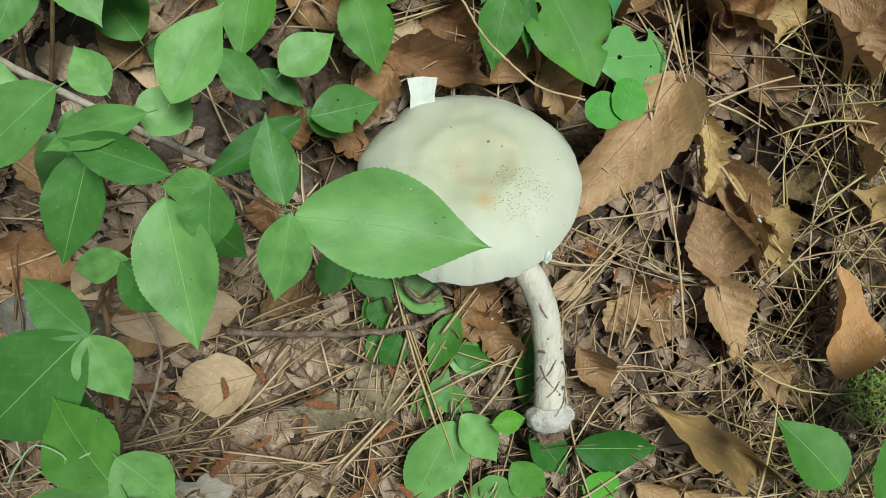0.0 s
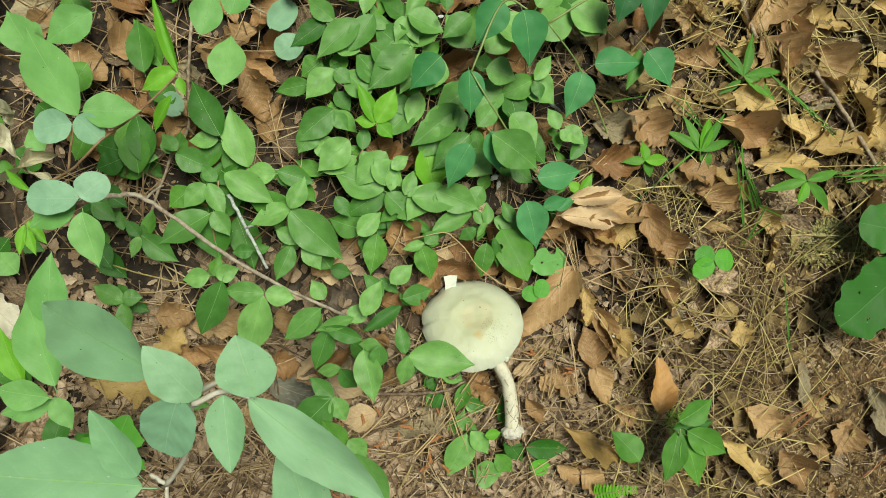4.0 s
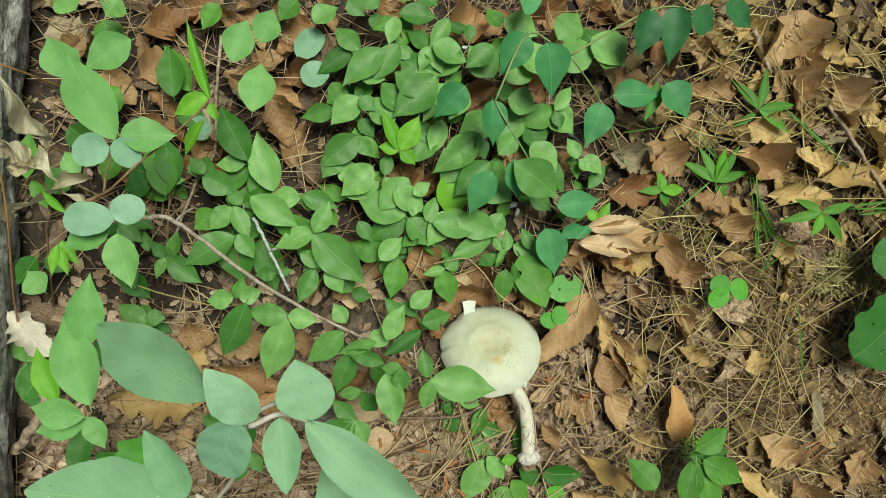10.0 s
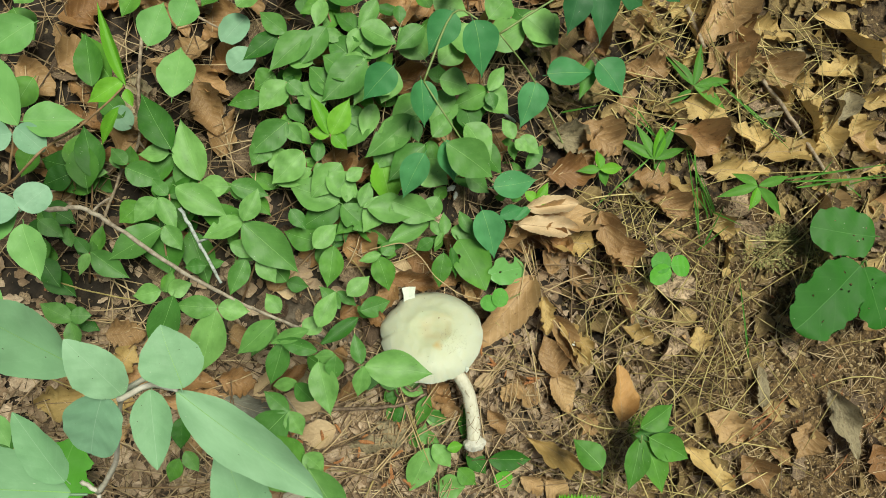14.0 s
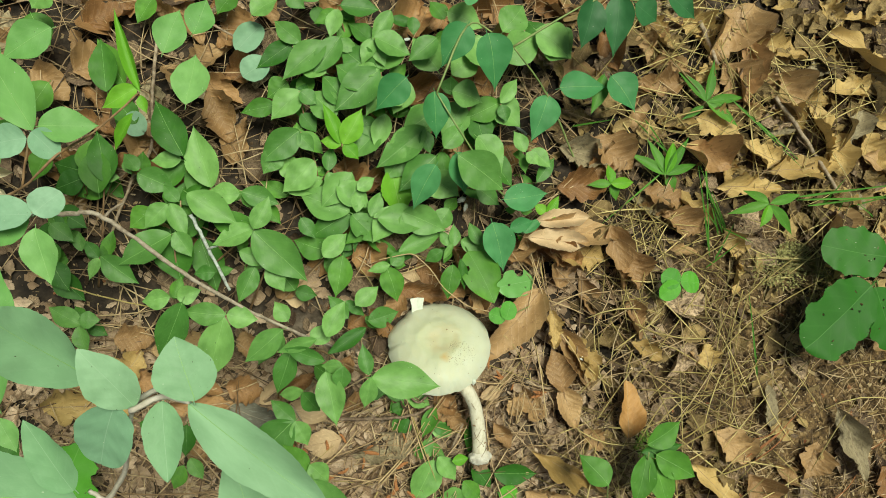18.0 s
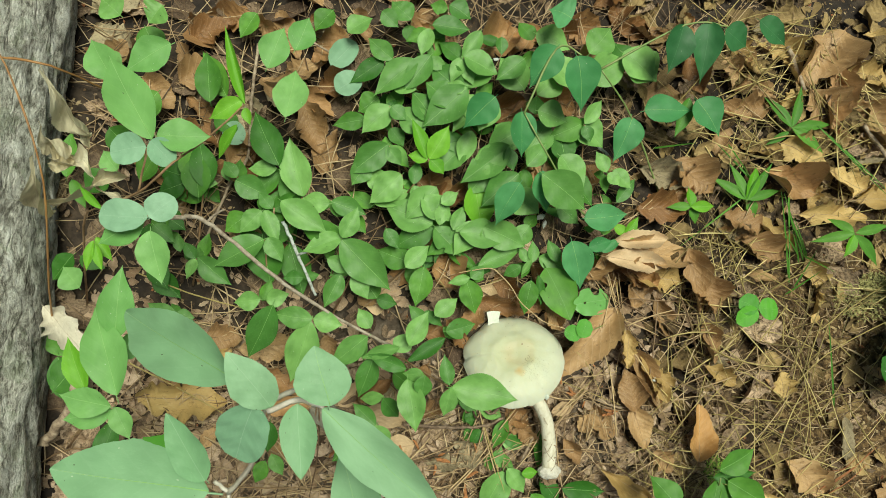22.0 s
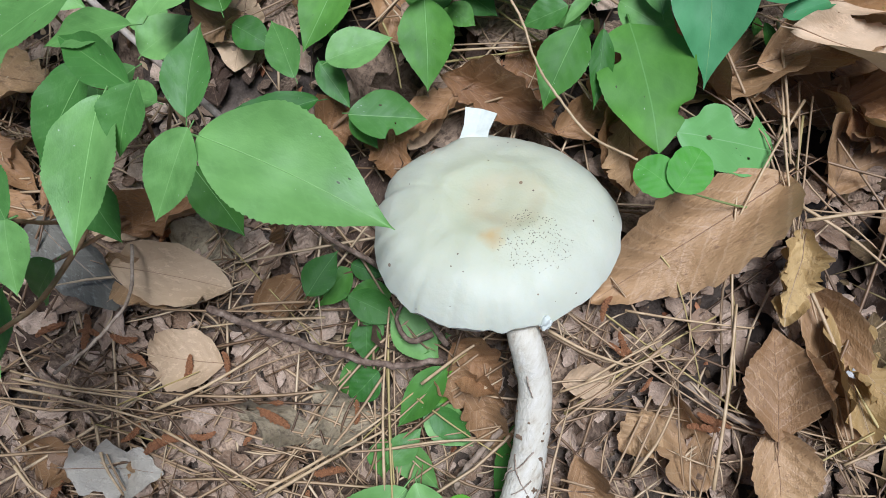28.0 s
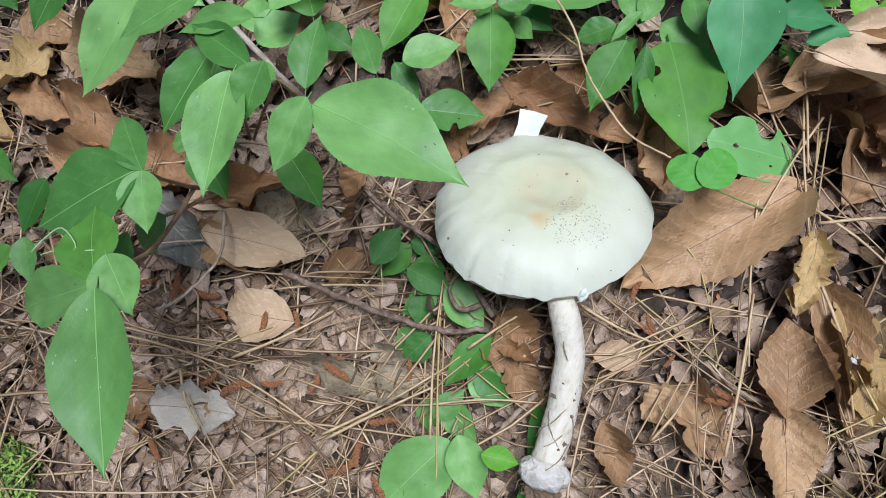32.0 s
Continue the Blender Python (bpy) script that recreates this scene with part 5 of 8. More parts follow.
leaf("small", -0.1284, 0.2594, 0.05, -0.1359, 0.2351, 0.05, 0.015)
leaf("small", -0.1277, 0.2542, 0.05, -0.1156, 0.2372, 0.05, 0.0142)
leaf("shrub", -0.073, 0.2703, 0.055, -0.0934, 0.246, 0.055, 0.0224)
leaf("tip", -0.1197, 0.2305, 0.055, -0.154, 0.1857, 0.055, 0.0318)
leaf("small", -0.1203, 0.2273, 0.055, -0.1381, 0.2308, 0.055, 0.0137)
leaf("shrub", -0.1069, 0.226, 0.05, -0.1243, 0.1901, 0.05, 0.0221)
leaf("shrub", -0.1075, 0.1939, 0.045, -0.1109, 0.161, 0.045, 0.0193)
leaf("shrub", -0.1844, 0.2875, 0.04, -0.2043, 0.3024, 0.04, 0.0241)
leaf("shrub", -0.1514, 0.3107, 0.04, -0.1295, 0.3041, 0.04, 0.022)
leaf("small", -0.096, 0.2915, 0.04, -0.0929, 0.2756, 0.04, 0.0139)
leaf("shrub", -0.0673, 0.2943, 0.06, -0.0345, 0.2872, 0.06, 0.0273)
plant("young_shoot", "bright yellow-green young shoot in the shrubs", "shrub", [[(-0.1319, 0.1364, 0), (-0.1417, 0.158, 0.05)]])
leaf("young", -0.1436, 0.1577, 0.05, -0.1635, 0.1899, 0.06, 0.0135)
leaf("young", -0.1412, 0.1581, 0.05, -0.1294, 0.1907, 0.06, 0.0197)
leaf("young", -0.1422, 0.1579, 0.05, -0.1616, 0.1578, 0.05, 0.0123)
leaf("young", -0.1402, 0.1583, 0.05, -0.1251, 0.1472, 0.05, 0.0138)
plant("low_shrub", "low shrub with pale green pointed leaves", "shrub", [[(-0.0671, 0.1017, 0), (-0.0969, 0.0998, 0.035)], [(-0.0611, 0.1418, 0), (-0.0704, 0.1851, 0.05)]], fill=1)
leaf("bitten", -0.0689, 0.1859, 0.05, -0.1093, 0.143, 0.05, 0.0274)
leaf("small", -0.0719, 0.1843, 0.05, -0.0621, 0.1653, 0.05, 0.0158)
leaf("young", -0.0938, 0.1473, 0.035, -0.0755, 0.1039, 0.035, 0.0304)
leaf("small", -0.119, 0.1011, 0.04, -0.1209, 0.1227, 0.04, 0.0132)
leaf("small", -0.1065, 0.0993, 0.04, -0.0998, 0.1228, 0.04, 0.0153)
leaf("tip", -0.1254, 0.1008, 0.035, -0.1735, 0.1118, 0.035, 0.0319)
leaf("deep", -0.1227, 0.1008, 0.03, -0.1558, 0.0741, 0.03, 0.0267)
leaf("bitten", -0.1226, 0.0992, 0.035, -0.0929, 0.0773, 0.035, 0.0243)
leaf("tip", -0.1, 0.0981, 0.045, -0.0522, 0.1009, 0.045, 0.0268)
leaf("tip", -0.0760, 0.0710, 0.036, -0.0370, 0.0970, 0.034, 0.0172, -10)
leaf("shrub", -0.0362, 0.1186, 0.04, -0.0477, 0.0958, 0.04, 0.0198)
leaf("shrub", -0.0830, 0.0580, 0.050, -0.1010, 0.0500, 0.050, 0.0101, 0)
leaf("shrub", -0.0820, 0.0580, 0.048, -0.0720, 0.0710, 0.048, 0.0139, 6)
leaf("deep", -0.1142, 0.0815, 0.025, -0.1311, 0.0655, 0.025, 0.0166)
leaf("deep", -0.0759, 0.1525, 0.02, -0.0949, 0.1332, 0.02, 0.0212)
leaf("shrub", -0.0360, 0.0800, 0.034, -0.0490, 0.0680, 0.030, 0.0135, 0)
leaf("shrub", -0.0280, 0.0870, 0.040, -0.0340, 0.0720, 0.036, 0.0067, 12)
leaf("shrub", -0.0310, 0.0840, 0.036, -0.0400, 0.0980, 0.036, 0.0107, 0)
leaf("shrub", -0.0260, 0.0850, 0.036, -0.0290, 0.1050, 0.036, 0.0121, 10)
leaf("deep", -0.0780, 0.0720, 0.026, -0.0620, 0.0700, 0.024, 0.0135, 0)
leaf("deep", -0.0790, 0.0630, 0.030, -0.0670, 0.0610, 0.028, 0.0116, 0)
leaf("deep", -0.1250, 0.0610, 0.030, -0.1260, 0.0250, 0.030, 0.0236, 0)
plant("low_shrub", "low shrub with dull green leaves at the edge of the thicket", "shrub", [[(0.0153, 0.1708, 0), (-0.004, 0.2218, 0.05)], [(0.0039, 0.169, 0), (-0.0236, 0.2086, 0.04)]], fill=1)
leaf("shrub", -0.052, 0.2221, 0.06, -0.0241, 0.2185, 0.06, 0.0277)
leaf("deep", -0.0041, 0.2243, 0.045, -0.0323, 0.2057, 0.045, 0.0253)
leaf("small", -0.0041, 0.2228, 0.05, 0.0083, 0.248, 0.05, 0.0158)
leaf("small", -0.0029, 0.222, 0.05, 0.0037, 0.2073, 0.05, 0.0132)
leaf("small", 0.0283, 0.1844, 0.04, 0.0152, 0.2015, 0.04, 0.0152)
leaf("small", 0.0295, 0.184, 0.04, 0.0417, 0.175, 0.04, 0.0135)
leaf("deep", -0.0238, 0.2102, 0.04, -0.0117, 0.1827, 0.04, 0.0258)
leaf("deep", -0.0088, 0.1811, 0.03, 0.0223, 0.154, 0.03, 0.0269)
leaf("shrub", -0.0502, 0.1709, 0.05, -0.0365, 0.1967, 0.05, 0.0206)
leaf("deep", -0.0221, 0.161, 0.02, -0.0023, 0.1364, 0.02, 0.028)
leaf("vine", 0.0230, 0.1090, 0.042, 0.0480, 0.1220, 0.038, 0.0136, 0)
leaf("vine", 0.0390, 0.1090, 0.032, 0.0580, 0.1290, 0.032, 0.0091, 0)
leaf("deep", 0.0350, 0.1100, 0.022, 0.0470, 0.1000, 0.016, 0.0063, 0)
leaf("deep", 0.0310, 0.1310, 0.036, 0.0440, 0.1300, 0.034, 0.0116, 0)
leaf("young", 0.0590, 0.1300, 0.030, 0.0460, 0.1390, 0.032, 0.0105, 0)
leaf("young", 0.0590, 0.1310, 0.030, 0.0690, 0.1500, 0.034, 0.0096, 8)
leaf("young", 0.0600, 0.1300, 0.030, 0.0800, 0.1370, 0.028, 0.0121, -8)
leaf("small", 0.0485, 0.162, 0.02, 0.0629, 0.1881, 0.02, 0.0145)
leaf("shrub", 0.03, 0.2955, 0.05, 0.057, 0.281, 0.05, 0.0404)
leaf("deep", -0.0843, 0.2091, 0.03, -0.0608, 0.1939, 0.03, 0.0275)
plant("low_shrub", "low shrub with pale green leaves crowding under the vine", "shrub", [[(-0.1109, 0.1304, 0), (-0.12, 0.1744, 0.04)], [(-0.1504, 0.107, 0), (-0.163, 0.1402, 0.04)], [(-0.068, 0.1379, 0), (-0.0889, 0.1749, 0.04)]])
leaf("shrub", -0.1438, 0.1947, 0.045, -0.1678, 0.2187, 0.045, 0.0289)
leaf("shrub", -0.1264, 0.2124, 0.05, -0.1569, 0.2297, 0.05, 0.0312)
leaf("shrub", -0.1107, 0.1814, 0.04, -0.1318, 0.1511, 0.04, 0.0253)
leaf("shrub", -0.0939, 0.2045, 0.045, -0.1208, 0.2283, 0.045, 0.0317)
leaf("shrub", -0.0709, 0.1864, 0.05, -0.1014, 0.1493, 0.05, 0.0262)
leaf("shrub", -0.0563, 0.1639, 0.045, -0.0823, 0.1277, 0.045, 0.0285)
leaf("shrub", -0.1294, 0.1359, 0.04, -0.1493, 0.1013, 0.04, 0.027)
leaf("shrub", -0.1402, 0.1235, 0.04, -0.1098, 0.1081, 0.04, 0.0257)
leaf("shrub", -0.163, 0.1402, 0.04, -0.1857, 0.1103, 0.04, 0.0287)
leaf("shrub", -0.1961, 0.1444, 0.04, -0.2048, 0.1223, 0.04, 0.0214)
leaf("tip", -0.0792, 0.1074, 0.045, -0.0359, 0.0965, 0.045, 0.0269)
leaf("shrub", -0.0846, 0.1124, 0.04, -0.1001, 0.0786, 0.04, 0.0254)
leaf("shrub", -0.2103, 0.0806, 0.04, -0.2305, 0.0572, 0.04, 0.0244)
leaf("shrub", -0.1873, 0.0592, 0.04, -0.2078, 0.0358, 0.04, 0.0226)
leaf("shrub", -0.1422, 0.0563, 0.04, -0.1257, 0.0795, 0.04, 0.02)
leaf("small", -0.1672, 0.0879, 0.04, -0.1523, 0.0726, 0.04, 0.0149)
leaf("small", -0.1222, 0.1207, 0.045, -0.1088, 0.1334, 0.045, 0.0141)
plant("low_shrub", "low shrub with soft green leaves between vine and bare ground", "shrub", [[(-0.0402, 0.1811, 0), (-0.0624, 0.2068, 0.04)], [(-0.0029, 0.2267, 0), (-0.0137, 0.2581, 0.045)], [(-0.1037, 0.1995, 0), (-0.124, 0.2275, 0.045)]])
leaf("shrub", -0.124, 0.2275, 0.045, -0.1559, 0.2462, 0.045, 0.0315)
leaf("shrub", -0.1201, 0.2341, 0.045, -0.103, 0.2667, 0.045, 0.0285)
leaf("shrub", -0.0936, 0.2318, 0.04, -0.0998, 0.1994, 0.04, 0.0278)
leaf("shrub", -0.0658, 0.2451, 0.04, -0.0918, 0.2716, 0.04, 0.0323)
leaf("shrub", -0.0513, 0.2435, 0.04, -0.0323, 0.2714, 0.04, 0.028)
leaf("shrub", -0.0137, 0.2581, 0.045, -0.0478, 0.2824, 0.045, 0.0337)
leaf("tip", -0.0082, 0.2637, 0.05, 0.0271, 0.2961, 0.05, 0.0322)
leaf("shrub", -0.0117, 0.2908, 0.05, 0.0042, 0.3208, 0.05, 0.0312)
leaf("shrub", 0.0189, 0.2977, 0.055, 0.0546, 0.2796, 0.055, 0.0349)
leaf("shrub", -0.0103, 0.2265, 0.04, 0.0195, 0.2091, 0.04, 0.0304)
leaf("shrub", -0.0371, 0.2192, 0.04, -0.0515, 0.1846, 0.04, 0.0302)
leaf("shrub", -0.0633, 0.2053, 0.045, -0.0877, 0.1794, 0.045, 0.0285)
leaf("shrub", -0.0812, 0.1683, 0.04, -0.0959, 0.1369, 0.04, 0.0308)
leaf("shrub", -0.0215, 0.1877, 0.05, 0.0069, 0.1621, 0.05, 0.033)
leaf("shrub", -0.0593, 0.1464, 0.04, -0.0306, 0.1317, 0.04, 0.0305)
leaf("small", -0.012, 0.1427, 0.035, 0.0106, 0.1316, 0.035, 0.0188)
leaf("shrub", -0.1511, 0.1815, 0.045, -0.1776, 0.2016, 0.045, 0.0288)
leaf("shrub", -0.1661, 0.2213, 0.045, -0.1927, 0.2303, 0.045, 0.0268)
leaf("small", -0.1303, 0.1884, 0.04, -0.1124, 0.1711, 0.04, 0.0184)
leaf("small", 0.0365, 0.19, 0.03, 0.0568, 0.1782, 0.03, 0.0183)
plant("vine", "trailing vine with heart-shaped blue-green leaves", "vine", [[(0.0576, 0.1601, 0), (0.0126, 0.1367, 0.05), (-0.0367, 0.1702, 0.09), (-0.0698, 0.2042, 0.1)], [(-0.0698, 0.2042, 0.1), (-0.0544, 0.2633, 0.11), (-0.033, 0.2605, 0.115)], [(0.0969, 0.1837, 0), (0.0379, 0.237, 0.055), (-0.008, 0.2621, 0.09)], [(-0.008, 0.2621, 0.09), (0.0572, 0.3155, 0.1), (0.0967, 0.3235, 0.1)]], M_STEMGREEN, thick=0.0008)
leaf("vine", -0.0536, 0.2649, 0.11, -0.0692, 0.2272, 0.1, 0.0275)
leaf("vine", -0.0367, 0.2587, 0.115, -0.0169, 0.2166, 0.1, 0.032)
leaf("vine", -0.0974, 0.2126, 0.1, -0.1185, 0.1817, 0.09, 0.0263)
leaf("vine", -0.0718, 0.2053, 0.1, -0.0613, 0.1681, 0.09, 0.0254)
leaf("vine", -0.0604, 0.1454, 0.09, -0.074, 0.1051, 0.075, 0.0233)
leaf("vine", -0.0422, 0.1614, 0.085, -0.0276, 0.1274, 0.07, 0.0203)
leaf("tip", -0.0422, 0.1583, 0.09, 0.0052, 0.1354, 0.08, 0.0336)
leaf("vine", 0.0107, 0.133, 0.055, 0.0556, 0.1481, 0.05, 0.0252)
leaf("vine", 0.0030, 0.1100, 0.055, 0.0240, 0.0670, 0.044, 0.0286, 0)
leaf("vine", 0.0476, 0.2443, 0.06, 0.0954, 0.2584, 0.06, 0.027)
leaf("vine", 0.0957, 0.2662, 0.06, 0.126, 0.2378, 0.06, 0.0302)
leaf("deep", 0.0924, 0.2701, 0.05, 0.0856, 0.2324, 0.05, 0.0156)
leaf("vine", 0.0379, 0.237, 0.055, 0.0337, 0.1929, 0.045, 0.0282)
leaf("vinedark", 0.0577, 0.3156, 0.1, 0.0549, 0.2725, 0.09, 0.0271)
leaf("vinedark", 0.0788, 0.3236, 0.1, 0.0857, 0.2714, 0.09, 0.0258)
leaf("vinedark", 0.0954, 0.3206, 0.1, 0.1248, 0.314, 0.09, 0.027)
leaf("vinedark", 0.1255, 0.3364, 0.1, 0.1615, 0.3246, 0.09, 0.023)
leaf("vine", -0.0442, 0.2974, 0.1, -0.0649, 0.3034, 0.1, 0.0312)
plant("shade_shrub", "low shrub by the log with leaves coloured dark as if shaded", "shrub", [[(-0.3478, 0.059, 0), (-0.3456, 0.1175, 0.03)], [(-0.4095, 0.0964, 0), (-0.4023, 0.1382, 0.03)]])
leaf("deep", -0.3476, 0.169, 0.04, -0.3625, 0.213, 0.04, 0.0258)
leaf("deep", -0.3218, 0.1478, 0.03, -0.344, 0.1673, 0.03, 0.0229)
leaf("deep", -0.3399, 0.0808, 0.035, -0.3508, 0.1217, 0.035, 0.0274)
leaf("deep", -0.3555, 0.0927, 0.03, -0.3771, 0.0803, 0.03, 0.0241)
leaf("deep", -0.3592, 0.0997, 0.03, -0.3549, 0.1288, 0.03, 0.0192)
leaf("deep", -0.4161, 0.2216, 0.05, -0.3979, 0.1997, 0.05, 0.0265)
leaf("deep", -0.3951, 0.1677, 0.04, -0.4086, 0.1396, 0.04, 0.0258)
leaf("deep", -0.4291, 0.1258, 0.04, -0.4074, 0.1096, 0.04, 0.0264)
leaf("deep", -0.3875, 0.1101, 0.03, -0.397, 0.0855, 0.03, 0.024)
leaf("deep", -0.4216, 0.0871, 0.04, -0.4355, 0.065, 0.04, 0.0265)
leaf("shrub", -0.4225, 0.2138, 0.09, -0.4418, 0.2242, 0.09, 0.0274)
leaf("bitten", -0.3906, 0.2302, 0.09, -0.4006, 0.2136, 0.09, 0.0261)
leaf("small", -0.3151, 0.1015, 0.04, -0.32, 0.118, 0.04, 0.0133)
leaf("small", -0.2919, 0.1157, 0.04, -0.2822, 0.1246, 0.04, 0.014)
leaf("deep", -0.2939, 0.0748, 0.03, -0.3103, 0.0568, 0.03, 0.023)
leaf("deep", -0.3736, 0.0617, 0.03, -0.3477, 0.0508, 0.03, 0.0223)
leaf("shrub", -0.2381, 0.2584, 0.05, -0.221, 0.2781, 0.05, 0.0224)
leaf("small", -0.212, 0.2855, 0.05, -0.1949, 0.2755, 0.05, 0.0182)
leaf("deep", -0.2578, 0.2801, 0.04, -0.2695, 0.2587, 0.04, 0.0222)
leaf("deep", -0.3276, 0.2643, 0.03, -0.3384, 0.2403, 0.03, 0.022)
plant("creeping_herb", "small herb with crinkled rounded bluish leaves", "herb", [[(-0.2268, 0.2427, 0), (-0.2222, 0.2286, 0.03)]])
leaf("waxy", -0.2494, 0.23, 0.03, -0.2312, 0.2592, 0.03, 0.023)
leaf("waxy", -0.2216, 0.2277, 0.03, -0.2397, 0.2079, 0.03, 0.0243)
leaf("waxy", -0.3323, 0.1536, 0.03, -0.3142, 0.1403, 0.03, 0.0205)
plant("ground_leaf", "pair of yellow-green chewed leaves lying beside the mushroom", "herb", [[(0.0383, 0.0977, 0), (0.015, 0.0802, 0.03)]])
leaf("broadgreen", -0.0120, 0.0840, 0.034, 0.0180, 0.0380, 0.045, 0.0358, 0)
leaf("shrub", -0.0190, 0.0930, 0.028, 0.0060, 0.0860, 0.032, 0.0181, 8)
leaf("shrub", -0.0020, 0.0900, 0.036, -0.0140, 0.1090, 0.036, 0.0135, -6)
leaf("y_lob", 0.0220, 0.0530, 0.026, 0.0610, 0.0690, 0.014, 0.0264, 0)
leaf("deep", -0.0270, 0.0670, 0.050, -0.0260, 0.0370, 0.047, 0.0192, 5)
leaf("deep", -0.0190, 0.0740, 0.040, -0.0100, 0.0480, 0.036, 0.0094, -10)
leaf("deep", -0.0850, 0.0570, 0.042, -0.0710, 0.0280, 0.038, 0.0228, 0)
plant("clover", "small clover with rounded bright green leaflets", "clover", [[(0.0690, 0.0470, 0.004), (0.0500, 0.0370, 0.024), (0.0274, 0.0262, 0.051)]], M_STEMGREEN, thick=0.0004)
leaf("clover", 0.0276, 0.025, 0.052, 0.0122, 0.0288, 0.052, 0.0146, 0)
leaf("clover", 0.0275, 0.0247, 0.053, 0.0304, 0.0422, 0.053, 0.0151, 0)
plant("clover", "small clover with three rounded bright leaflets in dry grass", "clover", [[(0.2224, 0.0724, 0), (0.2004, 0.0857, 0.034)]], M_STEMGREEN, thick=0.0006)
leaf("clover", 0.2004, 0.0857, 0.034, 0.1809, 0.0904, 0.034, 0.0204)
leaf("clover", 0.201, 0.0863, 0.034, 0.221, 0.0901, 0.034, 0.0211)
leaf("clover", 0.1999, 0.0851, 0.034, 0.1825, 0.0683, 0.034, 0.019)
plant("grass_sprig", "green sprig of broad-bladed grass among dead leaves", "grass", [[(0.2234, 0.2649, 0), (0.2139, 0.2758, 0.02)]], M_STEMGREEN, thick=0.0006)
leaf("lance", 0.2139, 0.2758, 0.02, 0.1818, 0.3032, 0.02, 0.0141)
leaf("lance", 0.2139, 0.2758, 0.02, 0.2203, 0.3231, 0.02, 0.0124)
leaf("lance", 0.2145, 0.276, 0.02, 0.258, 0.2897, 0.02, 0.013)
leaf("lance", 0.214, 0.2753, 0.02, 0.2543, 0.2587, 0.02, 0.0151)
leaf("lance", 0.2144, 0.2726, 0.015, 0.1928, 0.2543, 0.015, 0.0093)
leaf("blade", 0.2405, 0.2836, 0.02, 0.3298, 0.2258, 0.02, 0.0031)
plant("grass_sprig", "green sprig of broad-bladed grass among oak leaves", "grass", [[(0.1899, 0.1804, 0), (0.1789, 0.1928, 0.02)]], M_STEMGREEN, thick=0.0006)
leaf("lance", 0.1789, 0.1928, 0.02, 0.1572, 0.2268, 0.02, 0.0124)
leaf("young", 0.1789, 0.1928, 0.02, 0.1863, 0.2305, 0.02, 0.012)
leaf("lance", 0.1789, 0.1928, 0.02, 0.2019, 0.2367, 0.02, 0.0118)
leaf("lance", 0.1789, 0.1928, 0.02, 0.1396, 0.2087, 0.02, 0.0132)
leaf("lance", 0.1789, 0.1928, 0.02, 0.2143, 0.2108, 0.02, 0.0115)
leaf("lance", 0.1837, 0.1943, 0.01, 0.1975, 0.1799, 0.01, 0.0163)
leaf("blade", 0.1729, 0.1919, 0.02, 0.12, 0.1304, 0.01, 0.0027)
leaf("blade", 0.188, 0.2141, 0.01, 0.1411, 0.248, 0.01, 0.0034)
plant("grass_sprig", "tiny green sprig of grass on a reddish leaf", "grass", [[(0.1327, 0.1687, 0), (0.1253, 0.1749, 0.015)]], M_STEMGREEN, thick=0.0005)
leaf("young", 0.1234, 0.1737, 0.02, 0.1195, 0.1932, 0.02, 0.0107)
leaf("lance", 0.1234, 0.1737, 0.02, 0.1008, 0.1685, 0.02, 0.0113)
leaf("young", 0.1234, 0.1737, 0.02, 0.1485, 0.1799, 0.02, 0.0114)
leaf("lance", 0.1254, 0.1737, 0.015, 0.1347, 0.1595, 0.015, 0.0133)
plant("grass_sprig", "spreading green grass sprig with long blades", "grass", [[(0.3093, 0.1681, 0), (0.2758, 0.1755, 0.05)]], M_STEMGREEN, thick=0.0006)
leaf("lance", 0.2694, 0.173, 0.06, 0.2341, 0.1579, 0.05, 0.0121)
leaf("young", 0.2696, 0.1713, 0.06, 0.2637, 0.1481, 0.06, 0.0106)
leaf("lance", 0.2701, 0.1719, 0.06, 0.3071, 0.1488, 0.05, 0.0146)
leaf("lance", 0.27, 0.173, 0.06, 0.3042, 0.189, 0.06, 0.0121)
leaf("lance", 0.2688, 0.1734, 0.06, 0.2474, 0.1853, 0.05, 0.0117)
leaf("blade", 0.304, 0.1866, 0.05, 0.4303, 0.2238, 0.05, 0.0034)
leaf("blade", 0.3111, 0.1865, 0.04, 0.4468, 0.2132, 0.04, 0.0028)
leaf("blade", 0.3311, 0.1852, 0.03, 0.4351, 0.2161, 0.03, 0.0032)
plant("grass_tuft", "thin green grass blades on bare soil", "grass", [[(0.2462, 0.1229, 0), (0.2422, 0.1279, 0.004)]], M_STEMGREEN, thick=0.0005)
leaf("blade", 0.2446, 0.1224, 0.003, 0.2027, 0.2053, 0.04, 0.0034)
leaf("blade", 0.2563, 0.1479, 0.003, 0.2053, 0.2035, 0.04, 0.003)
leaf("blade", 0.2522, 0.1443, 0.003, 0.2163, 0.1968, 0.03, 0.003)
leaf("blade", 0.2502, 0.1172, 0.003, 0.26, 0.1583, 0.02, 0.0029)
leaf("blade", 0.3115, 0.0041, 0.003, 0.2822, 0.0924, 0.02, 0.0034)
leaf("blade", 0.258, 0.1512, 0.003, 0.224, 0.1806, 0.03, 0.0027)
leaf("blade", 0.259, 0.152, 0.004, 0.225, 0.184, 0.03, 0.0026)
leaf("blade", 0.255, 0.152, 0.004, 0.276, 0.138, 0.03, 0.0026)
leaf("blade", 0.251, 0.15, 0.004, 0.218, 0.166, 0.03, 0.0026)
leaf("blade", 0.242, 0.109, 0.004, 0.261, 0.136, 0.03, 0.0026)
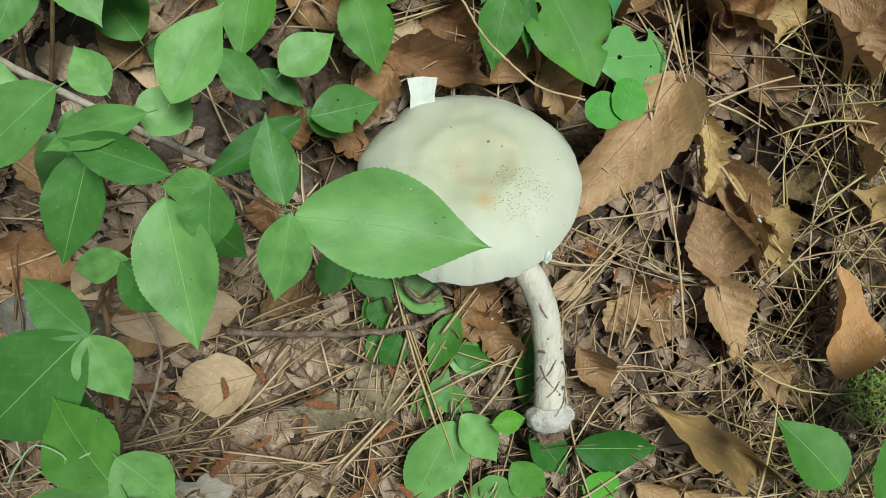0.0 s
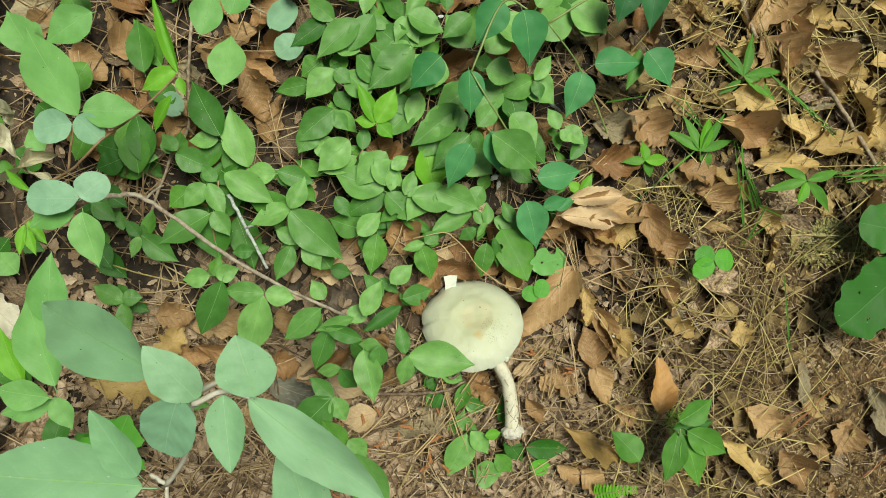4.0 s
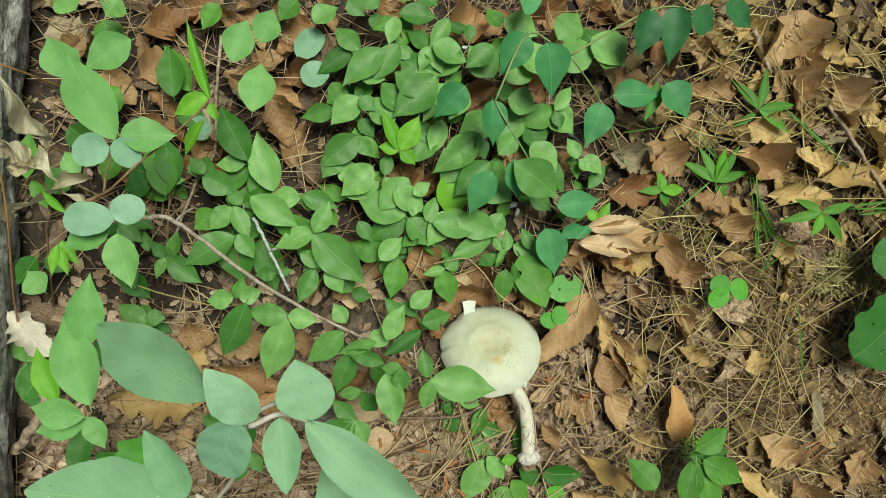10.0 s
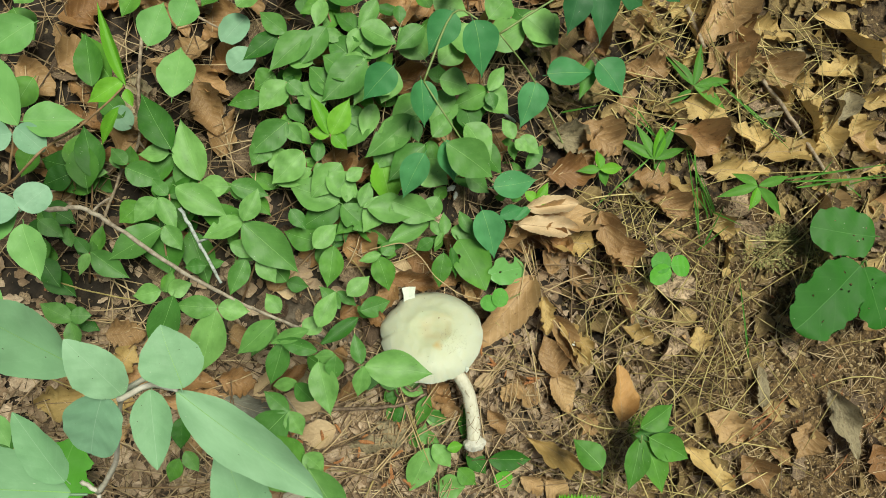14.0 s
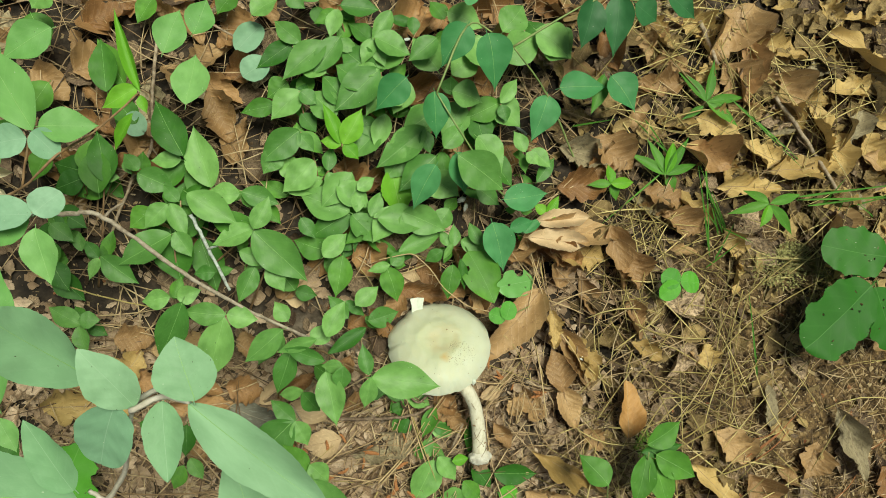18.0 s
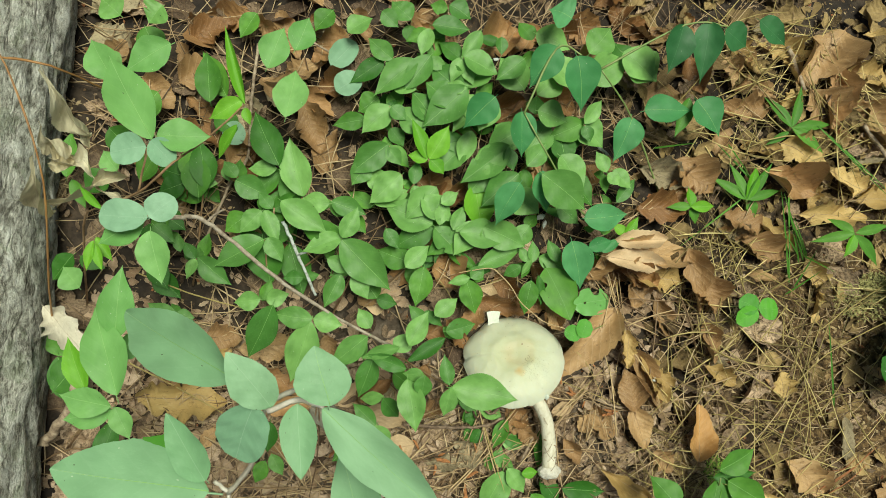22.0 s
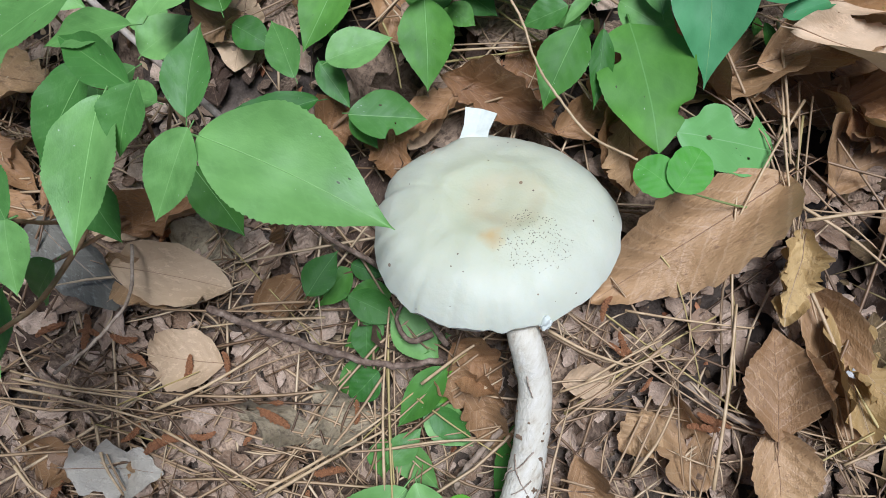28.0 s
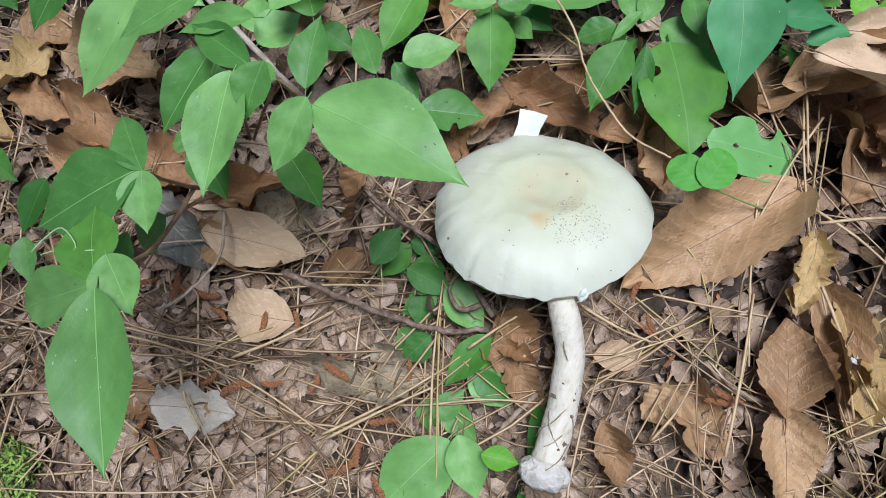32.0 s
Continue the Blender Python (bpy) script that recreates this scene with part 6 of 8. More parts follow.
leaf("blade", 0.229, 0.216, 0.004, 0.231, 0.117, 0.03, 0.0028)
plant("grass_tuft", "thin curved green grass blades by the broad leaves", "grass", [[(0.383, 0.189, 0), (0.383, 0.191, 0.006)]], M_STEMGREEN, thick=0.0005)
leaf("blade", 0.383, 0.189, 0.004, 0.374, 0.206, 0.03, 0.0028)
leaf("blade", 0.389, 0.196, 0.004, 0.425, 0.212, 0.03, 0.0028)
leaf("blade", 0.427, 0.193, 0.004, 0.389, 0.197, 0.03, 0.0028)
leaf("blade", 0.365, 0.195, 0.004, 0.372, 0.222, 0.03, 0.0028)
plant("grass_tuft", "few long grass blades lying over tan leaves", "grass", [[(0.156, 0.248, 0), (0.156, 0.246, 0.006)]], M_STEMGREEN, thick=0.0005)
leaf("blade", 0.156, 0.248, 0.008, 0.175, 0.213, 0.03, 0.0026)
leaf("blade", 0.08, 0.227, 0.008, 0.116, 0.236, 0.03, 0.0030)
leaf("blade", 0.253, 0.285, 0.008, 0.318, 0.231, 0.03, 0.0034)
plant("lobed_herb", "lobed bright green leaf with toothed edge in the shade", "herb", [[(-0.3388, -0.2701, 0), (-0.3237, -0.2032, 0.04)]], M_STEMGREEN, thick=0.0008)
leaf("lobed", -0.3294, -0.1979, 0.045, -0.3096, -0.1254, 0.05, 0.0587, 0)
leaf("lobed", -0.3594, -0.1933, 0.04, -0.3307, -0.1457, 0.04, 0.0442)
leaf("deep", -0.2727, -0.1084, 0.03, -0.2495, -0.1127, 0.03, 0.0154)
leaf("deep", -0.2338, -0.1047, 0.03, -0.2315, -0.1307, 0.03, 0.0183)
leaf("deep", -0.2305, -0.1393, 0.03, -0.2356, -0.1593, 0.03, 0.0152)
leaf("shrub", -0.2263, -0.1324, 0.03, -0.2138, -0.1488, 0.03, 0.0141)
leaf("deep", -0.3236, -0.2022, 0.03, -0.2979, -0.2174, 0.03, 0.0243)
plant("broad_leaf_seedling", "broad dark green leaves with chewed holes over soil", "seedling", [[(0.4450, 0.1000, 0), (0.4000, 0.1180, 0.05)]], M_STEMGREEN, thick=0.0009)
leaf("broad", 0.3940, 0.1120, 0.052, 0.3310, 0.0405, 0.048, 0.0600, 0)
leaf("broad", 0.4070, 0.1440, 0.054, 0.3360, 0.1430, 0.050, 0.0480, 0)
leaf("broad", 0.3990, 0.1120, 0.050, 0.4280, 0.0520, 0.047, 0.0430, 0)
plant("herb_sprig", "dark green pointed-leaf sprig on the litter", "herb", [[(0.2021, -0.1285, 0), (0.1707, -0.0741, 0.07)], [(0.1671, -0.1368, 0), (0.1449, -0.1107, 0.05)]], M_STEMGREEN, thick=0.0007)
leaf("deep", 0.134, -0.1059, 0.075, 0.1103, -0.0835, 0.07, 0.0274)
leaf("deep", 0.169, -0.0677, 0.07, 0.1982, -0.0447, 0.07, 0.0239)
leaf("deep", 0.1804, -0.0751, 0.065, 0.2205, -0.0919, 0.065, 0.0279)
leaf("deep", 0.1746, -0.0766, 0.06, 0.1694, -0.1236, 0.06, 0.0242)
leaf("deep", 0.1805, -0.0801, 0.06, 0.2015, -0.1241, 0.06, 0.0241)
leaf("deep", 0.169, -0.0761, 0.06, 0.2071, -0.0649, 0.06, 0.0154)
plant("creeping_herb", "creeping herb with rounded green leaves among needles", "herb", [[(-0.0025, -0.1571, 0), (-0.0103, -0.1112, 0.015)]], M_STEMGREEN, thick=0.0006)
leaf("shrub", -0.0126, -0.1128, 0.015, -0.0226, -0.1533, 0.015, 0.0305)
leaf("shrub", -0.0092, -0.1086, 0.018, 0.0096, -0.1277, 0.018, 0.0184)
leaf("young", 0.0028, -0.11, 0.025, 0.0188, -0.1056, 0.025, 0.01)
leaf("deep", 0.0252, -0.1125, 0.012, 0.0457, -0.1318, 0.012, 0.0187)
leaf("deep", 0.0186, -0.1295, 0.012, 0.0372, -0.1433, 0.012, 0.018)
leaf("deep", 0.0464, -0.1181, 0.015, 0.0865, -0.1162, 0.015, 0.0231)
leaf("clover", 0.054, -0.1363, 0.012, 0.0729, -0.1348, 0.012, 0.016)
leaf("deep", -0.0457, -0.0757, 0.01, -0.0518, -0.096, 0.01, 0.0157)
leaf("shrub", -0.0192, -0.0833, 0.01, 0.0027, -0.0881, 0.01, 0.0168)
leaf("deep", 0.0187, -0.0674, 0.008, 0.0223, -0.1044, 0.008, 0.0141)
leaf("shrub", -0.0469, -0.0539, 0.012, -0.0227, -0.0645, 0.012, 0.0185)
leaf("deep", -0.0512, -0.049, 0.012, -0.0671, -0.059, 0.012, 0.0149)
leaf("deep", -0.0485, -0.0614, 0.01, -0.0588, -0.0755, 0.01, 0.0141)
leaf("young", -0.0106, -0.064, 0.01, -0.0218, -0.0831, 0.01, 0.0115)
leaf("shrub", -0.0241, -0.0992, 0.008, -0.0025, -0.1096, 0.008, 0.0152)
leaf("shrub", -0.0006, -0.1478, 0.01, 0.0276, -0.1476, 0.01, 0.0286)
leaf("deep", -0.077, -0.0638, 0.03, -0.0743, -0.0446, 0.03, 0.0137)
leaf("deep", -0.071, -0.0471, 0.012, -0.0769, -0.0668, 0.012, 0.0156)
leaf("deep", -0.0715, -0.0452, 0.012, -0.0577, -0.0438, 0.012, 0.0094)
leaf("deep", -0.0662, -0.0569, 0.014, -0.0433, -0.0576, 0.014, 0.0143)
leaf("deep", -0.0551, -0.0637, 0.012, -0.0486, -0.0772, 0.012, 0.013)
leaf("deep", -0.0493, -0.0464, 0.008, -0.0231, -0.0425, 0.008, 0.0156)
leaf("shrub", -0.0429, -0.0653, 0.008, -0.0243, -0.0535, 0.008, 0.0155)
leaf("deep", -0.0415, -0.0784, 0.014, -0.0472, -0.0939, 0.014, 0.0138)
leaf("deep", -0.0183, -0.0654, 0.014, -0.0259, -0.0925, 0.014, 0.0156)
leaf("shrub", -0.0166, -0.0815, 0.012, 0.0026, -0.0875, 0.012, 0.0129)
leaf("deep", -0.0289, -0.1012, 0.01, -0.0226, -0.1146, 0.01, 0.0117)
leaf("shrub", -0.0226, -0.1089, 0.012, -0.0174, -0.0918, 0.012, 0.012)
plant("tall_shrub", "tall shrub with brown stems and broad waxy leaves beside the log", "shrub", [[(-0.4255, -0.0355, 0), (-0.4016, 0.0327, 0.11), (-0.3841, 0.0465, 0.14)], [(-0.3841, 0.0465, 0.14), (-0.346, 0.0623, 0.17), (-0.3211, 0.0857, 0.19), (-0.3164, 0.1159, 0.14), (-0.2999, 0.1551, 0.115)], [(-0.346, 0.0623, 0.17), (-0.3403, 0.0949, 0.19)], [(-0.3841, 0.0465, 0.14), (-0.3285, 0.0459, 0.19)], [(-0.4119, -0.1661, 0), (-0.342, -0.0912, 0.14), (-0.3016, -0.0725, 0.25)]], M_STEM, thick=0.0008, fill=2)
leaf("tall", -0.3393, 0.0985, 0.19, -0.3879, 0.157, 0.18, 0.0302)
leaf("tall", -0.336, 0.1022, 0.19, -0.3002, 0.1107, 0.19, 0.0239)
leaf("waxy", -0.3397, 0.0971, 0.19, -0.3203, 0.0856, 0.19, 0.0179)
leaf("waxy", -0.3413, 0.0926, 0.19, -0.3651, 0.0841, 0.19, 0.022)
leaf("tall", -0.3719, 0.0764, 0.15, -0.3859, 0.0902, 0.15, 0.0156)
leaf("tall", -0.3485, 0.1748, 0.17, -0.3772, 0.1485, 0.17, 0.0252)
leaf("tall", -0.3914, 0.1436, 0.15, -0.4155, 0.1722, 0.15, 0.0247)
leaf("waxy", -0.329, 0.045, 0.19, -0.3624, 0.0396, 0.19, 0.0234)
leaf("waxy", -0.3274, 0.0446, 0.19, -0.3152, 0.0624, 0.19, 0.0209)
leaf("tall", -0.3336, 0.0431, 0.18, -0.3627, 0.0205, 0.18, 0.0245)
leaf("tall", -0.3251, 0.0359, 0.19, -0.3106, 0.0005, 0.19, 0.0233)
leaf("young", -0.376, 0.022, 0.15, -0.3772, -0.0015, 0.15, 0.0072)
leaf("young", -0.3737, 0.0196, 0.15, -0.3655, 0.001, 0.15, 0.0072)
leaf("young", -0.3785, 0.0251, 0.14, -0.3632, 0.01, 0.14, 0.009)
leaf("young", -0.3677, 0.0453, 0.17, -0.3889, 0.0581, 0.17, 0.0059)
leaf("y_blade", -0.2991, 0.1554, 0.115, -0.3266, 0.2119, 0.13, 0.0098)
leaf("young", -0.3018, 0.1589, 0.115, -0.3254, 0.1381, 0.115, 0.0163)
leaf("young", -0.2985, 0.1531, 0.115, -0.2923, 0.1396, 0.115, 0.0081)
leaf("young", -0.3016, 0.138, 0.115, -0.3158, 0.108, 0.1, 0.0099)
leaf("tall", -0.3151, -0.036, 0.24, -0.3175, 0.0084, 0.25, 0.0206)
leaf("tall", -0.3028, -0.0679, 0.25, -0.3321, -0.0183, 0.24, 0.0256)
leaf("young", -0.3276, -0.0726, 0.23, -0.3476, -0.0415, 0.23, 0.0141)
leaf("tall", -0.3181, -0.0411, 0.22, -0.2992, -0.0389, 0.22, 0.0167)
leaf("tall", -0.3042, -0.0752, 0.25, -0.3364, -0.0735, 0.25, 0.0173)
leaf("tall", -0.3054, -0.0788, 0.24, -0.3345, -0.0903, 0.24, 0.0165)
leaf("tall", -0.3047, -0.0762, 0.24, -0.2923, -0.0946, 0.24, 0.0133)
leaf("deep", -0.3374, 0.1794, 0.03, -0.368, 0.2155, 0.03, 0.0248)
leaf("tall", -0.2729, 0.2142, 0.1, -0.2664, 0.246, 0.1, 0.0232)
leaf("tall", -0.268, 0.1561, 0.1, -0.2708, 0.2033, 0.09, 0.0289)
leaf("tall", -0.29, 0.1909, 0.11, -0.2832, 0.2295, 0.11, 0.0249)
leaf("deep", -0.4198, -0.08, 0.05, -0.3953, -0.1189, 0.05, 0.0322)
leaf("deep", -0.4169, -0.109, 0.05, -0.3973, -0.0746, 0.05, 0.0288)
leaf("deep", -0.3543, -0.1535, 0.1, -0.3283, -0.2023, 0.1, 0.0297)
leaf("tall", -0.4131, -0.0187, 0.06, -0.4313, -0.0033, 0.06, 0.0232)
leaf("deep", -0.4286, 0.0082, 0.05, -0.4416, -0.0153, 0.05, 0.024)
leaf("tall", -0.4145, 0.1669, 0.13, -0.3928, 0.1501, 0.13, 0.026)
leaf("deep", -0.4506, 0.0736, 0.05, -0.4561, 0.1132, 0.05, 0.0187)
# the fore leaves here carry sky sheen in their pale colour
plant("overhanging_branch", "branch of broad leaves standing high above the ground, sheen put into their pale green", "shrub", [[(-0.2543, -0.3478, -0.006), (-0.2238, -0.1666, 0.244), (-0.2080, -0.0999, 0.355), (-0.2073, -0.0774, 0.375)], [(-0.2073, -0.0774, 0.375), (-0.1989, -0.0614, 0.393), (-0.1954, -0.0431, 0.413), (-0.1950, -0.0308, 0.418)], [(-0.2073, -0.0774, 0.375), (-0.2140, -0.0730, 0.378)], [(-0.1950, -0.0308, 0.418), (-0.1870, -0.0242, 0.423), (-0.1811, -0.0218, 0.428), (-0.1740, -0.0239, 0.430)], [(-0.1736, -0.2103, 0.194), (-0.1488, -0.1109, 0.339), (-0.1420, -0.0929, 0.351)], [(-0.2019, -0.0261, 0.423), (-0.1981, -0.0291, 0.418), (-0.1950, -0.0308, 0.418)], [(-0.1915, -0.0305, 0.435), (-0.1820, -0.0243, 0.438), (-0.1718, -0.0240, 0.444)]], M_PALETWIG, thick=0.0009)
leaf("fore", -0.2059, -0.0232, 0.430, -0.2694, -0.0075, 0.385, 0.0245, 0)
leaf("fore", -0.1910, -0.0297, 0.433, -0.2085, -0.0125, 0.444, 0.0165, 0)
leaf("fore", -0.1700, -0.0230, 0.448, -0.1785, -0.0035, 0.451, 0.0200, 0)
leaf("waxy", -0.1965, -0.0293, 0.433, -0.2018, -0.0532, 0.422, 0.0196, 0)
leaf("fore", -0.1811, -0.0257, 0.437, -0.1748, -0.0500, 0.444, 0.0138, 0)
leaf("fore", -0.1719, -0.0243, 0.442, -0.1190, -0.0600, 0.430, 0.0187, 0)
leaf("fore", -0.1413, -0.0961, 0.370, -0.1627, -0.0510, 0.385, 0.0242)
leaf("fore", -0.2125, -0.0740, 0.395, -0.2794, -0.0765, 0.392, 0.0360, 0)
leaf("fore", -0.2140, -0.0680, 0.398, -0.2330, -0.0440, 0.410, 0.0150, 0)
leaf("waxy", -0.2121, -0.0814, 0.397, -0.2245, -0.1116, 0.385, 0.0181)
leaf("fore", -0.2121, -0.1134, 0.375, -0.2697, -0.1187, 0.365, 0.0255)
leaf("fore", -0.2078, -0.1232, 0.355, -0.1695, -0.1275, 0.345, 0.0147)
leaf("deep", -0.1235, -0.0921, 0.3, -0.0983, -0.1235, 0.29, 0.023)
leaf("fore", -0.1395, -0.1068, 0.355, -0.1062, -0.1242, 0.345, 0.021)
leaf("fore", -0.1506, -0.1141, 0.355, -0.161, -0.1313, 0.345, 0.0179)
leaf("fore", -0.269, -0.1365, 0.355, -0.2678, -0.0977, 0.365, 0.0129)
leaf("fore", -0.2446, -0.1316, 0.355, -0.2666, -0.0984, 0.365, 0.0136)
plant("withered_vine", "withered climbing vine with curled grey-brown leaves against the log", "vine", [[(-0.4395, -0.0654, 0.02), (-0.4197, -0.0219, 0.1), (-0.4026, 0.0539, 0.19), (-0.4298, 0.1161, 0.21), (-0.4472, 0.1381, 0.22)], [(-0.4404, 0.1286, 0.21), (-0.408, 0.1301, 0.21), (-0.3912, 0.1348, 0.15)]], M_VINE, thick=0.0007)
leaf("withered", -0.418, 0.1277, 0.2, -0.3934, 0.0896, 0.16, 0.0274)
leaf("withered", -0.4139, 0.0911, 0.19, -0.4072, 0.0773, 0.16, 0.0203)
leaf("withered", -0.414, 0.0685, 0.19, -0.4146, 0.0259, 0.15, 0.0236)
leaf("withered", -0.3814, 0.0676, 0.17, -0.407, 0.0859, 0.16, 0.0284)
leaf("withered", -0.4128, 0.0409, 0.15, -0.3706, 0.0746, 0.15, 0.0310)
leaf("withered", -0.4112, 0.0681, 0.17, -0.398, 0.0749, 0.17, 0.0250)
leaf("withered", -0.3894, 0.0672, 0.14, -0.3694, 0.0547, 0.14, 0.0220)
leaf("withered", -0.4189, 0.1139, 0.15, -0.3971, 0.0937, 0.15, 0.0228)
leaf("pale", -0.4382, -0.0397, 0.06, -0.3975, -0.0692, 0.06, 0.0276)
dead_leaf("ochre", "yellowish-brown lobed oak leaf lying flat", 0.1745, 0.3302, 0.008, 0.1442, 0.354, 0.008, 0.0261)
dead_leaf("ochre", "yellowish-brown lobed oak leaf lying flat", 0.1704, 0.3592, 0.008, 0.2106, 0.3577, 0.008, 0.0215)
dead_leaf("tan", "dry tan oak-type leaf curled on the needles", 0.2588, 0.3937, 0.01, 0.2175, 0.327, 0.01, 0.0441)
dead_leaf("ochre", "yellowish-brown lobed oak leaf lying flat", 0.2685, 0.3515, 0.009, 0.3305, 0.3519, 0.009, 0.0283)
dead_leaf("rust", "rusty brown curled leaf on the forest floor", 0.258, 0.3591, 0.012, 0.26, 0.2765, 0.012, 0.0222)
dead_leaf("tan", "dry tan oak-type leaf curled on the needles", 0.2319, 0.3242, 0.008, 0.2751, 0.2821, 0.008, 0.0402)
dead_leaf("ochre", "yellowish-brown lobed oak leaf lying flat", 0.3389, 0.2974, 0.009, 0.3877, 0.2319, 0.009, 0.0444)
dead_leaf("ochre", "yellowish-brown lobed oak leaf lying flat", 0.3563, 0.3177, 0.011, 0.4064, 0.3344, 0.011, 0.0299)
dead_leaf("ochre", "yellowish-brown lobed oak leaf lying flat", 0.3486, 0.3812, 0.012, 0.4534, 0.34, 0.012, 0.0334)
dead_leaf("ochre", "yellowish-brown lobed oak leaf lying flat", 0.4073, 0.2938, 0.01, 0.4681, 0.3056, 0.01, 0.0216)
dead_leaf("greyleaf", "weathered grey-brown leaf lying on soil", 0.377, 0.2592, 0.014, 0.3985, 0.3033, 0.014, 0.022)
dead_leaf("rust", "rusty brown curled leaf on the forest floor", 0.429, 0.1849, 0.01, 0.4804, 0.1924, 0.01, 0.0361)
dead_leaf("ochre", "yellowish-brown lobed oak leaf lying flat", 0.2421, 0.1924, 0.009, 0.3155, 0.205, 0.009, 0.0265)
dead_leaf("ochre", "yellowish-brown lobed oak leaf lying flat", 0.2991, 0.2194, 0.01, 0.366, 0.2376, 0.01, 0.0328)
dead_leaf("rust", "rusty brown curled leaf on the forest floor", 0.1954, 0.2284, 0.009, 0.2554, 0.217, 0.009, 0.031)
dead_leaf("tan", "dry tan oak-type leaf curled on the needles", 0.101, 0.2192, 0.012, 0.1488, 0.1939, 0.012, 0.0377)
dead_leaf("greyleaf", "weathered grey-brown leaf lying on soil", 0.0676, 0.2024, 0.01, 0.1247, 0.1976, 0.01, 0.0283)
dead_leaf("rust", "rusty brown curled leaf on the forest floor", 0.0698, 0.1603, 0.014, 0.1233, 0.1731, 0.014, 0.0319)
dead_leaf("tan", "dry tan oak-type leaf curled on the needles", 0.0494, 0.1145, 0.014, 0.1427, 0.1262, 0.014, 0.0328)
dead_leaf("tan", "dry tan oak-type leaf curled on the needles", 0.1291, 0.1332, 0.016, 0.1542, 0.0703, 0.016, 0.024)
dead_leaf("ochre", "yellowish-brown lobed oak leaf lying flat", 0.0745, 0.1016, 0.009, 0.1294, 0.0994, 0.009, 0.0354)
dead_leaf("ochre", "yellowish-brown lobed oak leaf lying flat", 0.2118, 0.2618, 0.008, 0.2651, 0.2463, 0.008, 0.0381)
dead_leaf("tan", "dry tan oak-type leaf curled on the needles", 0.2913, 0.3258, 0.008, 0.3286, 0.282, 0.008, 0.0343)
dead_leaf("oak", "pale brown lobed oak leaf on the litter", 0.1958, 0.2958, 0.008, 0.1405, 0.2797, 0.008, 0.0263)
dead_leaf("ochre", "yellowish-brown lobed oak leaf lying flat", 0.3695, 0.273, 0.009, 0.3596, 0.2243, 0.009, 0.0266)
dead_leaf("ochre", "yellowish-brown lobed oak leaf lying flat", 0.2674, 0.2432, 0.01, 0.308, 0.2313, 0.01, 0.0319)
dead_leaf("oak", "pale brown lobed oak leaf on the litter", 0.1626, 0.1752, 0.01, 0.2068, 0.1701, 0.01, 0.0299)
dead_leaf("tan", "dry tan oak-type leaf curled on the needles", 0.1842, 0.1551, 0.008, 0.2356, 0.1448, 0.008, 0.0277)
dead_leaf("oak", "pale brown lobed oak leaf on the litter", 0.4076, 0.2578, 0.006, 0.4581, 0.2405, 0.006, 0.0339)
dead_leaf("tan", "dry tan oak-type leaf curled on the needles", -0.3117, -0.0417, 0.012, -0.2773, -0.0393, 0.012, 0.0268)
dead_leaf("ochre", "yellowish-brown lobed oak leaf lying flat", -0.3596, -0.1098, 0.009, -0.2776, -0.0969, 0.009, 0.0411)
dead_leaf("tan", "dry tan oak-type leaf curled on the needles", -0.3886, 0.188, 0.01, -0.3473, 0.2137, 0.01, 0.0319)
dead_leaf("rust", "rusty brown curled leaf on the forest floor", -0.2771, 0.2039, 0.01, -0.2382, 0.189, 0.01, 0.0214)
dead_leaf("rust", "rusty brown curled leaf on the forest floor", -0.2902, -0.0731, 0.012, -0.2564, -0.0745, 0.012, 0.0196)
dead_leaf("tan", "dry tan oak-type leaf curled on the needles", -0.1491, 0.144, 0.008, -0.1039, 0.129, 0.008, 0.0274)
dead_leaf("rust", "rusty brown curled leaf on the forest floor", -0.1137, 0.2848, 0.01, -0.0727, 0.3161, 0.01, 0.0332)
dead_leaf("tan", "dry tan oak-type leaf curled on the needles", -0.425, 0.1828, 0.009, -0.3887, 0.1631, 0.009, 0.0301)
dead_leaf("rust", "rusty brown curled leaf on the forest floor", -0.392, 0.1001, 0.01, -0.409, 0.1179, 0.01, 0.0209)
dead_leaf("tan", "dry tan oak-type leaf curled on the needles", -0.2708, 0.1945, 0.009, -0.2438, 0.1504, 0.009, 0.0307)
dead_leaf("rust", "rusty brown curled leaf on the forest floor", -0.2411, 0.2717, 0.009, -0.2722, 0.2379, 0.009, 0.0314)
dead_leaf("rust", "rusty brown curled leaf on the forest floor", -0.1814, 0.0741, 0.008, -0.1986, 0.0505, 0.008, 0.026)
dead_leaf("tan", "dry tan oak-type leaf curled on the needles", -0.1417, 0.0905, 0.008, -0.1165, 0.0616, 0.008, 0.0319)
dead_leaf("rust", "rusty brown curled leaf on the forest floor", -0.3853, 0.2322, 0.01, -0.3509, 0.2606, 0.01, 0.0277)
dead_leaf("tan", "dry tan oak-type leaf curled on the needles", -0.0865, 0.2041, 0.01, -0.0564, 0.1865, 0.01, 0.025)
dead_leaf("ochre", "yellowish-brown lobed oak leaf lying flat", 0.2459, -0.0887, 0.012, 0.3032, -0.1263, 0.012, 0.0255)
dead_leaf("tan", "dry tan oak-type leaf curled on the needles", 0.2652, -0.052, 0.01, 0.3129, -0.0787, 0.01, 0.033)
dead_leaf("tan", "dry tan oak-type leaf curled on the needles", 0.3063, -0.0906, 0.01, 0.3424, -0.1272, 0.01, 0.0279)
dead_leaf("greyleaf", "weathered grey-brown leaf lying on soil", 0.4000, -0.0150, 0.012, 0.4390, -0.0820, 0.012, 0.0270, 12, 0.6)
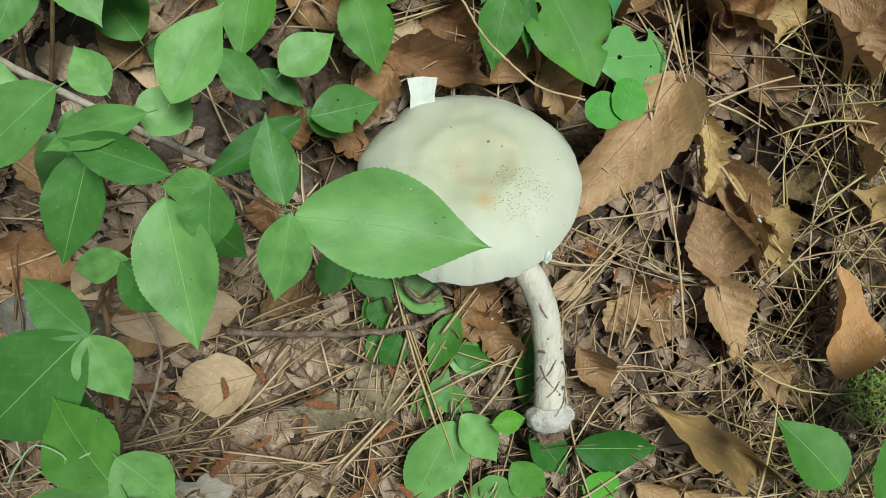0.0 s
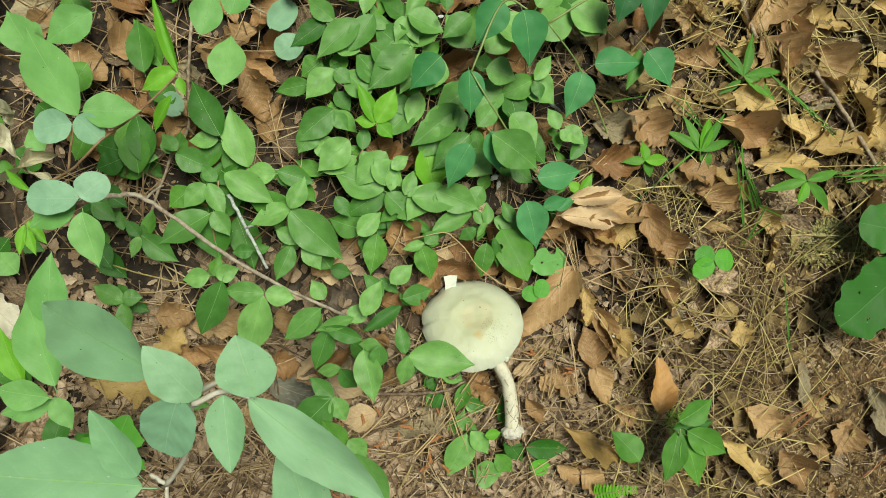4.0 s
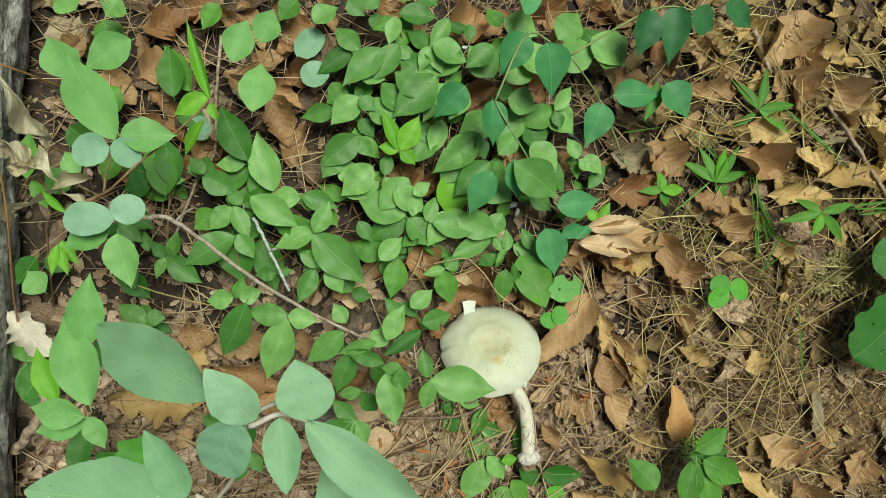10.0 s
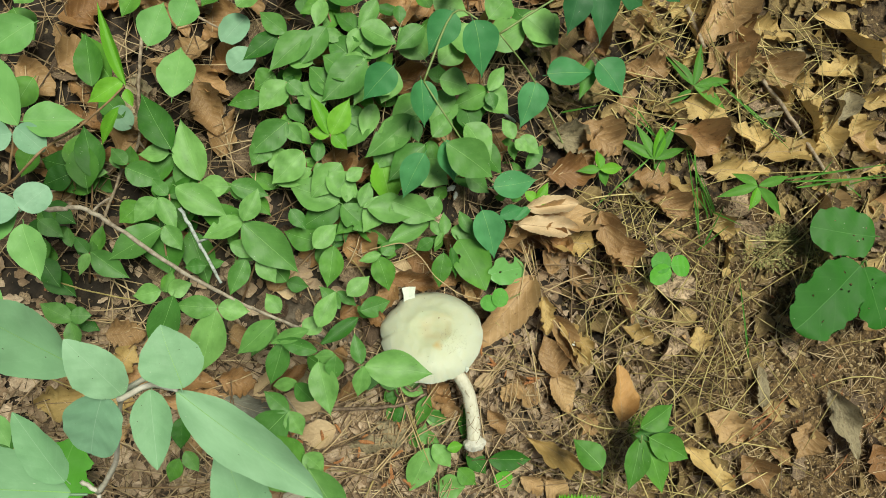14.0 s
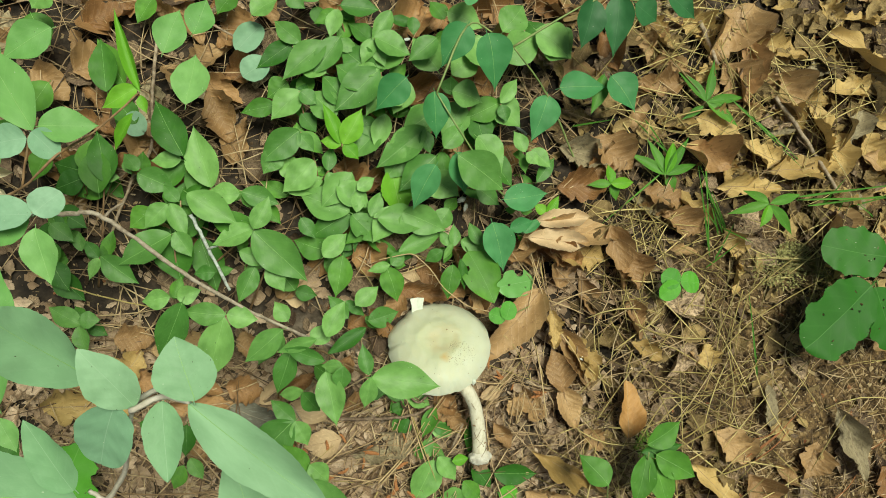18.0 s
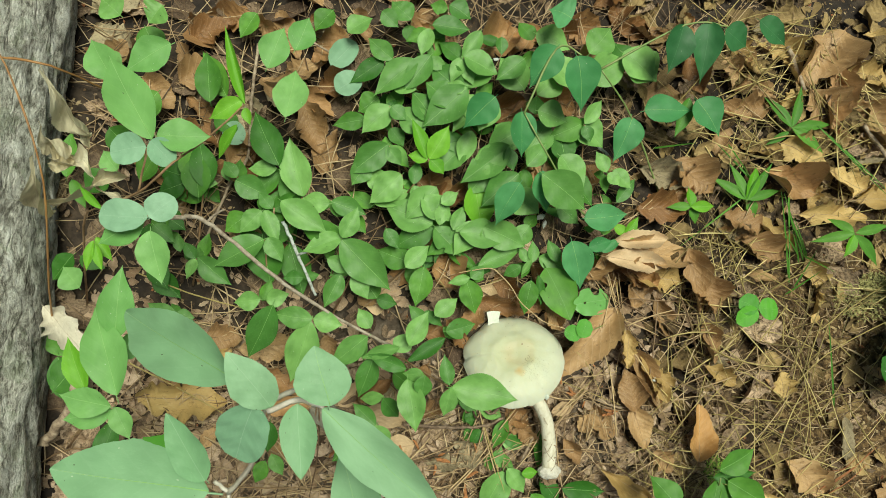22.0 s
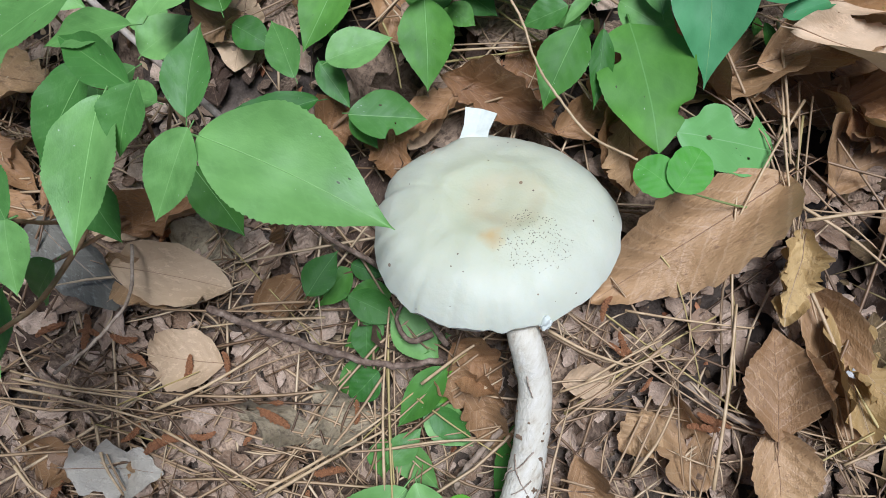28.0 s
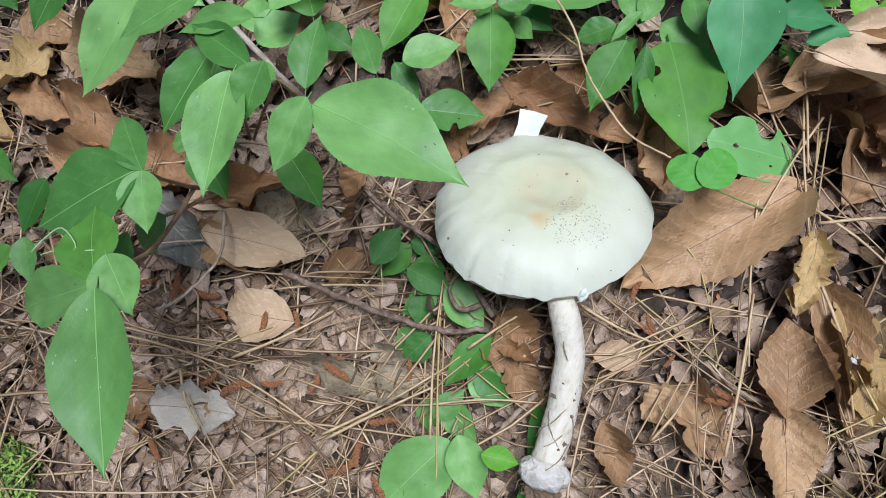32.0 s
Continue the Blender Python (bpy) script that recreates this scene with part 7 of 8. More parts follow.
dead_leaf("greyleaf", "weathered grey-brown leaf lying on soil", 0.3190, 0.0000, 0.01, 0.3280, -0.0410, 0.01, 0.0190, 0, 0.5)
dead_leaf("oak", "pale brown lobed oak leaf on the litter", 0.4646, 0.0908, 0.01, 0.4397, 0.0513, 0.01, 0.0285)
dead_leaf("tan", "dry tan oak-type leaf curled on the needles", 0.1777, 0.0266, 0.01, 0.1617, 0.0646, 0.01, 0.0193)
dead_leaf("ochre", "yellowish-brown lobed oak leaf lying flat", 0.2547, 0.0067, 0.008, 0.2458, 0.0346, 0.008, 0.0213)
dead_leaf("tan", "dry tan oak-type leaf curled on the needles", 0.3824, -0.0499, 0.007, 0.3726, -0.0913, 0.007, 0.0297)
dead_leaf("rust", "rusty brown curled leaf on the forest floor", 0.4572, -0.0665, 0.007, 0.4857, -0.1052, 0.007, 0.0372)
dead_leaf("tan", "dry tan oak-type leaf curled on the needles", 0.105, -0.1338, 0.014, 0.1294, -0.1479, 0.014, 0.0268)
dead_leaf("toothed", "brown toothed leaf curled on pine needles", 0.0675, 0.0600, 0.015, 0.0225, -0.0177, 0.013, 0.0400, 0)
dead_leaf("toothed", "brown toothed leaf curled on pine needles", 0.1054, -0.0347, 0.014, 0.0857, 0.0038, 0.016, 0.0267)
dead_leaf("toothed", "brown toothed leaf curled on pine needles", 0.101, -0.0314, 0.012, 0.1231, -0.0675, 0.012, 0.028)
dead_leaf("ochre", "yellowish-brown lobed oak leaf lying flat", 0.0793, 0.0408, 0.02, 0.0887, 0.0045, 0.02, 0.0191)
dead_leaf("toothed", "brown toothed leaf curled on pine needles", 0.0926, 0.0236, 0.012, 0.1316, -0.0274, 0.012, 0.0253)
dead_leaf("ochre", "yellowish-brown lobed oak leaf lying flat", 0.1147, 0.0066, 0.014, 0.139, -0.0038, 0.014, 0.0193)
dead_leaf("dun", "smooth pale greyish-tan dead leaf on pine needles", -0.1610, -0.0900, 0.018, -0.1090, -0.0755, 0.018, 0.0250)
dead_leaf("dun", "smooth pale greyish-tan oval dead leaf on pine needles", -0.0990, -0.1035, 0.012, -0.1325, -0.1150, 0.012, 0.0250)
dead_leaf("pale", "pale whitish rotting leaf on the litter", -0.1390, -0.1700, 0.012, -0.1010, -0.1530, 0.012, 0.0260)
dead_leaf("tan", "dry tan oak-type leaf curled on the needles", -0.2787, -0.0478, 0.014, -0.2223, -0.0327, 0.014, 0.029)
dead_leaf("ochre", "yellowish-brown lobed oak leaf lying flat", -0.3026, -0.0822, 0.014, -0.2856, -0.0488, 0.014, 0.0292)
dead_leaf("rust", "rusty brown curled leaf on the forest floor", -0.2685, -0.0653, 0.012, -0.211, -0.0758, 0.012, 0.0227)
dead_leaf("rust", "rusty brown curled leaf on the forest floor", -0.2555, -0.0962, 0.012, -0.1975, -0.0851, 0.012, 0.0211)
dead_leaf("slate", "dark grey lichen-flecked dead leaf below the sprig", -0.2020, -0.0870, 0.014, -0.1460, -0.1030, 0.014, 0.0265)
dead_leaf("rust", "rusty brown curled leaf on the forest floor", -0.1036, -0.0266, 0.028, -0.1034, -0.0517, 0.012, 0.0175, 30)
dead_leaf("rust", "rusty brown curled leaf on the forest floor", -0.1627, -0.0751, 0.018, -0.1327, -0.0482, 0.018, 0.0142)
dead_leaf("greyleaf", "weathered grey-brown leaf lying on soil", -0.088, -0.1178, 0.01, -0.0537, -0.1128, 0.01, 0.0153)
dead_leaf("rust", "crumpled brown leaf hard against the cap", -0.0040, 0.0610, 0.014, 0.0140, 0.0280, 0.014, 0.0180)
dead_leaf("dun", "broad tan dead leaf lying under the shrub leaves", -0.0560, 0.0600, 0.008, -0.0630, 0.0320, 0.008, 0.0202)
dead_leaf("dun", "tan dead leaf curled against the cap", -0.0680, 0.0380, 0.012, -0.0720, 0.0070, 0.012, 0.0139)
dead_leaf("dun", "large pale tan leaf among the stems", -0.1690, 0.0410, 0.006, -0.1600, 0.0080, 0.006, 0.0270)
dead_leaf("tan", "dry tan oak-type leaf curled on the needles", 0.0710, 0.1050, 0.012, 0.1030, 0.0900, 0.012, 0.0270)
dead_leaf("dun", "pale brown leaf below the serrated sprig", -0.1780, -0.0820, 0.012, -0.1500, -0.0540, 0.012, 0.0191)
dead_leaf("toothdun", "pale tan toothed leaf curled over the brown leaves", 0.0440, 0.1050, 0.034, 0.1040, 0.1100, 0.034, 0.0256)
dead_leaf("toothdun", "pale tan toothed leaf curled over the brown leaves", 0.0480, 0.1210, 0.030, 0.1040, 0.1370, 0.030, 0.0211)
dead_leaf("dun", "small smooth brown dead leaf beside the stem", 0.0240, -0.0510, 0.010, 0.0435, -0.0405, 0.010, 0.0135)
dead_leaf("tan", "dry tan oak-type leaf curled on the needles", 0.0634, -0.045, 0.01, 0.0543, -0.0642, 0.01, 0.0164)
dead_leaf("tan", "dry tan oak-type leaf curled on the needles", 0.0395, -0.0727, 0.012, 0.0608, -0.0929, 0.012, 0.0145)
dead_leaf("rust", "rusty brown curled leaf on the forest floor", -0.0208, -0.0557, 0.01, 0.0045, -0.0647, 0.01, 0.0204)
dead_leaf("greyleaf", "weathered grey-brown leaf lying on soil", -0.0571, -0.1177, 0.009, -0.0351, -0.0932, 0.009, 0.0153)
dead_leaf("toothed", "brown toothed leaf curled on pine needles", 0.0408, 0.0953, 0.018, 0.08, 0.1307, 0.018, 0.0293)
dead_leaf("rust", "rusty brown curled leaf on the forest floor", 0.0654, 0.0978, 0.014, 0.0982, 0.0941, 0.014, 0.0238)
dead_leaf("tan", "dry tan oak-type leaf curled on the needles", -0.0065, -0.0709, 0.009, 0.0186, -0.0851, 0.009, 0.0152)
dead_leaf("rust", "rusty brown curled leaf on the forest floor", -0.0617, 0.0376, 0.016, -0.0804, 0.0055, 0.016, 0.0179)
dead_leaf("rust", "rusty brown curled leaf on the forest floor", -0.0739, 0.0401, 0.016, -0.0179, 0.0378, 0.016, 0.0175)
dead_leaf("rust", "rusty brown curled leaf on the forest floor", -0.0201, 0.0383, 0.014, 0.0023, 0.061, 0.014, 0.0167)
dead_leaf("tan", "dry tan oak-type leaf curled on the needles", 0, 0.0565, 0.022, 0.019, 0.0268, 0.016, 0.0176, 25)
dead_leaf("rust", "rusty brown curled leaf on the forest floor", -0.0934, 0.0165, 0.012, -0.0657, -0.0085, 0.012, 0.0175)
dead_leaf("ochre", "yellowish-brown lobed oak leaf lying flat", 0.0811, 0.0377, 0.022, 0.0866, 0.0068, 0.022, 0.0176)
dead_leaf("ochre", "yellowish-brown lobed oak leaf lying flat", 0.1011, 0.0212, 0.014, 0.1359, -0.02, 0.014, 0.0245)
dead_leaf("orange", "orange-brown pointed leaf on dark litter", 0.1735, -0.0700, 0.016, 0.1675, -0.0160, 0.016, 0.0280, 0)
dead_leaf("ochre", "yellowish-brown lobed oak leaf lying flat", 0.0798, -0.0926, 0.018, 0.1621, -0.1242, 0.014, 0.0147, 20)
dead_leaf("tan", "dry tan oak-type leaf curled on the needles", 0.0792, -0.1324, 0.014, 0.1032, -0.1409, 0.014, 0.0188)
dead_leaf("tan", "dry tan oak-type leaf curled on the needles", 0.1518, 0.1104, 0.014, 0.168, 0.0752, 0.014, 0.0288)
dead_leaf("rust", "rusty brown curled leaf on the forest floor", 0.0812, 0.0991, 0.014, 0.1073, 0.0867, 0.014, 0.0187)
dead_leaf("ochre", "yellowish-brown lobed oak leaf lying flat", 0.1683, 0.022, 0.012, 0.2014, 0.0104, 0.012, 0.0193)
dead_leaf("tan", "dry tan oak-type leaf curled on the needles", -0.2025, -0.0186, 0.014, -0.1924, -0.0426, 0.014, 0.0183)
dead_leaf("tan", "dry tan oak-type leaf curled on the needles", -0.1647, -0.0885, 0.014, -0.1328, -0.0942, 0.014, 0.0185)
dead_leaf("rust", "rusty brown curled leaf on the forest floor", -0.2091, -0.0711, 0.014, -0.1749, -0.0714, 0.014, 0.026)
dead_leaf("oak", "pale brown lobed oak leaf on the litter", 0.1314, -0.0689, 0.01, 0.1527, -0.0832, 0.01, 0.023)
dead_leaf("tan", "dry tan oak-type leaf curled on the needles", -0.0232, -0.0686, 0.01, 0.0092, -0.0693, 0.01, 0.0156)
dead_leaf("greyleaf", "weathered grey-brown leaf lying on soil", -0.063, -0.095, 0.009, -0.0382, -0.1048, 0.009, 0.0177)
dead_leaf("rust", "rusty brown curled leaf on the forest floor", -0.1098, -0.0038, 0.01, -0.0923, 0.0096, 0.01, 0.0194)
dead_leaf("tan", "dry tan oak-type leaf curled on the needles", -0.1645, 0.0315, 0.012, -0.1777, 0.0144, 0.012, 0.0179)

# ---- twigs ----
def twig(label, points, r0, r1, material=M_TWIG, seed=1, side=()):
    top = tagged(new("twig"), label, "twig", "twigs")
    top.location = points[0]
    o = Vector(points[0])
    part("branch", tube_mesh("branch", [Vector(p) - o for p in points], r0 * 0.8, r1 * 0.8, material, 9, 9, r0 * 0.25, seed, 0.22), top)
    for i, s in enumerate(side):
        part("side_twig", tube_mesh("side_twig", [Vector(p) - o for p in s], r1 * 0.8, r1 * 0.4, material, 6, 4, r1 * 0.2, seed + i, 0.3), top)
    return top

twig("long grey-brown dead twig leaning through the shrub leaves", [(-0.3566, 0.0492, 0.125), (-0.3303, 0.0526, 0.125), (-0.3069, 0.0546, 0.119), (-0.2488, 0.0234, 0.09), (-0.1905, -0.0013, 0.065), (-0.1343, -0.0176, 0.045), (-0.112, -0.0220, 0.032)], 0.0023, 0.0013, M_GREYTWIG, 3, [[(-0.3069, 0.0546, 0.119), (-0.3, 0.0632, 0.12), (-0.2947, 0.0674, 0.12)]])
twig("short twig crusted with pale lichen", [(-0.2585, 0.0744, 0.05), (-0.2398, 0.0471, 0.045), (-0.2174, 0.0149, 0.035)], 0.0019, 0.0015, M_LICHEN, 4, [[(-0.2398, 0.0471, 0.045), (-0.2361, 0.0492, 0.05), (-0.2316, 0.0508, 0.05)]])
twig("knobbly brown twig lying on pine needles", [(-0.1145, -0.0868, 0.017), (-0.0868, -0.0838, 0.018), (-0.0587, -0.0794, 0.018), (-0.0372, -0.0735, 0.017), (-0.0207, -0.0632, 0.014)], 0.0018, 0.0014, M_DARKTWIG, 5)
twig("thin brown twig bent under the mushroom", [(-0.103, -0.0351, 0.019), (-0.0816, -0.0401, 0.019), (-0.0537, -0.0423, 0.018), (-0.0345, -0.0506, 0.018), (-0.0217, -0.0573, 0.014)], 0.0011, 0.0014, M_DARKTWIG, 6, [[(-0.0286, -0.0559, 0.018), (-0.0351, -0.0619, 0.019), (-0.0435, -0.0572, 0.019), (-0.0443, -0.0459, 0.018)]])
twig("grey weathered stick on the leaf litter", [(0.2937, 0.298, 0.014), (0.3335, 0.2584, 0.014), (0.3756, 0.2119, 0.012)], 0.0026, 0.0022, M_TWIG, 7)
twig("short grey stick between fallen leaves", [(0.2013, 0.362, 0.012), (0.2264, 0.3204, 0.012)], 0.0028, 0.0024, M_TWIG, 8)
twig("thin dark stem standing among the shrubs", [(-0.3248, 0.2424, 0.01), (-0.3157, 0.1768, 0.02), (-0.3072, 0.1303, 0.025), (-0.3191, 0.0987, 0.02), (-0.3323, 0.0422, 0.008)], 0.0018, 0.0014, M_TWIG, 9, [[(-0.3072, 0.1303, 0.025), (-0.3017, 0.1246, 0.02)]])
twig("thin pale twig lying in the thicket", [(-0.2853, 0.2569, 0.02), (-0.2455, 0.243, 0.02)], 0.0014, 0.001, M_TWIG, 10)
twig("twig crusted with pale lichen", [(-0.0121, 0.2171, 0.02), (0.0107, 0.217, 0.02), (0.0332, 0.2078, 0.015)], 0.002, 0.0016, M_LICHEN, 11)
twig("grey lichened stick lying by the brown leaves", [(0.0671, -0.029, 0.01), (0.0825, -0.0339, 0.01), (0.1014, -0.031, 0.01), (0.1097, -0.0267, 0.009)], 0.0018, 0.0012, M_TWIG, 12)
twig("dark bent stick beside the stem", [(0.0045, -0.1056, 0.008), (0.0071, -0.09, 0.01), (0.0125, -0.0744, 0.01), (0.0132, -0.0627, 0.008)], 0.0018, 0.001, M_TWIG, 13)
twig("thin brown stalk rising by the lower leaves", [(-0.149, -0.0768, 0.03), (-0.1348, -0.0933, 0.04), (-0.1337, -0.1125, 0.05), (-0.1355, -0.1244, 0.06)], 0.0008, 0.0007, M_TWIG, 14)
twig("thick brown stick half hidden by leaves", [(-0.4226, -0.159, 0.03), (-0.3998, -0.1199, 0.05), (-0.4014, -0.0955, 0.05)], 0.005, 0.004, M_TWIG, 15)
twig("thin pale tendril curling past the cap to the clover", [(-0.0930, 0.0610, 0.045), (-0.0800, 0.0660, 0.050), (-0.0660, 0.0700, 0.055), (-0.0570, 0.0660, 0.056), (-0.0460, 0.0580, 0.056), (-0.0340, 0.0460, 0.054), (-0.0200, 0.0380, 0.050), (-0.0060, 0.0320, 0.048), (0.0120, 0.0300, 0.051)], 0.0006, 0.0005, M_PALENEEDLE, 18)
twig("pale dry stalk lying low", [(-0.3798, 0.0028, 0.02), (-0.3281, -0.0063, 0.02), (-0.2759, -0.0102, 0.02)], 0.0008, 0.0006, M_STRAW, 16)
twig("pale dry stalk lying low", [(-0.3707, -0.0779, 0.02), (-0.3282, -0.0902, 0.02), (-0.2772, -0.1069, 0.02)], 0.0008, 0.0006, M_STRAW, 17)


def needle(points, r=0.00065, material=M_NEEDLE, label="long brown pine needle on the litter"):
    me = tube_mesh("pine_needle", points, r, r * 0.6, material, 5, 4, 0.0, 2)
    return tagged(new("pine_needle", me), label, "pine needle", "long pine needles")


needle([(0.0586, 0.0885, 0.0091), (0.0626, 0.0463, 0.0102), (0.0652, 0.0093, 0.0093), (0.0808, -0.0286, 0.0089), (0.0895, -0.0733, 0.0103)], 0.00066, M_NEEDLE)
needle([(0.0643, 0.0931, 0.0157), (0.0748, 0.0614, 0.0135), (0.0882, 0.0184, 0.0147), (0.1115, -0.0099, 0.0137), (0.145, -0.0432, 0.0133)], 0.00045, M_NEEDLE)
needle([(0.0436, 0.0843, 0.0122), (0.0795, 0.06, 0.0118), (0.108, 0.0494, 0.0117), (0.1445, 0.0329, 0.0117)], 0.00047, M_NEEDLE)
needle([(0.0648, 0.0864, 0.0117), (0.0714, 0.0637, 0.0121), (0.0777, 0.0435, 0.0126)], 0.00065, M_STRAW, "long pale dry grass stalk on the litter")
needle([(0.0517, 0.0921, 0.01), (0.0723, 0.0643, 0.0103), (0.0891, 0.038, 0.0096)], 0.00047, M_NEEDLE)
needle([(0.175, 0.0766, 0.0107), (0.1189, 0.0634, 0.0141), (0.0773, 0.0499, 0.0138)], 0.00056, M_NEEDLE)
needle([(0.1882, -0.0031, 0.0127), (0.156, -0.0111, 0.0114), (0.1238, -0.0244, 0.0126), (0.0839, -0.0319, 0.0125)], 0.00055, M_NEEDLE)
needle([(0.0254, -0.0188, 0.0123), (0.0544, -0.0246, 0.0116), (0.0906, -0.031, 0.0105)], 0.0005, M_STRAW, "long pale dry grass stalk on the litter")
needle([(0.0661, -0.0786, 0.0129), (0.0391, -0.0835, 0.0129), (0.0761, -0.0769, 0.0152), (0.1099, -0.0836, 0.0138)], 0.00056, M_NEEDLE)
needle([(0.0773, -0.0903, 0.0117), (0.104, -0.085, 0.0143), (0.1321, -0.0814, 0.0111)], 0.00053, M_NEEDLE)
needle([(0.118, -0.0529, 0.0109), (0.1297, -0.0792, 0.0095), (0.1315, -0.1039, 0.0098)], 0.00061, M_NEEDLE)
needle([(-0.0135, -0.056, 0.0115), (-0.0274, -0.0834, 0.0129), (-0.04, -0.1137, 0.0096), (-0.0611, -0.139, 0.0095)], 0.00048, M_STRAW, "long pale dry grass stalk on the litter")
needle([(-0.0073, -0.0509, 0.0148), (-0.0263, -0.0907, 0.0133), (-0.0352, -0.1297, 0.0137)], 0.00047, M_NEEDLE)
needle([(0.0522, -0.025, 0.0104), (0.0322, -0.0595, 0.013), (0.0292, -0.0677, 0.0138)], 0.00067, M_NEEDLE)
needle([(0.0521, -0.0222, 0.016), (0.041, -0.0452, 0.0122), (0.0294, -0.0599, 0.0133)], 0.00067, M_NEEDLE)
needle([(-0.0465, -0.0607, 0.0141), (-0.0252, -0.1001, 0.0162), (0.0007, -0.1459, 0.0149)], 0.00063, M_STRAW, "long pale dry grass stalk on the litter")
needle([(-0.0505, -0.0491, 0.0098), (-0.0321, -0.0844, 0.0108), (-0.0095, -0.1255, 0.0096)], 0.00052, M_NEEDLE)
needle([(-0.0852, -0.1251, 0.0151), (-0.0522, -0.1178, 0.0138), (-0.0243, -0.1031, 0.0139), (0.0036, -0.084, 0.0144)], 0.00062, M_NEEDLE)
needle([(-0.0541, -0.105, 0.0107), (-0.0261, -0.0888, 0.0099), (-0.0072, -0.0651, 0.0135)], 0.00053, M_NEEDLE)
needle([(-0.0785, 0.0464, 0.0087), (-0.058, 0.0596, 0.0087), (-0.0395, 0.0711, 0.0091)], 0.0006, M_STRAW, "long pale dry grass stalk on the litter")
needle([(-0.0205, 0.0531, 0.0082), (-0.0063, 0.0445, 0.01), (0.0107, 0.0416, 0.009), (0.0249, 0.0407, 0.012)], 0.00045, M_NEEDLE)
needle([(0.0433, 0.034, 0.0138), (0.0506, 0.0119, 0.0123), (0.0618, -0.018, 0.0147)], 0.00054, M_NEEDLE)
needle([(-0.1052, -0.1214, 0.0103), (-0.0851, -0.0969, 0.0088), (-0.0593, -0.073, 0.0104)], 0.00048, M_NEEDLE)
needle([(-0.1296, -0.137, 0.0165), (-0.1063, -0.1106, 0.0152)], 0.00043, M_STRAW, "long pale dry grass stalk on the litter")
needle([(-0.1219, -0.1504, 0.0098), (-0.0916, -0.1473, 0.0096), (-0.0678, -0.1434, 0.0097)], 0.00065, M_NEEDLE)
needle([(-0.0802, -0.0663, 0.0082), (-0.1022, -0.079, 0.0117), (-0.1147, -0.0908, 0.0103)], 0.00068, M_NEEDLE)
needle([(0.0563, -0.0401, 0.0134), (0.0563, -0.0614, 0.0124), (0.0555, -0.0827, 0.013)], 0.00061, M_NEEDLE)
needle([(-0.109, 0.0541, 0.0108), (-0.0978, 0.0442, 0.0113), (-0.0857, 0.0289, 0.014)], 0.00065, M_STRAW, "long pale dry grass stalk on the litter")
needle([(-0.2117, -0.0274, 0.0148), (-0.1975, -0.0351, 0.0161), (-0.1844, -0.0432, 0.0167)], 0.00059, M_NEEDLE)
needle([(0.0571, -0.0557, 0.0148), (0.0737, -0.0639, 0.0153), (0.0965, -0.0714, 0.0154)], 0.00049, M_NEEDLE)
needle([(-0.2235, -0.1731, 0.0173), (-0.1788, -0.152, 0.0138), (-0.138, -0.1351, 0.0173), (-0.0979, -0.1238, 0.0173), (-0.0769, -0.1189, 0.0161)], 0.00043, M_NEEDLE)
needle([(-0.1831, -0.1605, 0.0138), (-0.1376, -0.1407, 0.0172), (-0.0992, -0.1275, 0.016)], 0.00044, M_NEEDLE)
needle([(-0.0835, -0.1212, 0.0107), (-0.0424, -0.109, 0.0104), (-0.0199, -0.0974, 0.0112), (0.0125, -0.0744, 0.0119)], 0.00048, M_NEEDLE)
needle([(-0.1385, -0.1499, 0.0107), (-0.1022, -0.1437, 0.0071), (-0.0645, -0.1418, 0.0105)], 0.00045, M_STRAW, "long pale dry grass stalk on the litter")
needle([(-0.0388, -0.0786, 0.0158), (-0.0447, -0.113, 0.0162), (-0.061, -0.145, 0.0149)], 0.00065, M_NEEDLE)
needle([(-0.0385, -0.0547, 0.0111), (-0.0521, -0.0828, 0.0097), (-0.0584, -0.1068, 0.012)], 0.00062, M_NEEDLE)
needle([(-0.0477, -0.0718, 0.0124), (-0.029, -0.1069, 0.0104), (-0.0108, -0.1405, 0.0104)], 0.00057, M_NEEDLE)
needle([(-0.0418, -0.0715, 0.0139), (-0.0233, -0.1035, 0.0129), (-0.0034, -0.136, 0.011)], 0.00051, M_STRAW, "long pale dry grass stalk on the litter")
needle([(-0.0028, 0.1215, 0.0145), (0.02, 0.0874, 0.0124), (0.0538, 0.0707, 0.0157), (0.0813, 0.0395, 0.0157)], 0.00044, M_NEEDLE)
needle([(0.0581, 0.0981, 0.0123), (0.0721, 0.0607, 0.014), (0.0886, 0.0052, 0.012)], 0.00048, M_NEEDLE)
needle([(0.0239, 0.1008, 0.0143), (0.0611, 0.0646, 0.0108), (0.0928, 0.0244, 0.0109), (0.1432, -0.0452, 0.0129)], 0.00065, M_NEEDLE)
needle([(0.0289, 0.0145, 0.0123), (0.0471, 0.0041, 0.014), (0.0705, -0.0272, 0.0137)], 0.00044, M_STRAW, "long pale dry grass stalk on the litter")
needle([(0.0073, -0.0238, 0.014), (0.0406, -0.0305, 0.0144), (0.0868, -0.0366, 0.0165)], 0.00053, M_NEEDLE)
needle([(0.031, -0.0218, 0.0133), (0.064, -0.031, 0.0161), (0.0946, -0.0349, 0.0133)], 0.00046, M_NEEDLE)
needle([(0.0022, -0.0349, 0.0118), (0.0357, -0.036, 0.0126), (0.0621, -0.021, 0.0141)], 0.0006, M_NEEDLE)
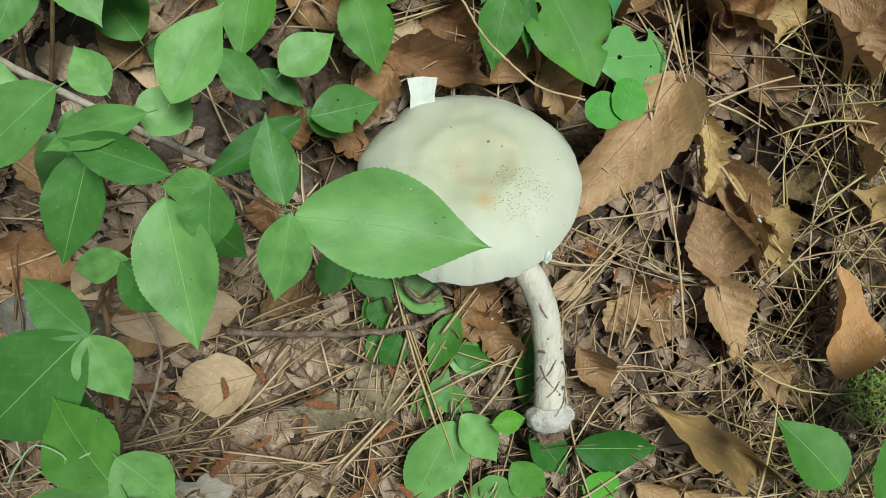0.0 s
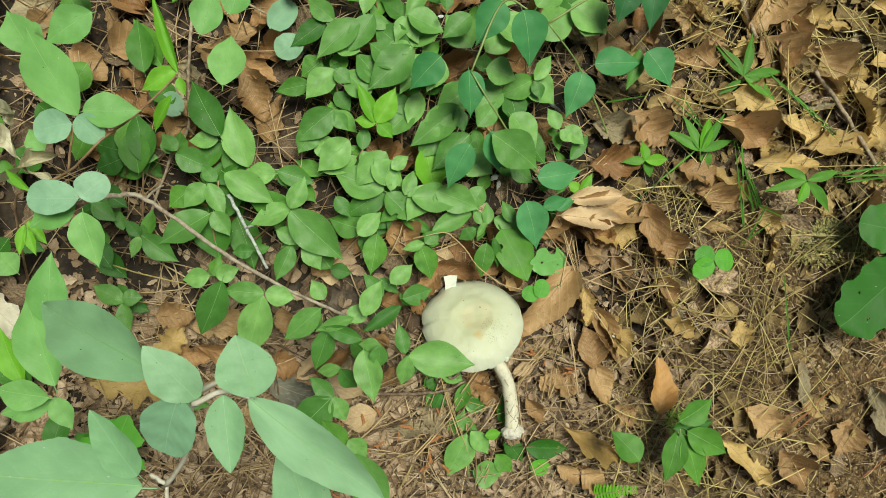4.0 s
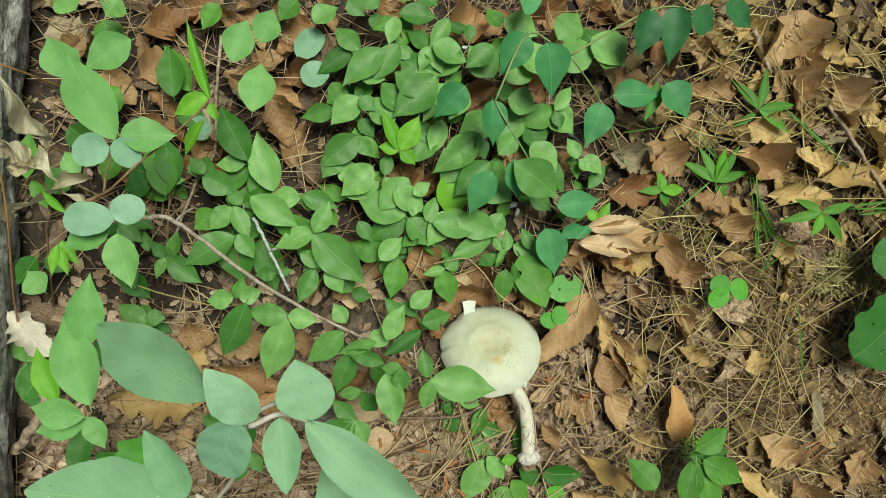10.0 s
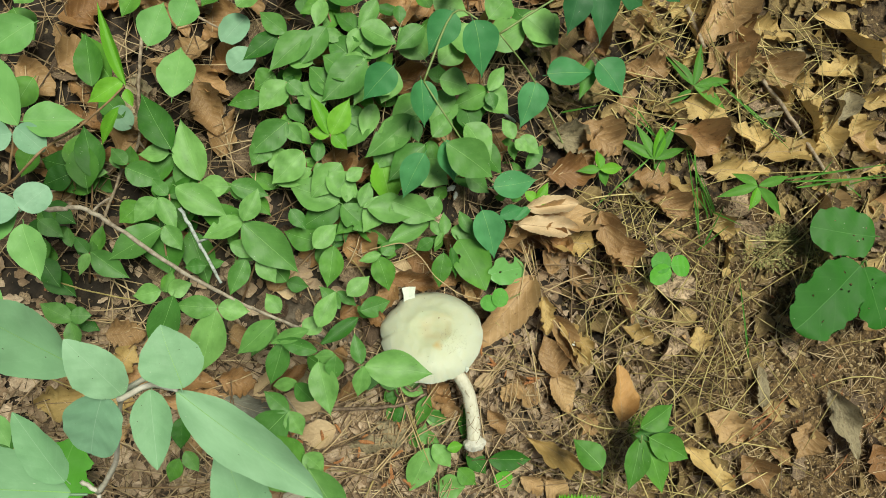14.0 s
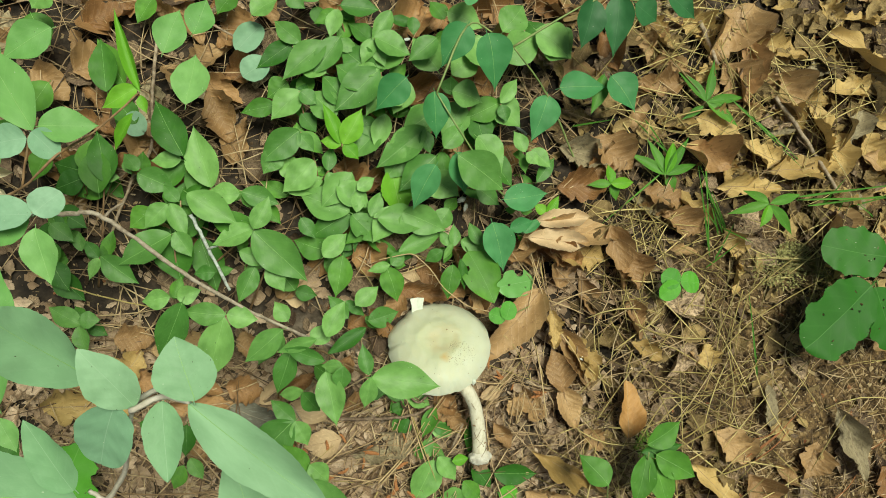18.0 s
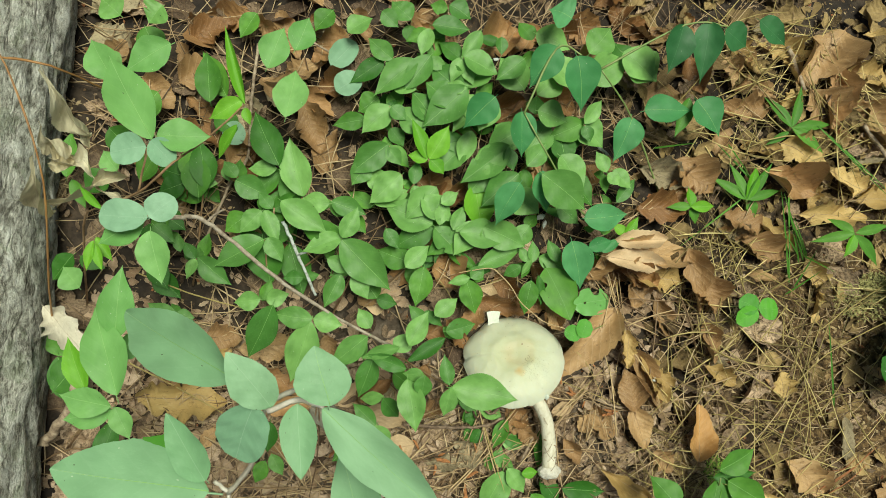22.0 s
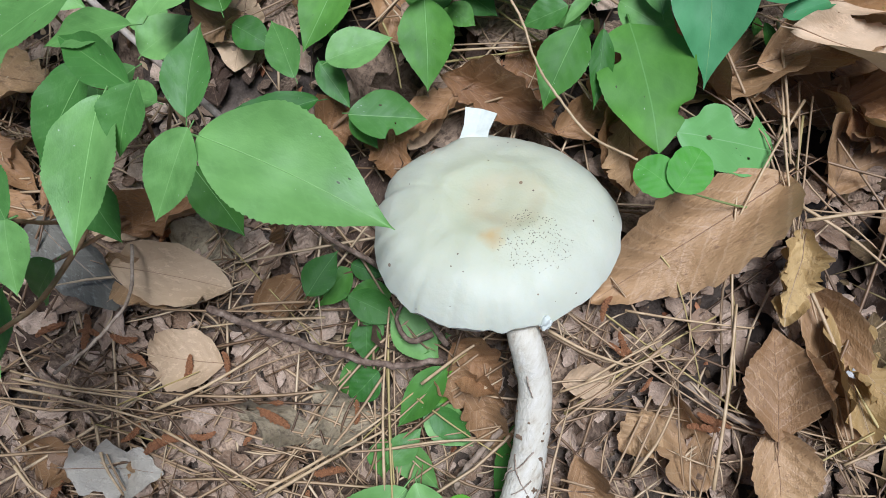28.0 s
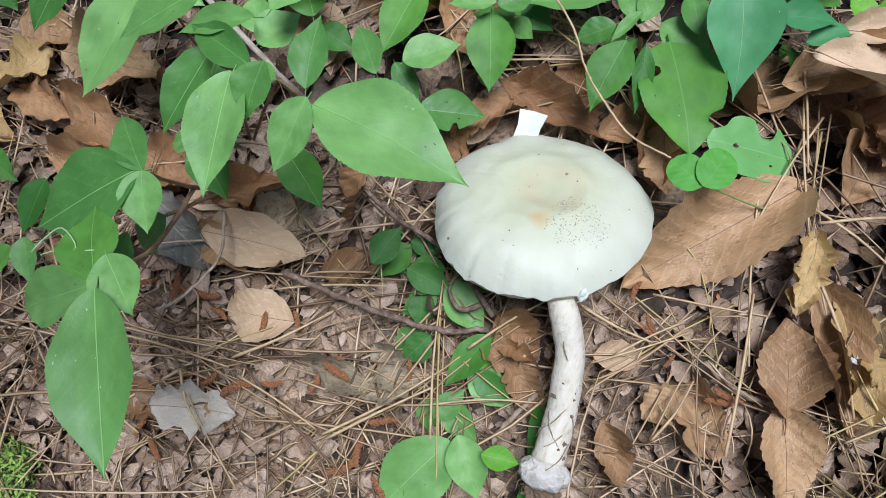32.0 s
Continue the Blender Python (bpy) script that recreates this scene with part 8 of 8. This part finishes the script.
needle([(0.0304, -0.0612, 0.0083), (0.0485, -0.0284, 0.0092), (0.0669, -0.0011, 0.009)], 0.00061, M_STRAW, "long pale dry grass stalk on the litter")
needle([(0.0301, -0.0559, 0.0107), (0.0471, -0.0266, 0.0114), (0.0575, 0.0099, 0.0138)], 0.00051, M_NEEDLE)
needle([(0.0606, -0.0705, 0.0163), (0.0612, -0.0353, 0.0149), (0.0668, -0.0102, 0.0151)], 0.00058, M_NEEDLE)
needle([(0.0361, -0.0879, 0.0128), (0.0668, -0.0806, 0.0111), (0.1027, -0.0772, 0.0128)], 0.0005, M_NEEDLE)
needle([(0.0545, 0.0304, 0.0162), (0.0737, -0.0036, 0.0155), (0.0833, -0.0334, 0.0148)], 0.00046, M_STRAW, "long pale dry grass stalk on the litter")
needle([(-0.0877, 0.0482, 0.0138), (-0.0636, 0.0595, 0.015), (-0.0428, 0.0709, 0.0129)], 0.00044, M_NEEDLE)
needle([(-0.072, 0.0891, 0.0112), (-0.0432, 0.0694, 0.0087), (-0.0137, 0.0488, 0.0116), (0.014, 0.0453, 0.0095)], 0.00057, M_NEEDLE)
needle([(-0.1232, -0.0311, 0.0119), (-0.1326, -0.0795, 0.0098), (-0.1694, -0.0683, 0.0111)], 0.00066, M_NEEDLE)
needle([(-0.1382, -0.0546, 0.0109), (-0.1011, -0.0683, 0.0096), (-0.0652, -0.0813, 0.0095)], 0.00043, M_STRAW, "long pale dry grass stalk on the litter")
needle([(-0.1043, -0.0364, 0.0109), (-0.0745, -0.0447, 0.0105), (-0.0469, -0.0505, 0.0103)], 0.00063, M_NEEDLE)
needle([(-0.072, -0.1375, 0.0143), (-0.0904, -0.165, 0.016), (-0.1081, -0.1952, 0.0157)], 0.00057, M_NEEDLE)
needle([(-0.0811, -0.1789, 0.0166), (-0.1137, -0.1617, 0.0174), (-0.1385, -0.147, 0.014)], 0.00059, M_NEEDLE)
needle([(-0.0598, -0.1471, 0.0147), (-0.0694, -0.175, 0.0142)], 0.00064, M_STRAW, "long pale dry grass stalk on the litter")
needle([(0.0926, -0.0145, 0.0128), (0.1031, -0.0139, 0.0107), (0.1136, -0.0158, 0.0115)], 0.00065, M_NEEDLE)
needle([(0.0803, 0.0004, 0.0132), (0.0581, -0.0121, 0.0128)], 0.0005, M_NEEDLE)
needle([(-0.1326, -0.0959, 0.0154), (-0.1007, -0.0812, 0.015), (-0.0639, -0.0618, 0.013)], 0.00052, M_NEEDLE)
needle([(-0.0233, -0.081, 0.0139), (-0.0044, -0.0841, 0.0144), (0.0161, -0.0861, 0.0128)], 0.00047, M_STRAW, "long pale dry grass stalk on the litter")
needle([(0.1349, 0.3543, 0.0136), (0.1097, 0.3011, 0.0132), (0.0789, 0.2542, 0.0122)], 0.00067, M_STRAW, "long pale dry grass stalk on the litter")
needle([(0.1643, 0.3179, 0.012), (0.1247, 0.3409, 0.0116), (0.0848, 0.3557, 0.0153)], 0.00068, M_STRAW, "long pale dry grass stalk on the litter")
needle([(0.0416, 0.311, 0.0159), (0.0867, 0.2844, 0.0147), (0.1396, 0.2467, 0.0138)], 0.00049, M_STRAW, "long pale dry grass stalk on the litter")
needle([(0.2614, 0.3801, 0.0123), (0.3295, 0.3682, 0.0121), (0.4019, 0.3244, 0.0117)], 0.00046, M_STRAW, "long pale dry grass stalk on the litter")
needle([(0.3499, 0.303, 0.0099), (0.3386, 0.2504, 0.0125), (0.3315, 0.2006, 0.0093)], 0.00063, M_STRAW, "long pale dry grass stalk on the litter")
needle([(0.3743, 0.1214, 0.014), (0.2874, 0.0572, 0.0156), (0.2447, -0.0051, 0.0128)], 0.00056, M_STRAW, "long pale dry grass stalk on the litter")
needle([(0.3585, 0.0361, 0.0085), (0.296, 0.0116, 0.0082), (0.2259, -0.0468, 0.0094)], 0.00045, M_STRAW, "long pale dry grass stalk on the litter")
needle([(0.1439, 0.0397, 0.0114), (0.1853, -0.0007, 0.0086), (0.2356, -0.0288, 0.011)], 0.0006, M_STRAW, "long pale dry grass stalk on the litter")
needle([(-0.0444, 0.0815, 0.0147), (-0.0712, 0.0777, 0.0159), (-0.0317, 0.0669, 0.0156), (-0.008, 0.0537, 0.015)], 0.00057, M_STRAW, "long pale dry grass stalk on the litter")
needle([(0.116, -0.0406, 0.0148), (0.1416, -0.0051, 0.0141), (0.1784, 0.0439, 0.0139)], 0.00046, M_STRAW, "long pale dry grass stalk on the litter")
needle([(0.2402, 0.0975, 0.0148), (0.1988, 0.0237, 0.0132), (0.1622, -0.0305, 0.0136)], 0.00065, M_STRAW, "long pale dry grass stalk on the litter")
needle([(0.2573, 0.0074, 0.0104), (0.2253, -0.0522, 0.0115), (0.1935, -0.0991, 0.0122)], 0.00051, M_STRAW, "long pale dry grass stalk on the litter")
needle([(0.3154, 0.0605, 0.0114), (0.2487, 0.1048, 0.0098)], 0.00065, M_STRAW, "long pale dry grass stalk on the litter")
needle([(0.281, 0.0914, 0.011), (0.2754, 0.0324, 0.0077), (0.2988, -0.017, 0.0078)], 0.00064, M_STRAW, "long pale dry grass stalk on the litter")
needle([(0.3944, 0.2157, 0.0137), (0.2762, 0.1912, 0.015), (0.1859, 0.1481, 0.0147)], 0.00061, M_STRAW, "long pale dry grass stalk on the litter")
needle([(0.0961, 0.1525, 0.0116), (0.1568, 0.1441, 0.0123), (0.225, 0.1484, 0.0111)], 0.00066, M_STRAW, "long pale dry grass stalk on the litter")
needle([(-0.1780, -0.1460, 0.0150), (-0.1487, -0.1388, 0.0170), (-0.1210, -0.1270, 0.0140)], 0.00060, M_PALENEEDLE, "long pale tan pine needle on the litter")
needle([(-0.1750, -0.1480, 0.0162), (-0.1474, -0.1394, 0.0182), (-0.1200, -0.1300, 0.0152)], 0.00068, M_PALENEEDLE, "long pale tan pine needle on the litter")
needle([(-0.1730, -0.1510, 0.0174), (-0.1439, -0.1421, 0.0194), (-0.1140, -0.1360, 0.0164)], 0.00076, M_PALENEEDLE, "long pale tan pine needle on the litter")
needle([(-0.1140, -0.1310, 0.0186), (-0.0993, -0.1134, 0.0206), (-0.0870, -0.0940, 0.0176)], 0.00084, M_PALENEEDLE, "long pale tan pine needle on the litter")
needle([(-0.1600, -0.1720, 0.0150), (-0.1515, -0.1610, 0.0170), (-0.1430, -0.1500, 0.0140)], 0.00060, M_PALENEEDLE, "long pale tan pine needle on the litter")
needle([(-0.1080, -0.1370, 0.0162), (-0.0864, -0.1366, 0.0182), (-0.0650, -0.1390, 0.0152)], 0.00068, M_PALENEEDLE, "long pale tan pine needle on the litter")
needle([(-0.0610, -0.1390, 0.0174), (-0.0438, -0.1143, 0.0194), (-0.0290, -0.0880, 0.0164)], 0.00076, M_PALENEEDLE, "long pale tan pine needle on the litter")
needle([(-0.0580, -0.1390, 0.0186), (-0.0438, -0.1178, 0.0206), (-0.0290, -0.0970, 0.0176)], 0.00084, M_PALENEEDLE, "long pale tan pine needle on the litter")
needle([(-0.0260, -0.1040, 0.0150), (-0.0070, -0.0904, 0.0170), (0.0140, -0.0800, 0.0140)], 0.00060, M_PALENEEDLE, "long pale tan pine needle on the litter")
needle([(-0.0700, -0.0690, 0.0162), (-0.0924, -0.0813, 0.0182), (-0.1140, -0.0950, 0.0152)], 0.00068, M_PALENEEDLE, "long pale tan pine needle on the litter")
needle([(-0.0240, -0.0750, 0.0174), (-0.0146, -0.0567, 0.0194), (-0.0040, -0.0390, 0.0164)], 0.00076, M_PALENEEDLE, "long pale tan pine needle on the litter")
needle([(0.0110, -0.0350, 0.0186), (0.0270, -0.0358, 0.0206), (0.0430, -0.0340, 0.0176)], 0.00084, M_PALENEEDLE, "long pale tan pine needle on the litter")
needle([(0.0250, -0.0540, 0.0150), (0.0403, -0.0382, 0.0170), (0.0550, -0.0220, 0.0140)], 0.00060, M_PALENEEDLE, "long pale tan pine needle on the litter")
needle([(0.0320, -0.0460, 0.0162), (0.0409, -0.0320, 0.0182), (0.0510, -0.0190, 0.0152)], 0.00068, M_PALENEEDLE, "long pale tan pine needle on the litter")
needle([(0.0610, -0.0700, 0.0174), (0.0640, -0.0551, 0.0194), (0.0650, -0.0400, 0.0164)], 0.00076, M_PALENEEDLE, "long pale tan pine needle on the litter")
needle([(0.0890, -0.0610, 0.0186), (0.0795, -0.0280, 0.0206), (0.0700, 0.0050, 0.0176)], 0.00084, M_PALENEEDLE, "long pale tan pine needle on the litter")
needle([(0.0820, -0.0230, 0.0150), (0.0622, 0.0194, 0.0170), (0.0480, 0.0640, 0.0140)], 0.00060, M_PALENEEDLE, "long pale tan pine needle on the litter")
needle([(0.0620, 0.0900, 0.0162), (0.0587, 0.0631, 0.0182), (0.0580, 0.0360, 0.0152)], 0.00068, M_PALENEEDLE, "long pale tan pine needle on the litter")
needle([(0.0770, 0.0500, 0.0174), (0.0956, 0.0463, 0.0194), (0.1140, 0.0420, 0.0164)], 0.00076, M_PALENEEDLE, "long pale tan pine needle on the litter")
needle([(0.0900, 0.0230, 0.0186), (0.1098, 0.0019, 0.0206), (0.1260, -0.0220, 0.0176)], 0.00084, M_PALENEEDLE, "long pale tan pine needle on the litter")
needle([(0.0340, -0.0150, 0.0150), (0.0572, -0.0082, 0.0170), (0.0800, 0.0000, 0.0140)], 0.00060, M_PALENEEDLE, "long pale tan pine needle on the litter")
needle([(-0.0190, -0.1170, 0.0162), (-0.0350, -0.0860, 0.0182), (-0.0490, -0.0540, 0.0152)], 0.00068, M_PALENEEDLE, "long pale tan pine needle on the litter")
needle([(-0.1330, -0.1480, 0.0174), (-0.1222, -0.1579, 0.0194), (-0.1100, -0.1660, 0.0164)], 0.00076, M_PALENEEDLE, "long pale tan pine needle on the litter")
needle([(-0.1550, -0.1760, 0.0186), (-0.1445, -0.1787, 0.0206), (-0.1340, -0.1810, 0.0176)], 0.00084, M_PALENEEDLE, "long pale tan pine needle on the litter")
needle([(0.1280, -0.0320, 0.0150), (0.1398, -0.0169, 0.0170), (0.1530, -0.0030, 0.0140)], 0.00060, M_PALENEEDLE, "long pale tan pine needle on the litter")
needle([(0.0450, 0.1090, 0.0162), (0.0611, 0.0708, 0.0182), (0.0820, 0.0350, 0.0152)], 0.00068, M_PALENEEDLE, "long pale tan pine needle on the litter")
needle([(0.0390, 0.1170, 0.0174), (0.0530, 0.0905, 0.0194), (0.0670, 0.0640, 0.0164)], 0.00076, M_PALENEEDLE, "long pale tan pine needle on the litter")
needle([(0.0800, 0.0450, 0.0186), (0.1007, 0.0584, 0.0206), (0.1230, 0.0690, 0.0176)], 0.00084, M_PALENEEDLE, "long pale tan pine needle on the litter")
needle([(-0.0750, 0.0510, 0.0150), (-0.0586, 0.0587, 0.0170), (-0.0430, 0.0680, 0.0140)], 0.00060, M_PALENEEDLE, "long pale tan pine needle on the litter")
for ax, ay, bx, by in ((0.304, -0.075, 0.355, -0.024), (0.31, -0.072, 0.349, -0.03), (0.303, -0.067, 0.337, -0.037), (0.314, -0.077, 0.347, -0.042), (0.296, -0.059, 0.326, -0.05), (0.403, -0.107, 0.426, -0.079), (0.443, -0.051, 0.466, -0.025)):
    needle([(ax, ay, 0.010), ((ax + bx) / 2 + 0.002, (ay + by) / 2, 0.013), (bx, by, 0.012)], 0.0006, M_FRASS, "reddish pine needle on bare soil")


# ---- moss and droppings ----
def moss_patch(x, y, size, seed, material=M_MOSS, label="small patch of bright feathery moss"):
    rng = random.Random(seed)
    units = []
    for _ in range(520):
        a, r = rng.uniform(0, math.tau), size * math.sqrt(rng.random())
        m = pose(x + r * math.cos(a), y + r * math.sin(a) * 0.7, rng.uniform(0.002, 0.014), rng.uniform(-30, 30), rng.uniform(-40, 10), rng.uniform(0, 360)) @ Matrix.Diagonal((rng.uniform(0.002, 0.0045), rng.uniform(0.0009, 0.0018), 0.003, 1))
        units.append(([m @ Vector(p) for p in ((0, 0, 0), (0.4, 0.5, 0.1), (1, 0, 0.0), (0.4, -0.5, 0.1))], [(0, 1, 2, 3)], None))
    return joined("moss_patch", label, "moss", units, material)


moss_patch(-0.1860, -0.2270, 0.014, 1)
moss_patch(-0.1700, -0.2400, 0.013, 2)
moss_patch(0.2039, -0.0766, 0.02, 3)
moss_patch(0.1255, -0.1841, 0.022, 4)
moss_patch(0.3196, 0.118, 0.03, 5, M_PALEMOSS, "dry pale yellow-green moss clump on soil")
moss_patch(0.334, 0.1373, 0.018, 6, M_PALEMOSS, "dry pale yellow-green moss clump on soil")


# ---- curled bark scraps ----
def bark_scrap(x, y, z, size, turn, seed):
    """A curled reddish scrap: rows of small scales round a bent core."""
    rng = random.Random(seed)
    verts, faces = [], []
    rows, ring = 17, 8
    for k in range(rows):
        u = k / (rows - 1) - 0.5
        for j in range(ring):
            a = (j + 0.5 * (k % 2)) * math.tau / ring
            r = 0.16 * math.sqrt(max(0.02, 1 - 3.6 * u * u)) * (1.12 if k % 2 else 0.84) * rng.uniform(0.85, 1.15)
            verts.append((u + rng.uniform(-0.02, 0.03), r * math.cos(a) + 0.16 * math.cos(u * 3.2 + seed), r * math.sin(a) + 0.12))
    for k in range(rows - 1):
        for j in range(ring):
            q = (j + 1) % ring
            faces.append((k * ring + j, k * ring + q, (k + 1) * ring + q, (k + 1) * ring + j))
    faces += [tuple(range(ring))[::-1], tuple((rows - 1) * ring + j for j in range(ring))]
    ob = new("bark_scrap", mesh_of("bark_scrap", verts, faces, M_SCRAP, smooth=False))
    ob.matrix_basis = pose(x, y, z, rng.uniform(-20, 20), rng.uniform(-12, 12), turn) @ Matrix.Diagonal((size * 1.5, size * 1.25, size * 1.0, 1))
    return tagged(ob, "curled reddish-brown bark scrap among needles", "bark scrap", "bark scraps")


bark_scrap(-0.1717, -0.1245, 0.013, 0.0082, 67, 1)
bark_scrap(-0.1579, -0.1186, 0.013, 0.0094, 134, 2)
bark_scrap(-0.1421, -0.1129, 0.013, 0.008, 21, 3)
bark_scrap(-0.1123, -0.1123, 0.013, 0.0078, 88, 4)
bark_scrap(-0.0711, -0.1126, 0.013, 0.01, 155, 5)
bark_scrap(-0.1056, -0.1427, 0.013, 0.0116, 42, 6)
bark_scrap(-0.1359, -0.1795, 0.013, 0.0072, 109, 7)
bark_scrap(-0.1247, -0.1847, 0.013, 0.0078, 176, 8)
bark_scrap(-0.0473, -0.1466, 0.013, 0.0098, 63, 9)
bark_scrap(-0.0288, -0.1476, 0.013, 0.0084, 130, 10)
bark_scrap(-0.0415, -0.1214, 0.013, 0.0086, 17, 11)
bark_scrap(0.0274, -0.0174, 0.013, 0.007, 84, 12)
bark_scrap(0.0396, -0.0263, 0.013, 0.0069, 151, 13)
bark_scrap(0.0782, -0.0424, 0.013, 0.0078, 38, 14)
bark_scrap(-0.0769, -0.1232, 0.013, 0.0063, 105, 15)
bark_scrap(-0.1324, -0.1191, 0.013, 0.0066, 172, 16)
bark_scrap(0.0531, -0.037, 0.013, 0.0046, 59, 17)
bark_scrap(-0.2215, -0.035, 0.013, 0.0086, 126, 18)
bark_scrap(-0.1559, -0.1185, 0.013, 0.0065, 13, 19)
bark_scrap(-0.1455, -0.0669, 0.013, 0.0077, 80, 20)
bark_scrap(-0.0986, -0.1038, 0.013, 0.0069, 147, 21)
bark_scrap(-0.0937, -0.1318, 0.013, 0.0069, 34, 22)
bark_scrap(-0.0426, -0.0965, 0.013, 0.0061, 101, 23)
bark_scrap(0.0809, -0.0381, 0.013, 0.0084, 168, 24)
bark_scrap(-0.0731, -0.1106, 0.013, 0.0071, 55, 25)
bark_scrap(-0.0436, -0.1376, 0.013, 0.0086, 122, 26)
bark_scrap(0.0386, -0.0299, 0.013, 0.0067, 9, 27)
bark_scrap(-0.1207, -0.1448, 0.013, 0.0067, 76, 28)


def dropping(x, y, z, size, seed):
    bm = bmesh.new()
    bmesh.ops.create_icosphere(bm, subdivisions=3, radius=1)
    for w in bm.verts:
        w.co *= 1 + 0.7 * noise.noise(w.co * 1.9 + Vector((seed * 2.7, 0, 0)))
    me = bpy.data.meshes.new("bird_dropping")
    bm.to_mesh(me)
    bm.free()
    me.polygons.foreach_set("use_smooth", [True] * len(me.polygons))
    me.materials.append(M_DROP)
    ob = new("bird_dropping", me)
    ob.matrix_basis = pose(x, y, z, 0, 0, 40 * seed) @ Matrix.Diagonal((size, size * 0.55, size * 0.25, 1))
    return tagged(ob, "small white splash of bird dropping on a leaf", "dropping")


dropping(-0.0211, 0.1336, 0.012, 0.0045, 1)
dropping(-0.0162, 0.1273, 0.011, 0.0033, 2)
dropping(0.1175, 0.0007, 0.017, 0.0011, 3)
dropping(0.1156, -0.0014, 0.02, 0.0016, 4)
dropping(-0.0998, 0.2592, 0.065, 0.0025, 5)


# ---- little fern by the herb ----
def fern_frond(points, size, seed):
    top = tagged(new("fern_frond"), "small bright green fern frond close to the ground", "fern")
    line = wander(points, 8, 0.0, random.Random(seed))
    top.location = line[0]
    part("stem", tube_mesh("stem", [p - line[0] for p in points_of(points)], 0.0005, 0.0003, M_STEMGREEN, 5, 6), top)
    for i in range(2, len(line) - 1):
        d = (line[min(i + 1, len(line) - 1)] - line[i - 1]).normalized()
        out = Vector((-d.y, d.x, 0.15)).normalized()
        ln = size * (1 - 0.75 * i / len(line))
        for hand in (-1, 1):
            b = line[i] - line[0]
            leaflet = part("leaflet", pick("young"), top)
            leaflet.matrix_basis = leaf_pose(b, b + (out * hand + d * 0.35) * ln, ln * 0.42, 0)
    return top


def points_of(points):
    return [Vector(p) for p in points]


fern_frond([(0.0943, -0.1852, 0.02), (0.1147, -0.1758, 0.03), (0.1424, -0.1775, 0.025)], 0.012, 1)
fern_frond([(0.1022, -0.1946, 0.015), (0.1256, -0.1873, 0.025), (0.1567, -0.1918, 0.02)], 0.012, 2)
fern_frond([(0.1154, -0.1546, 0.02), (0.1319, -0.1467, 0.03), (0.1557, -0.1421, 0.03)], 0.012, 3)
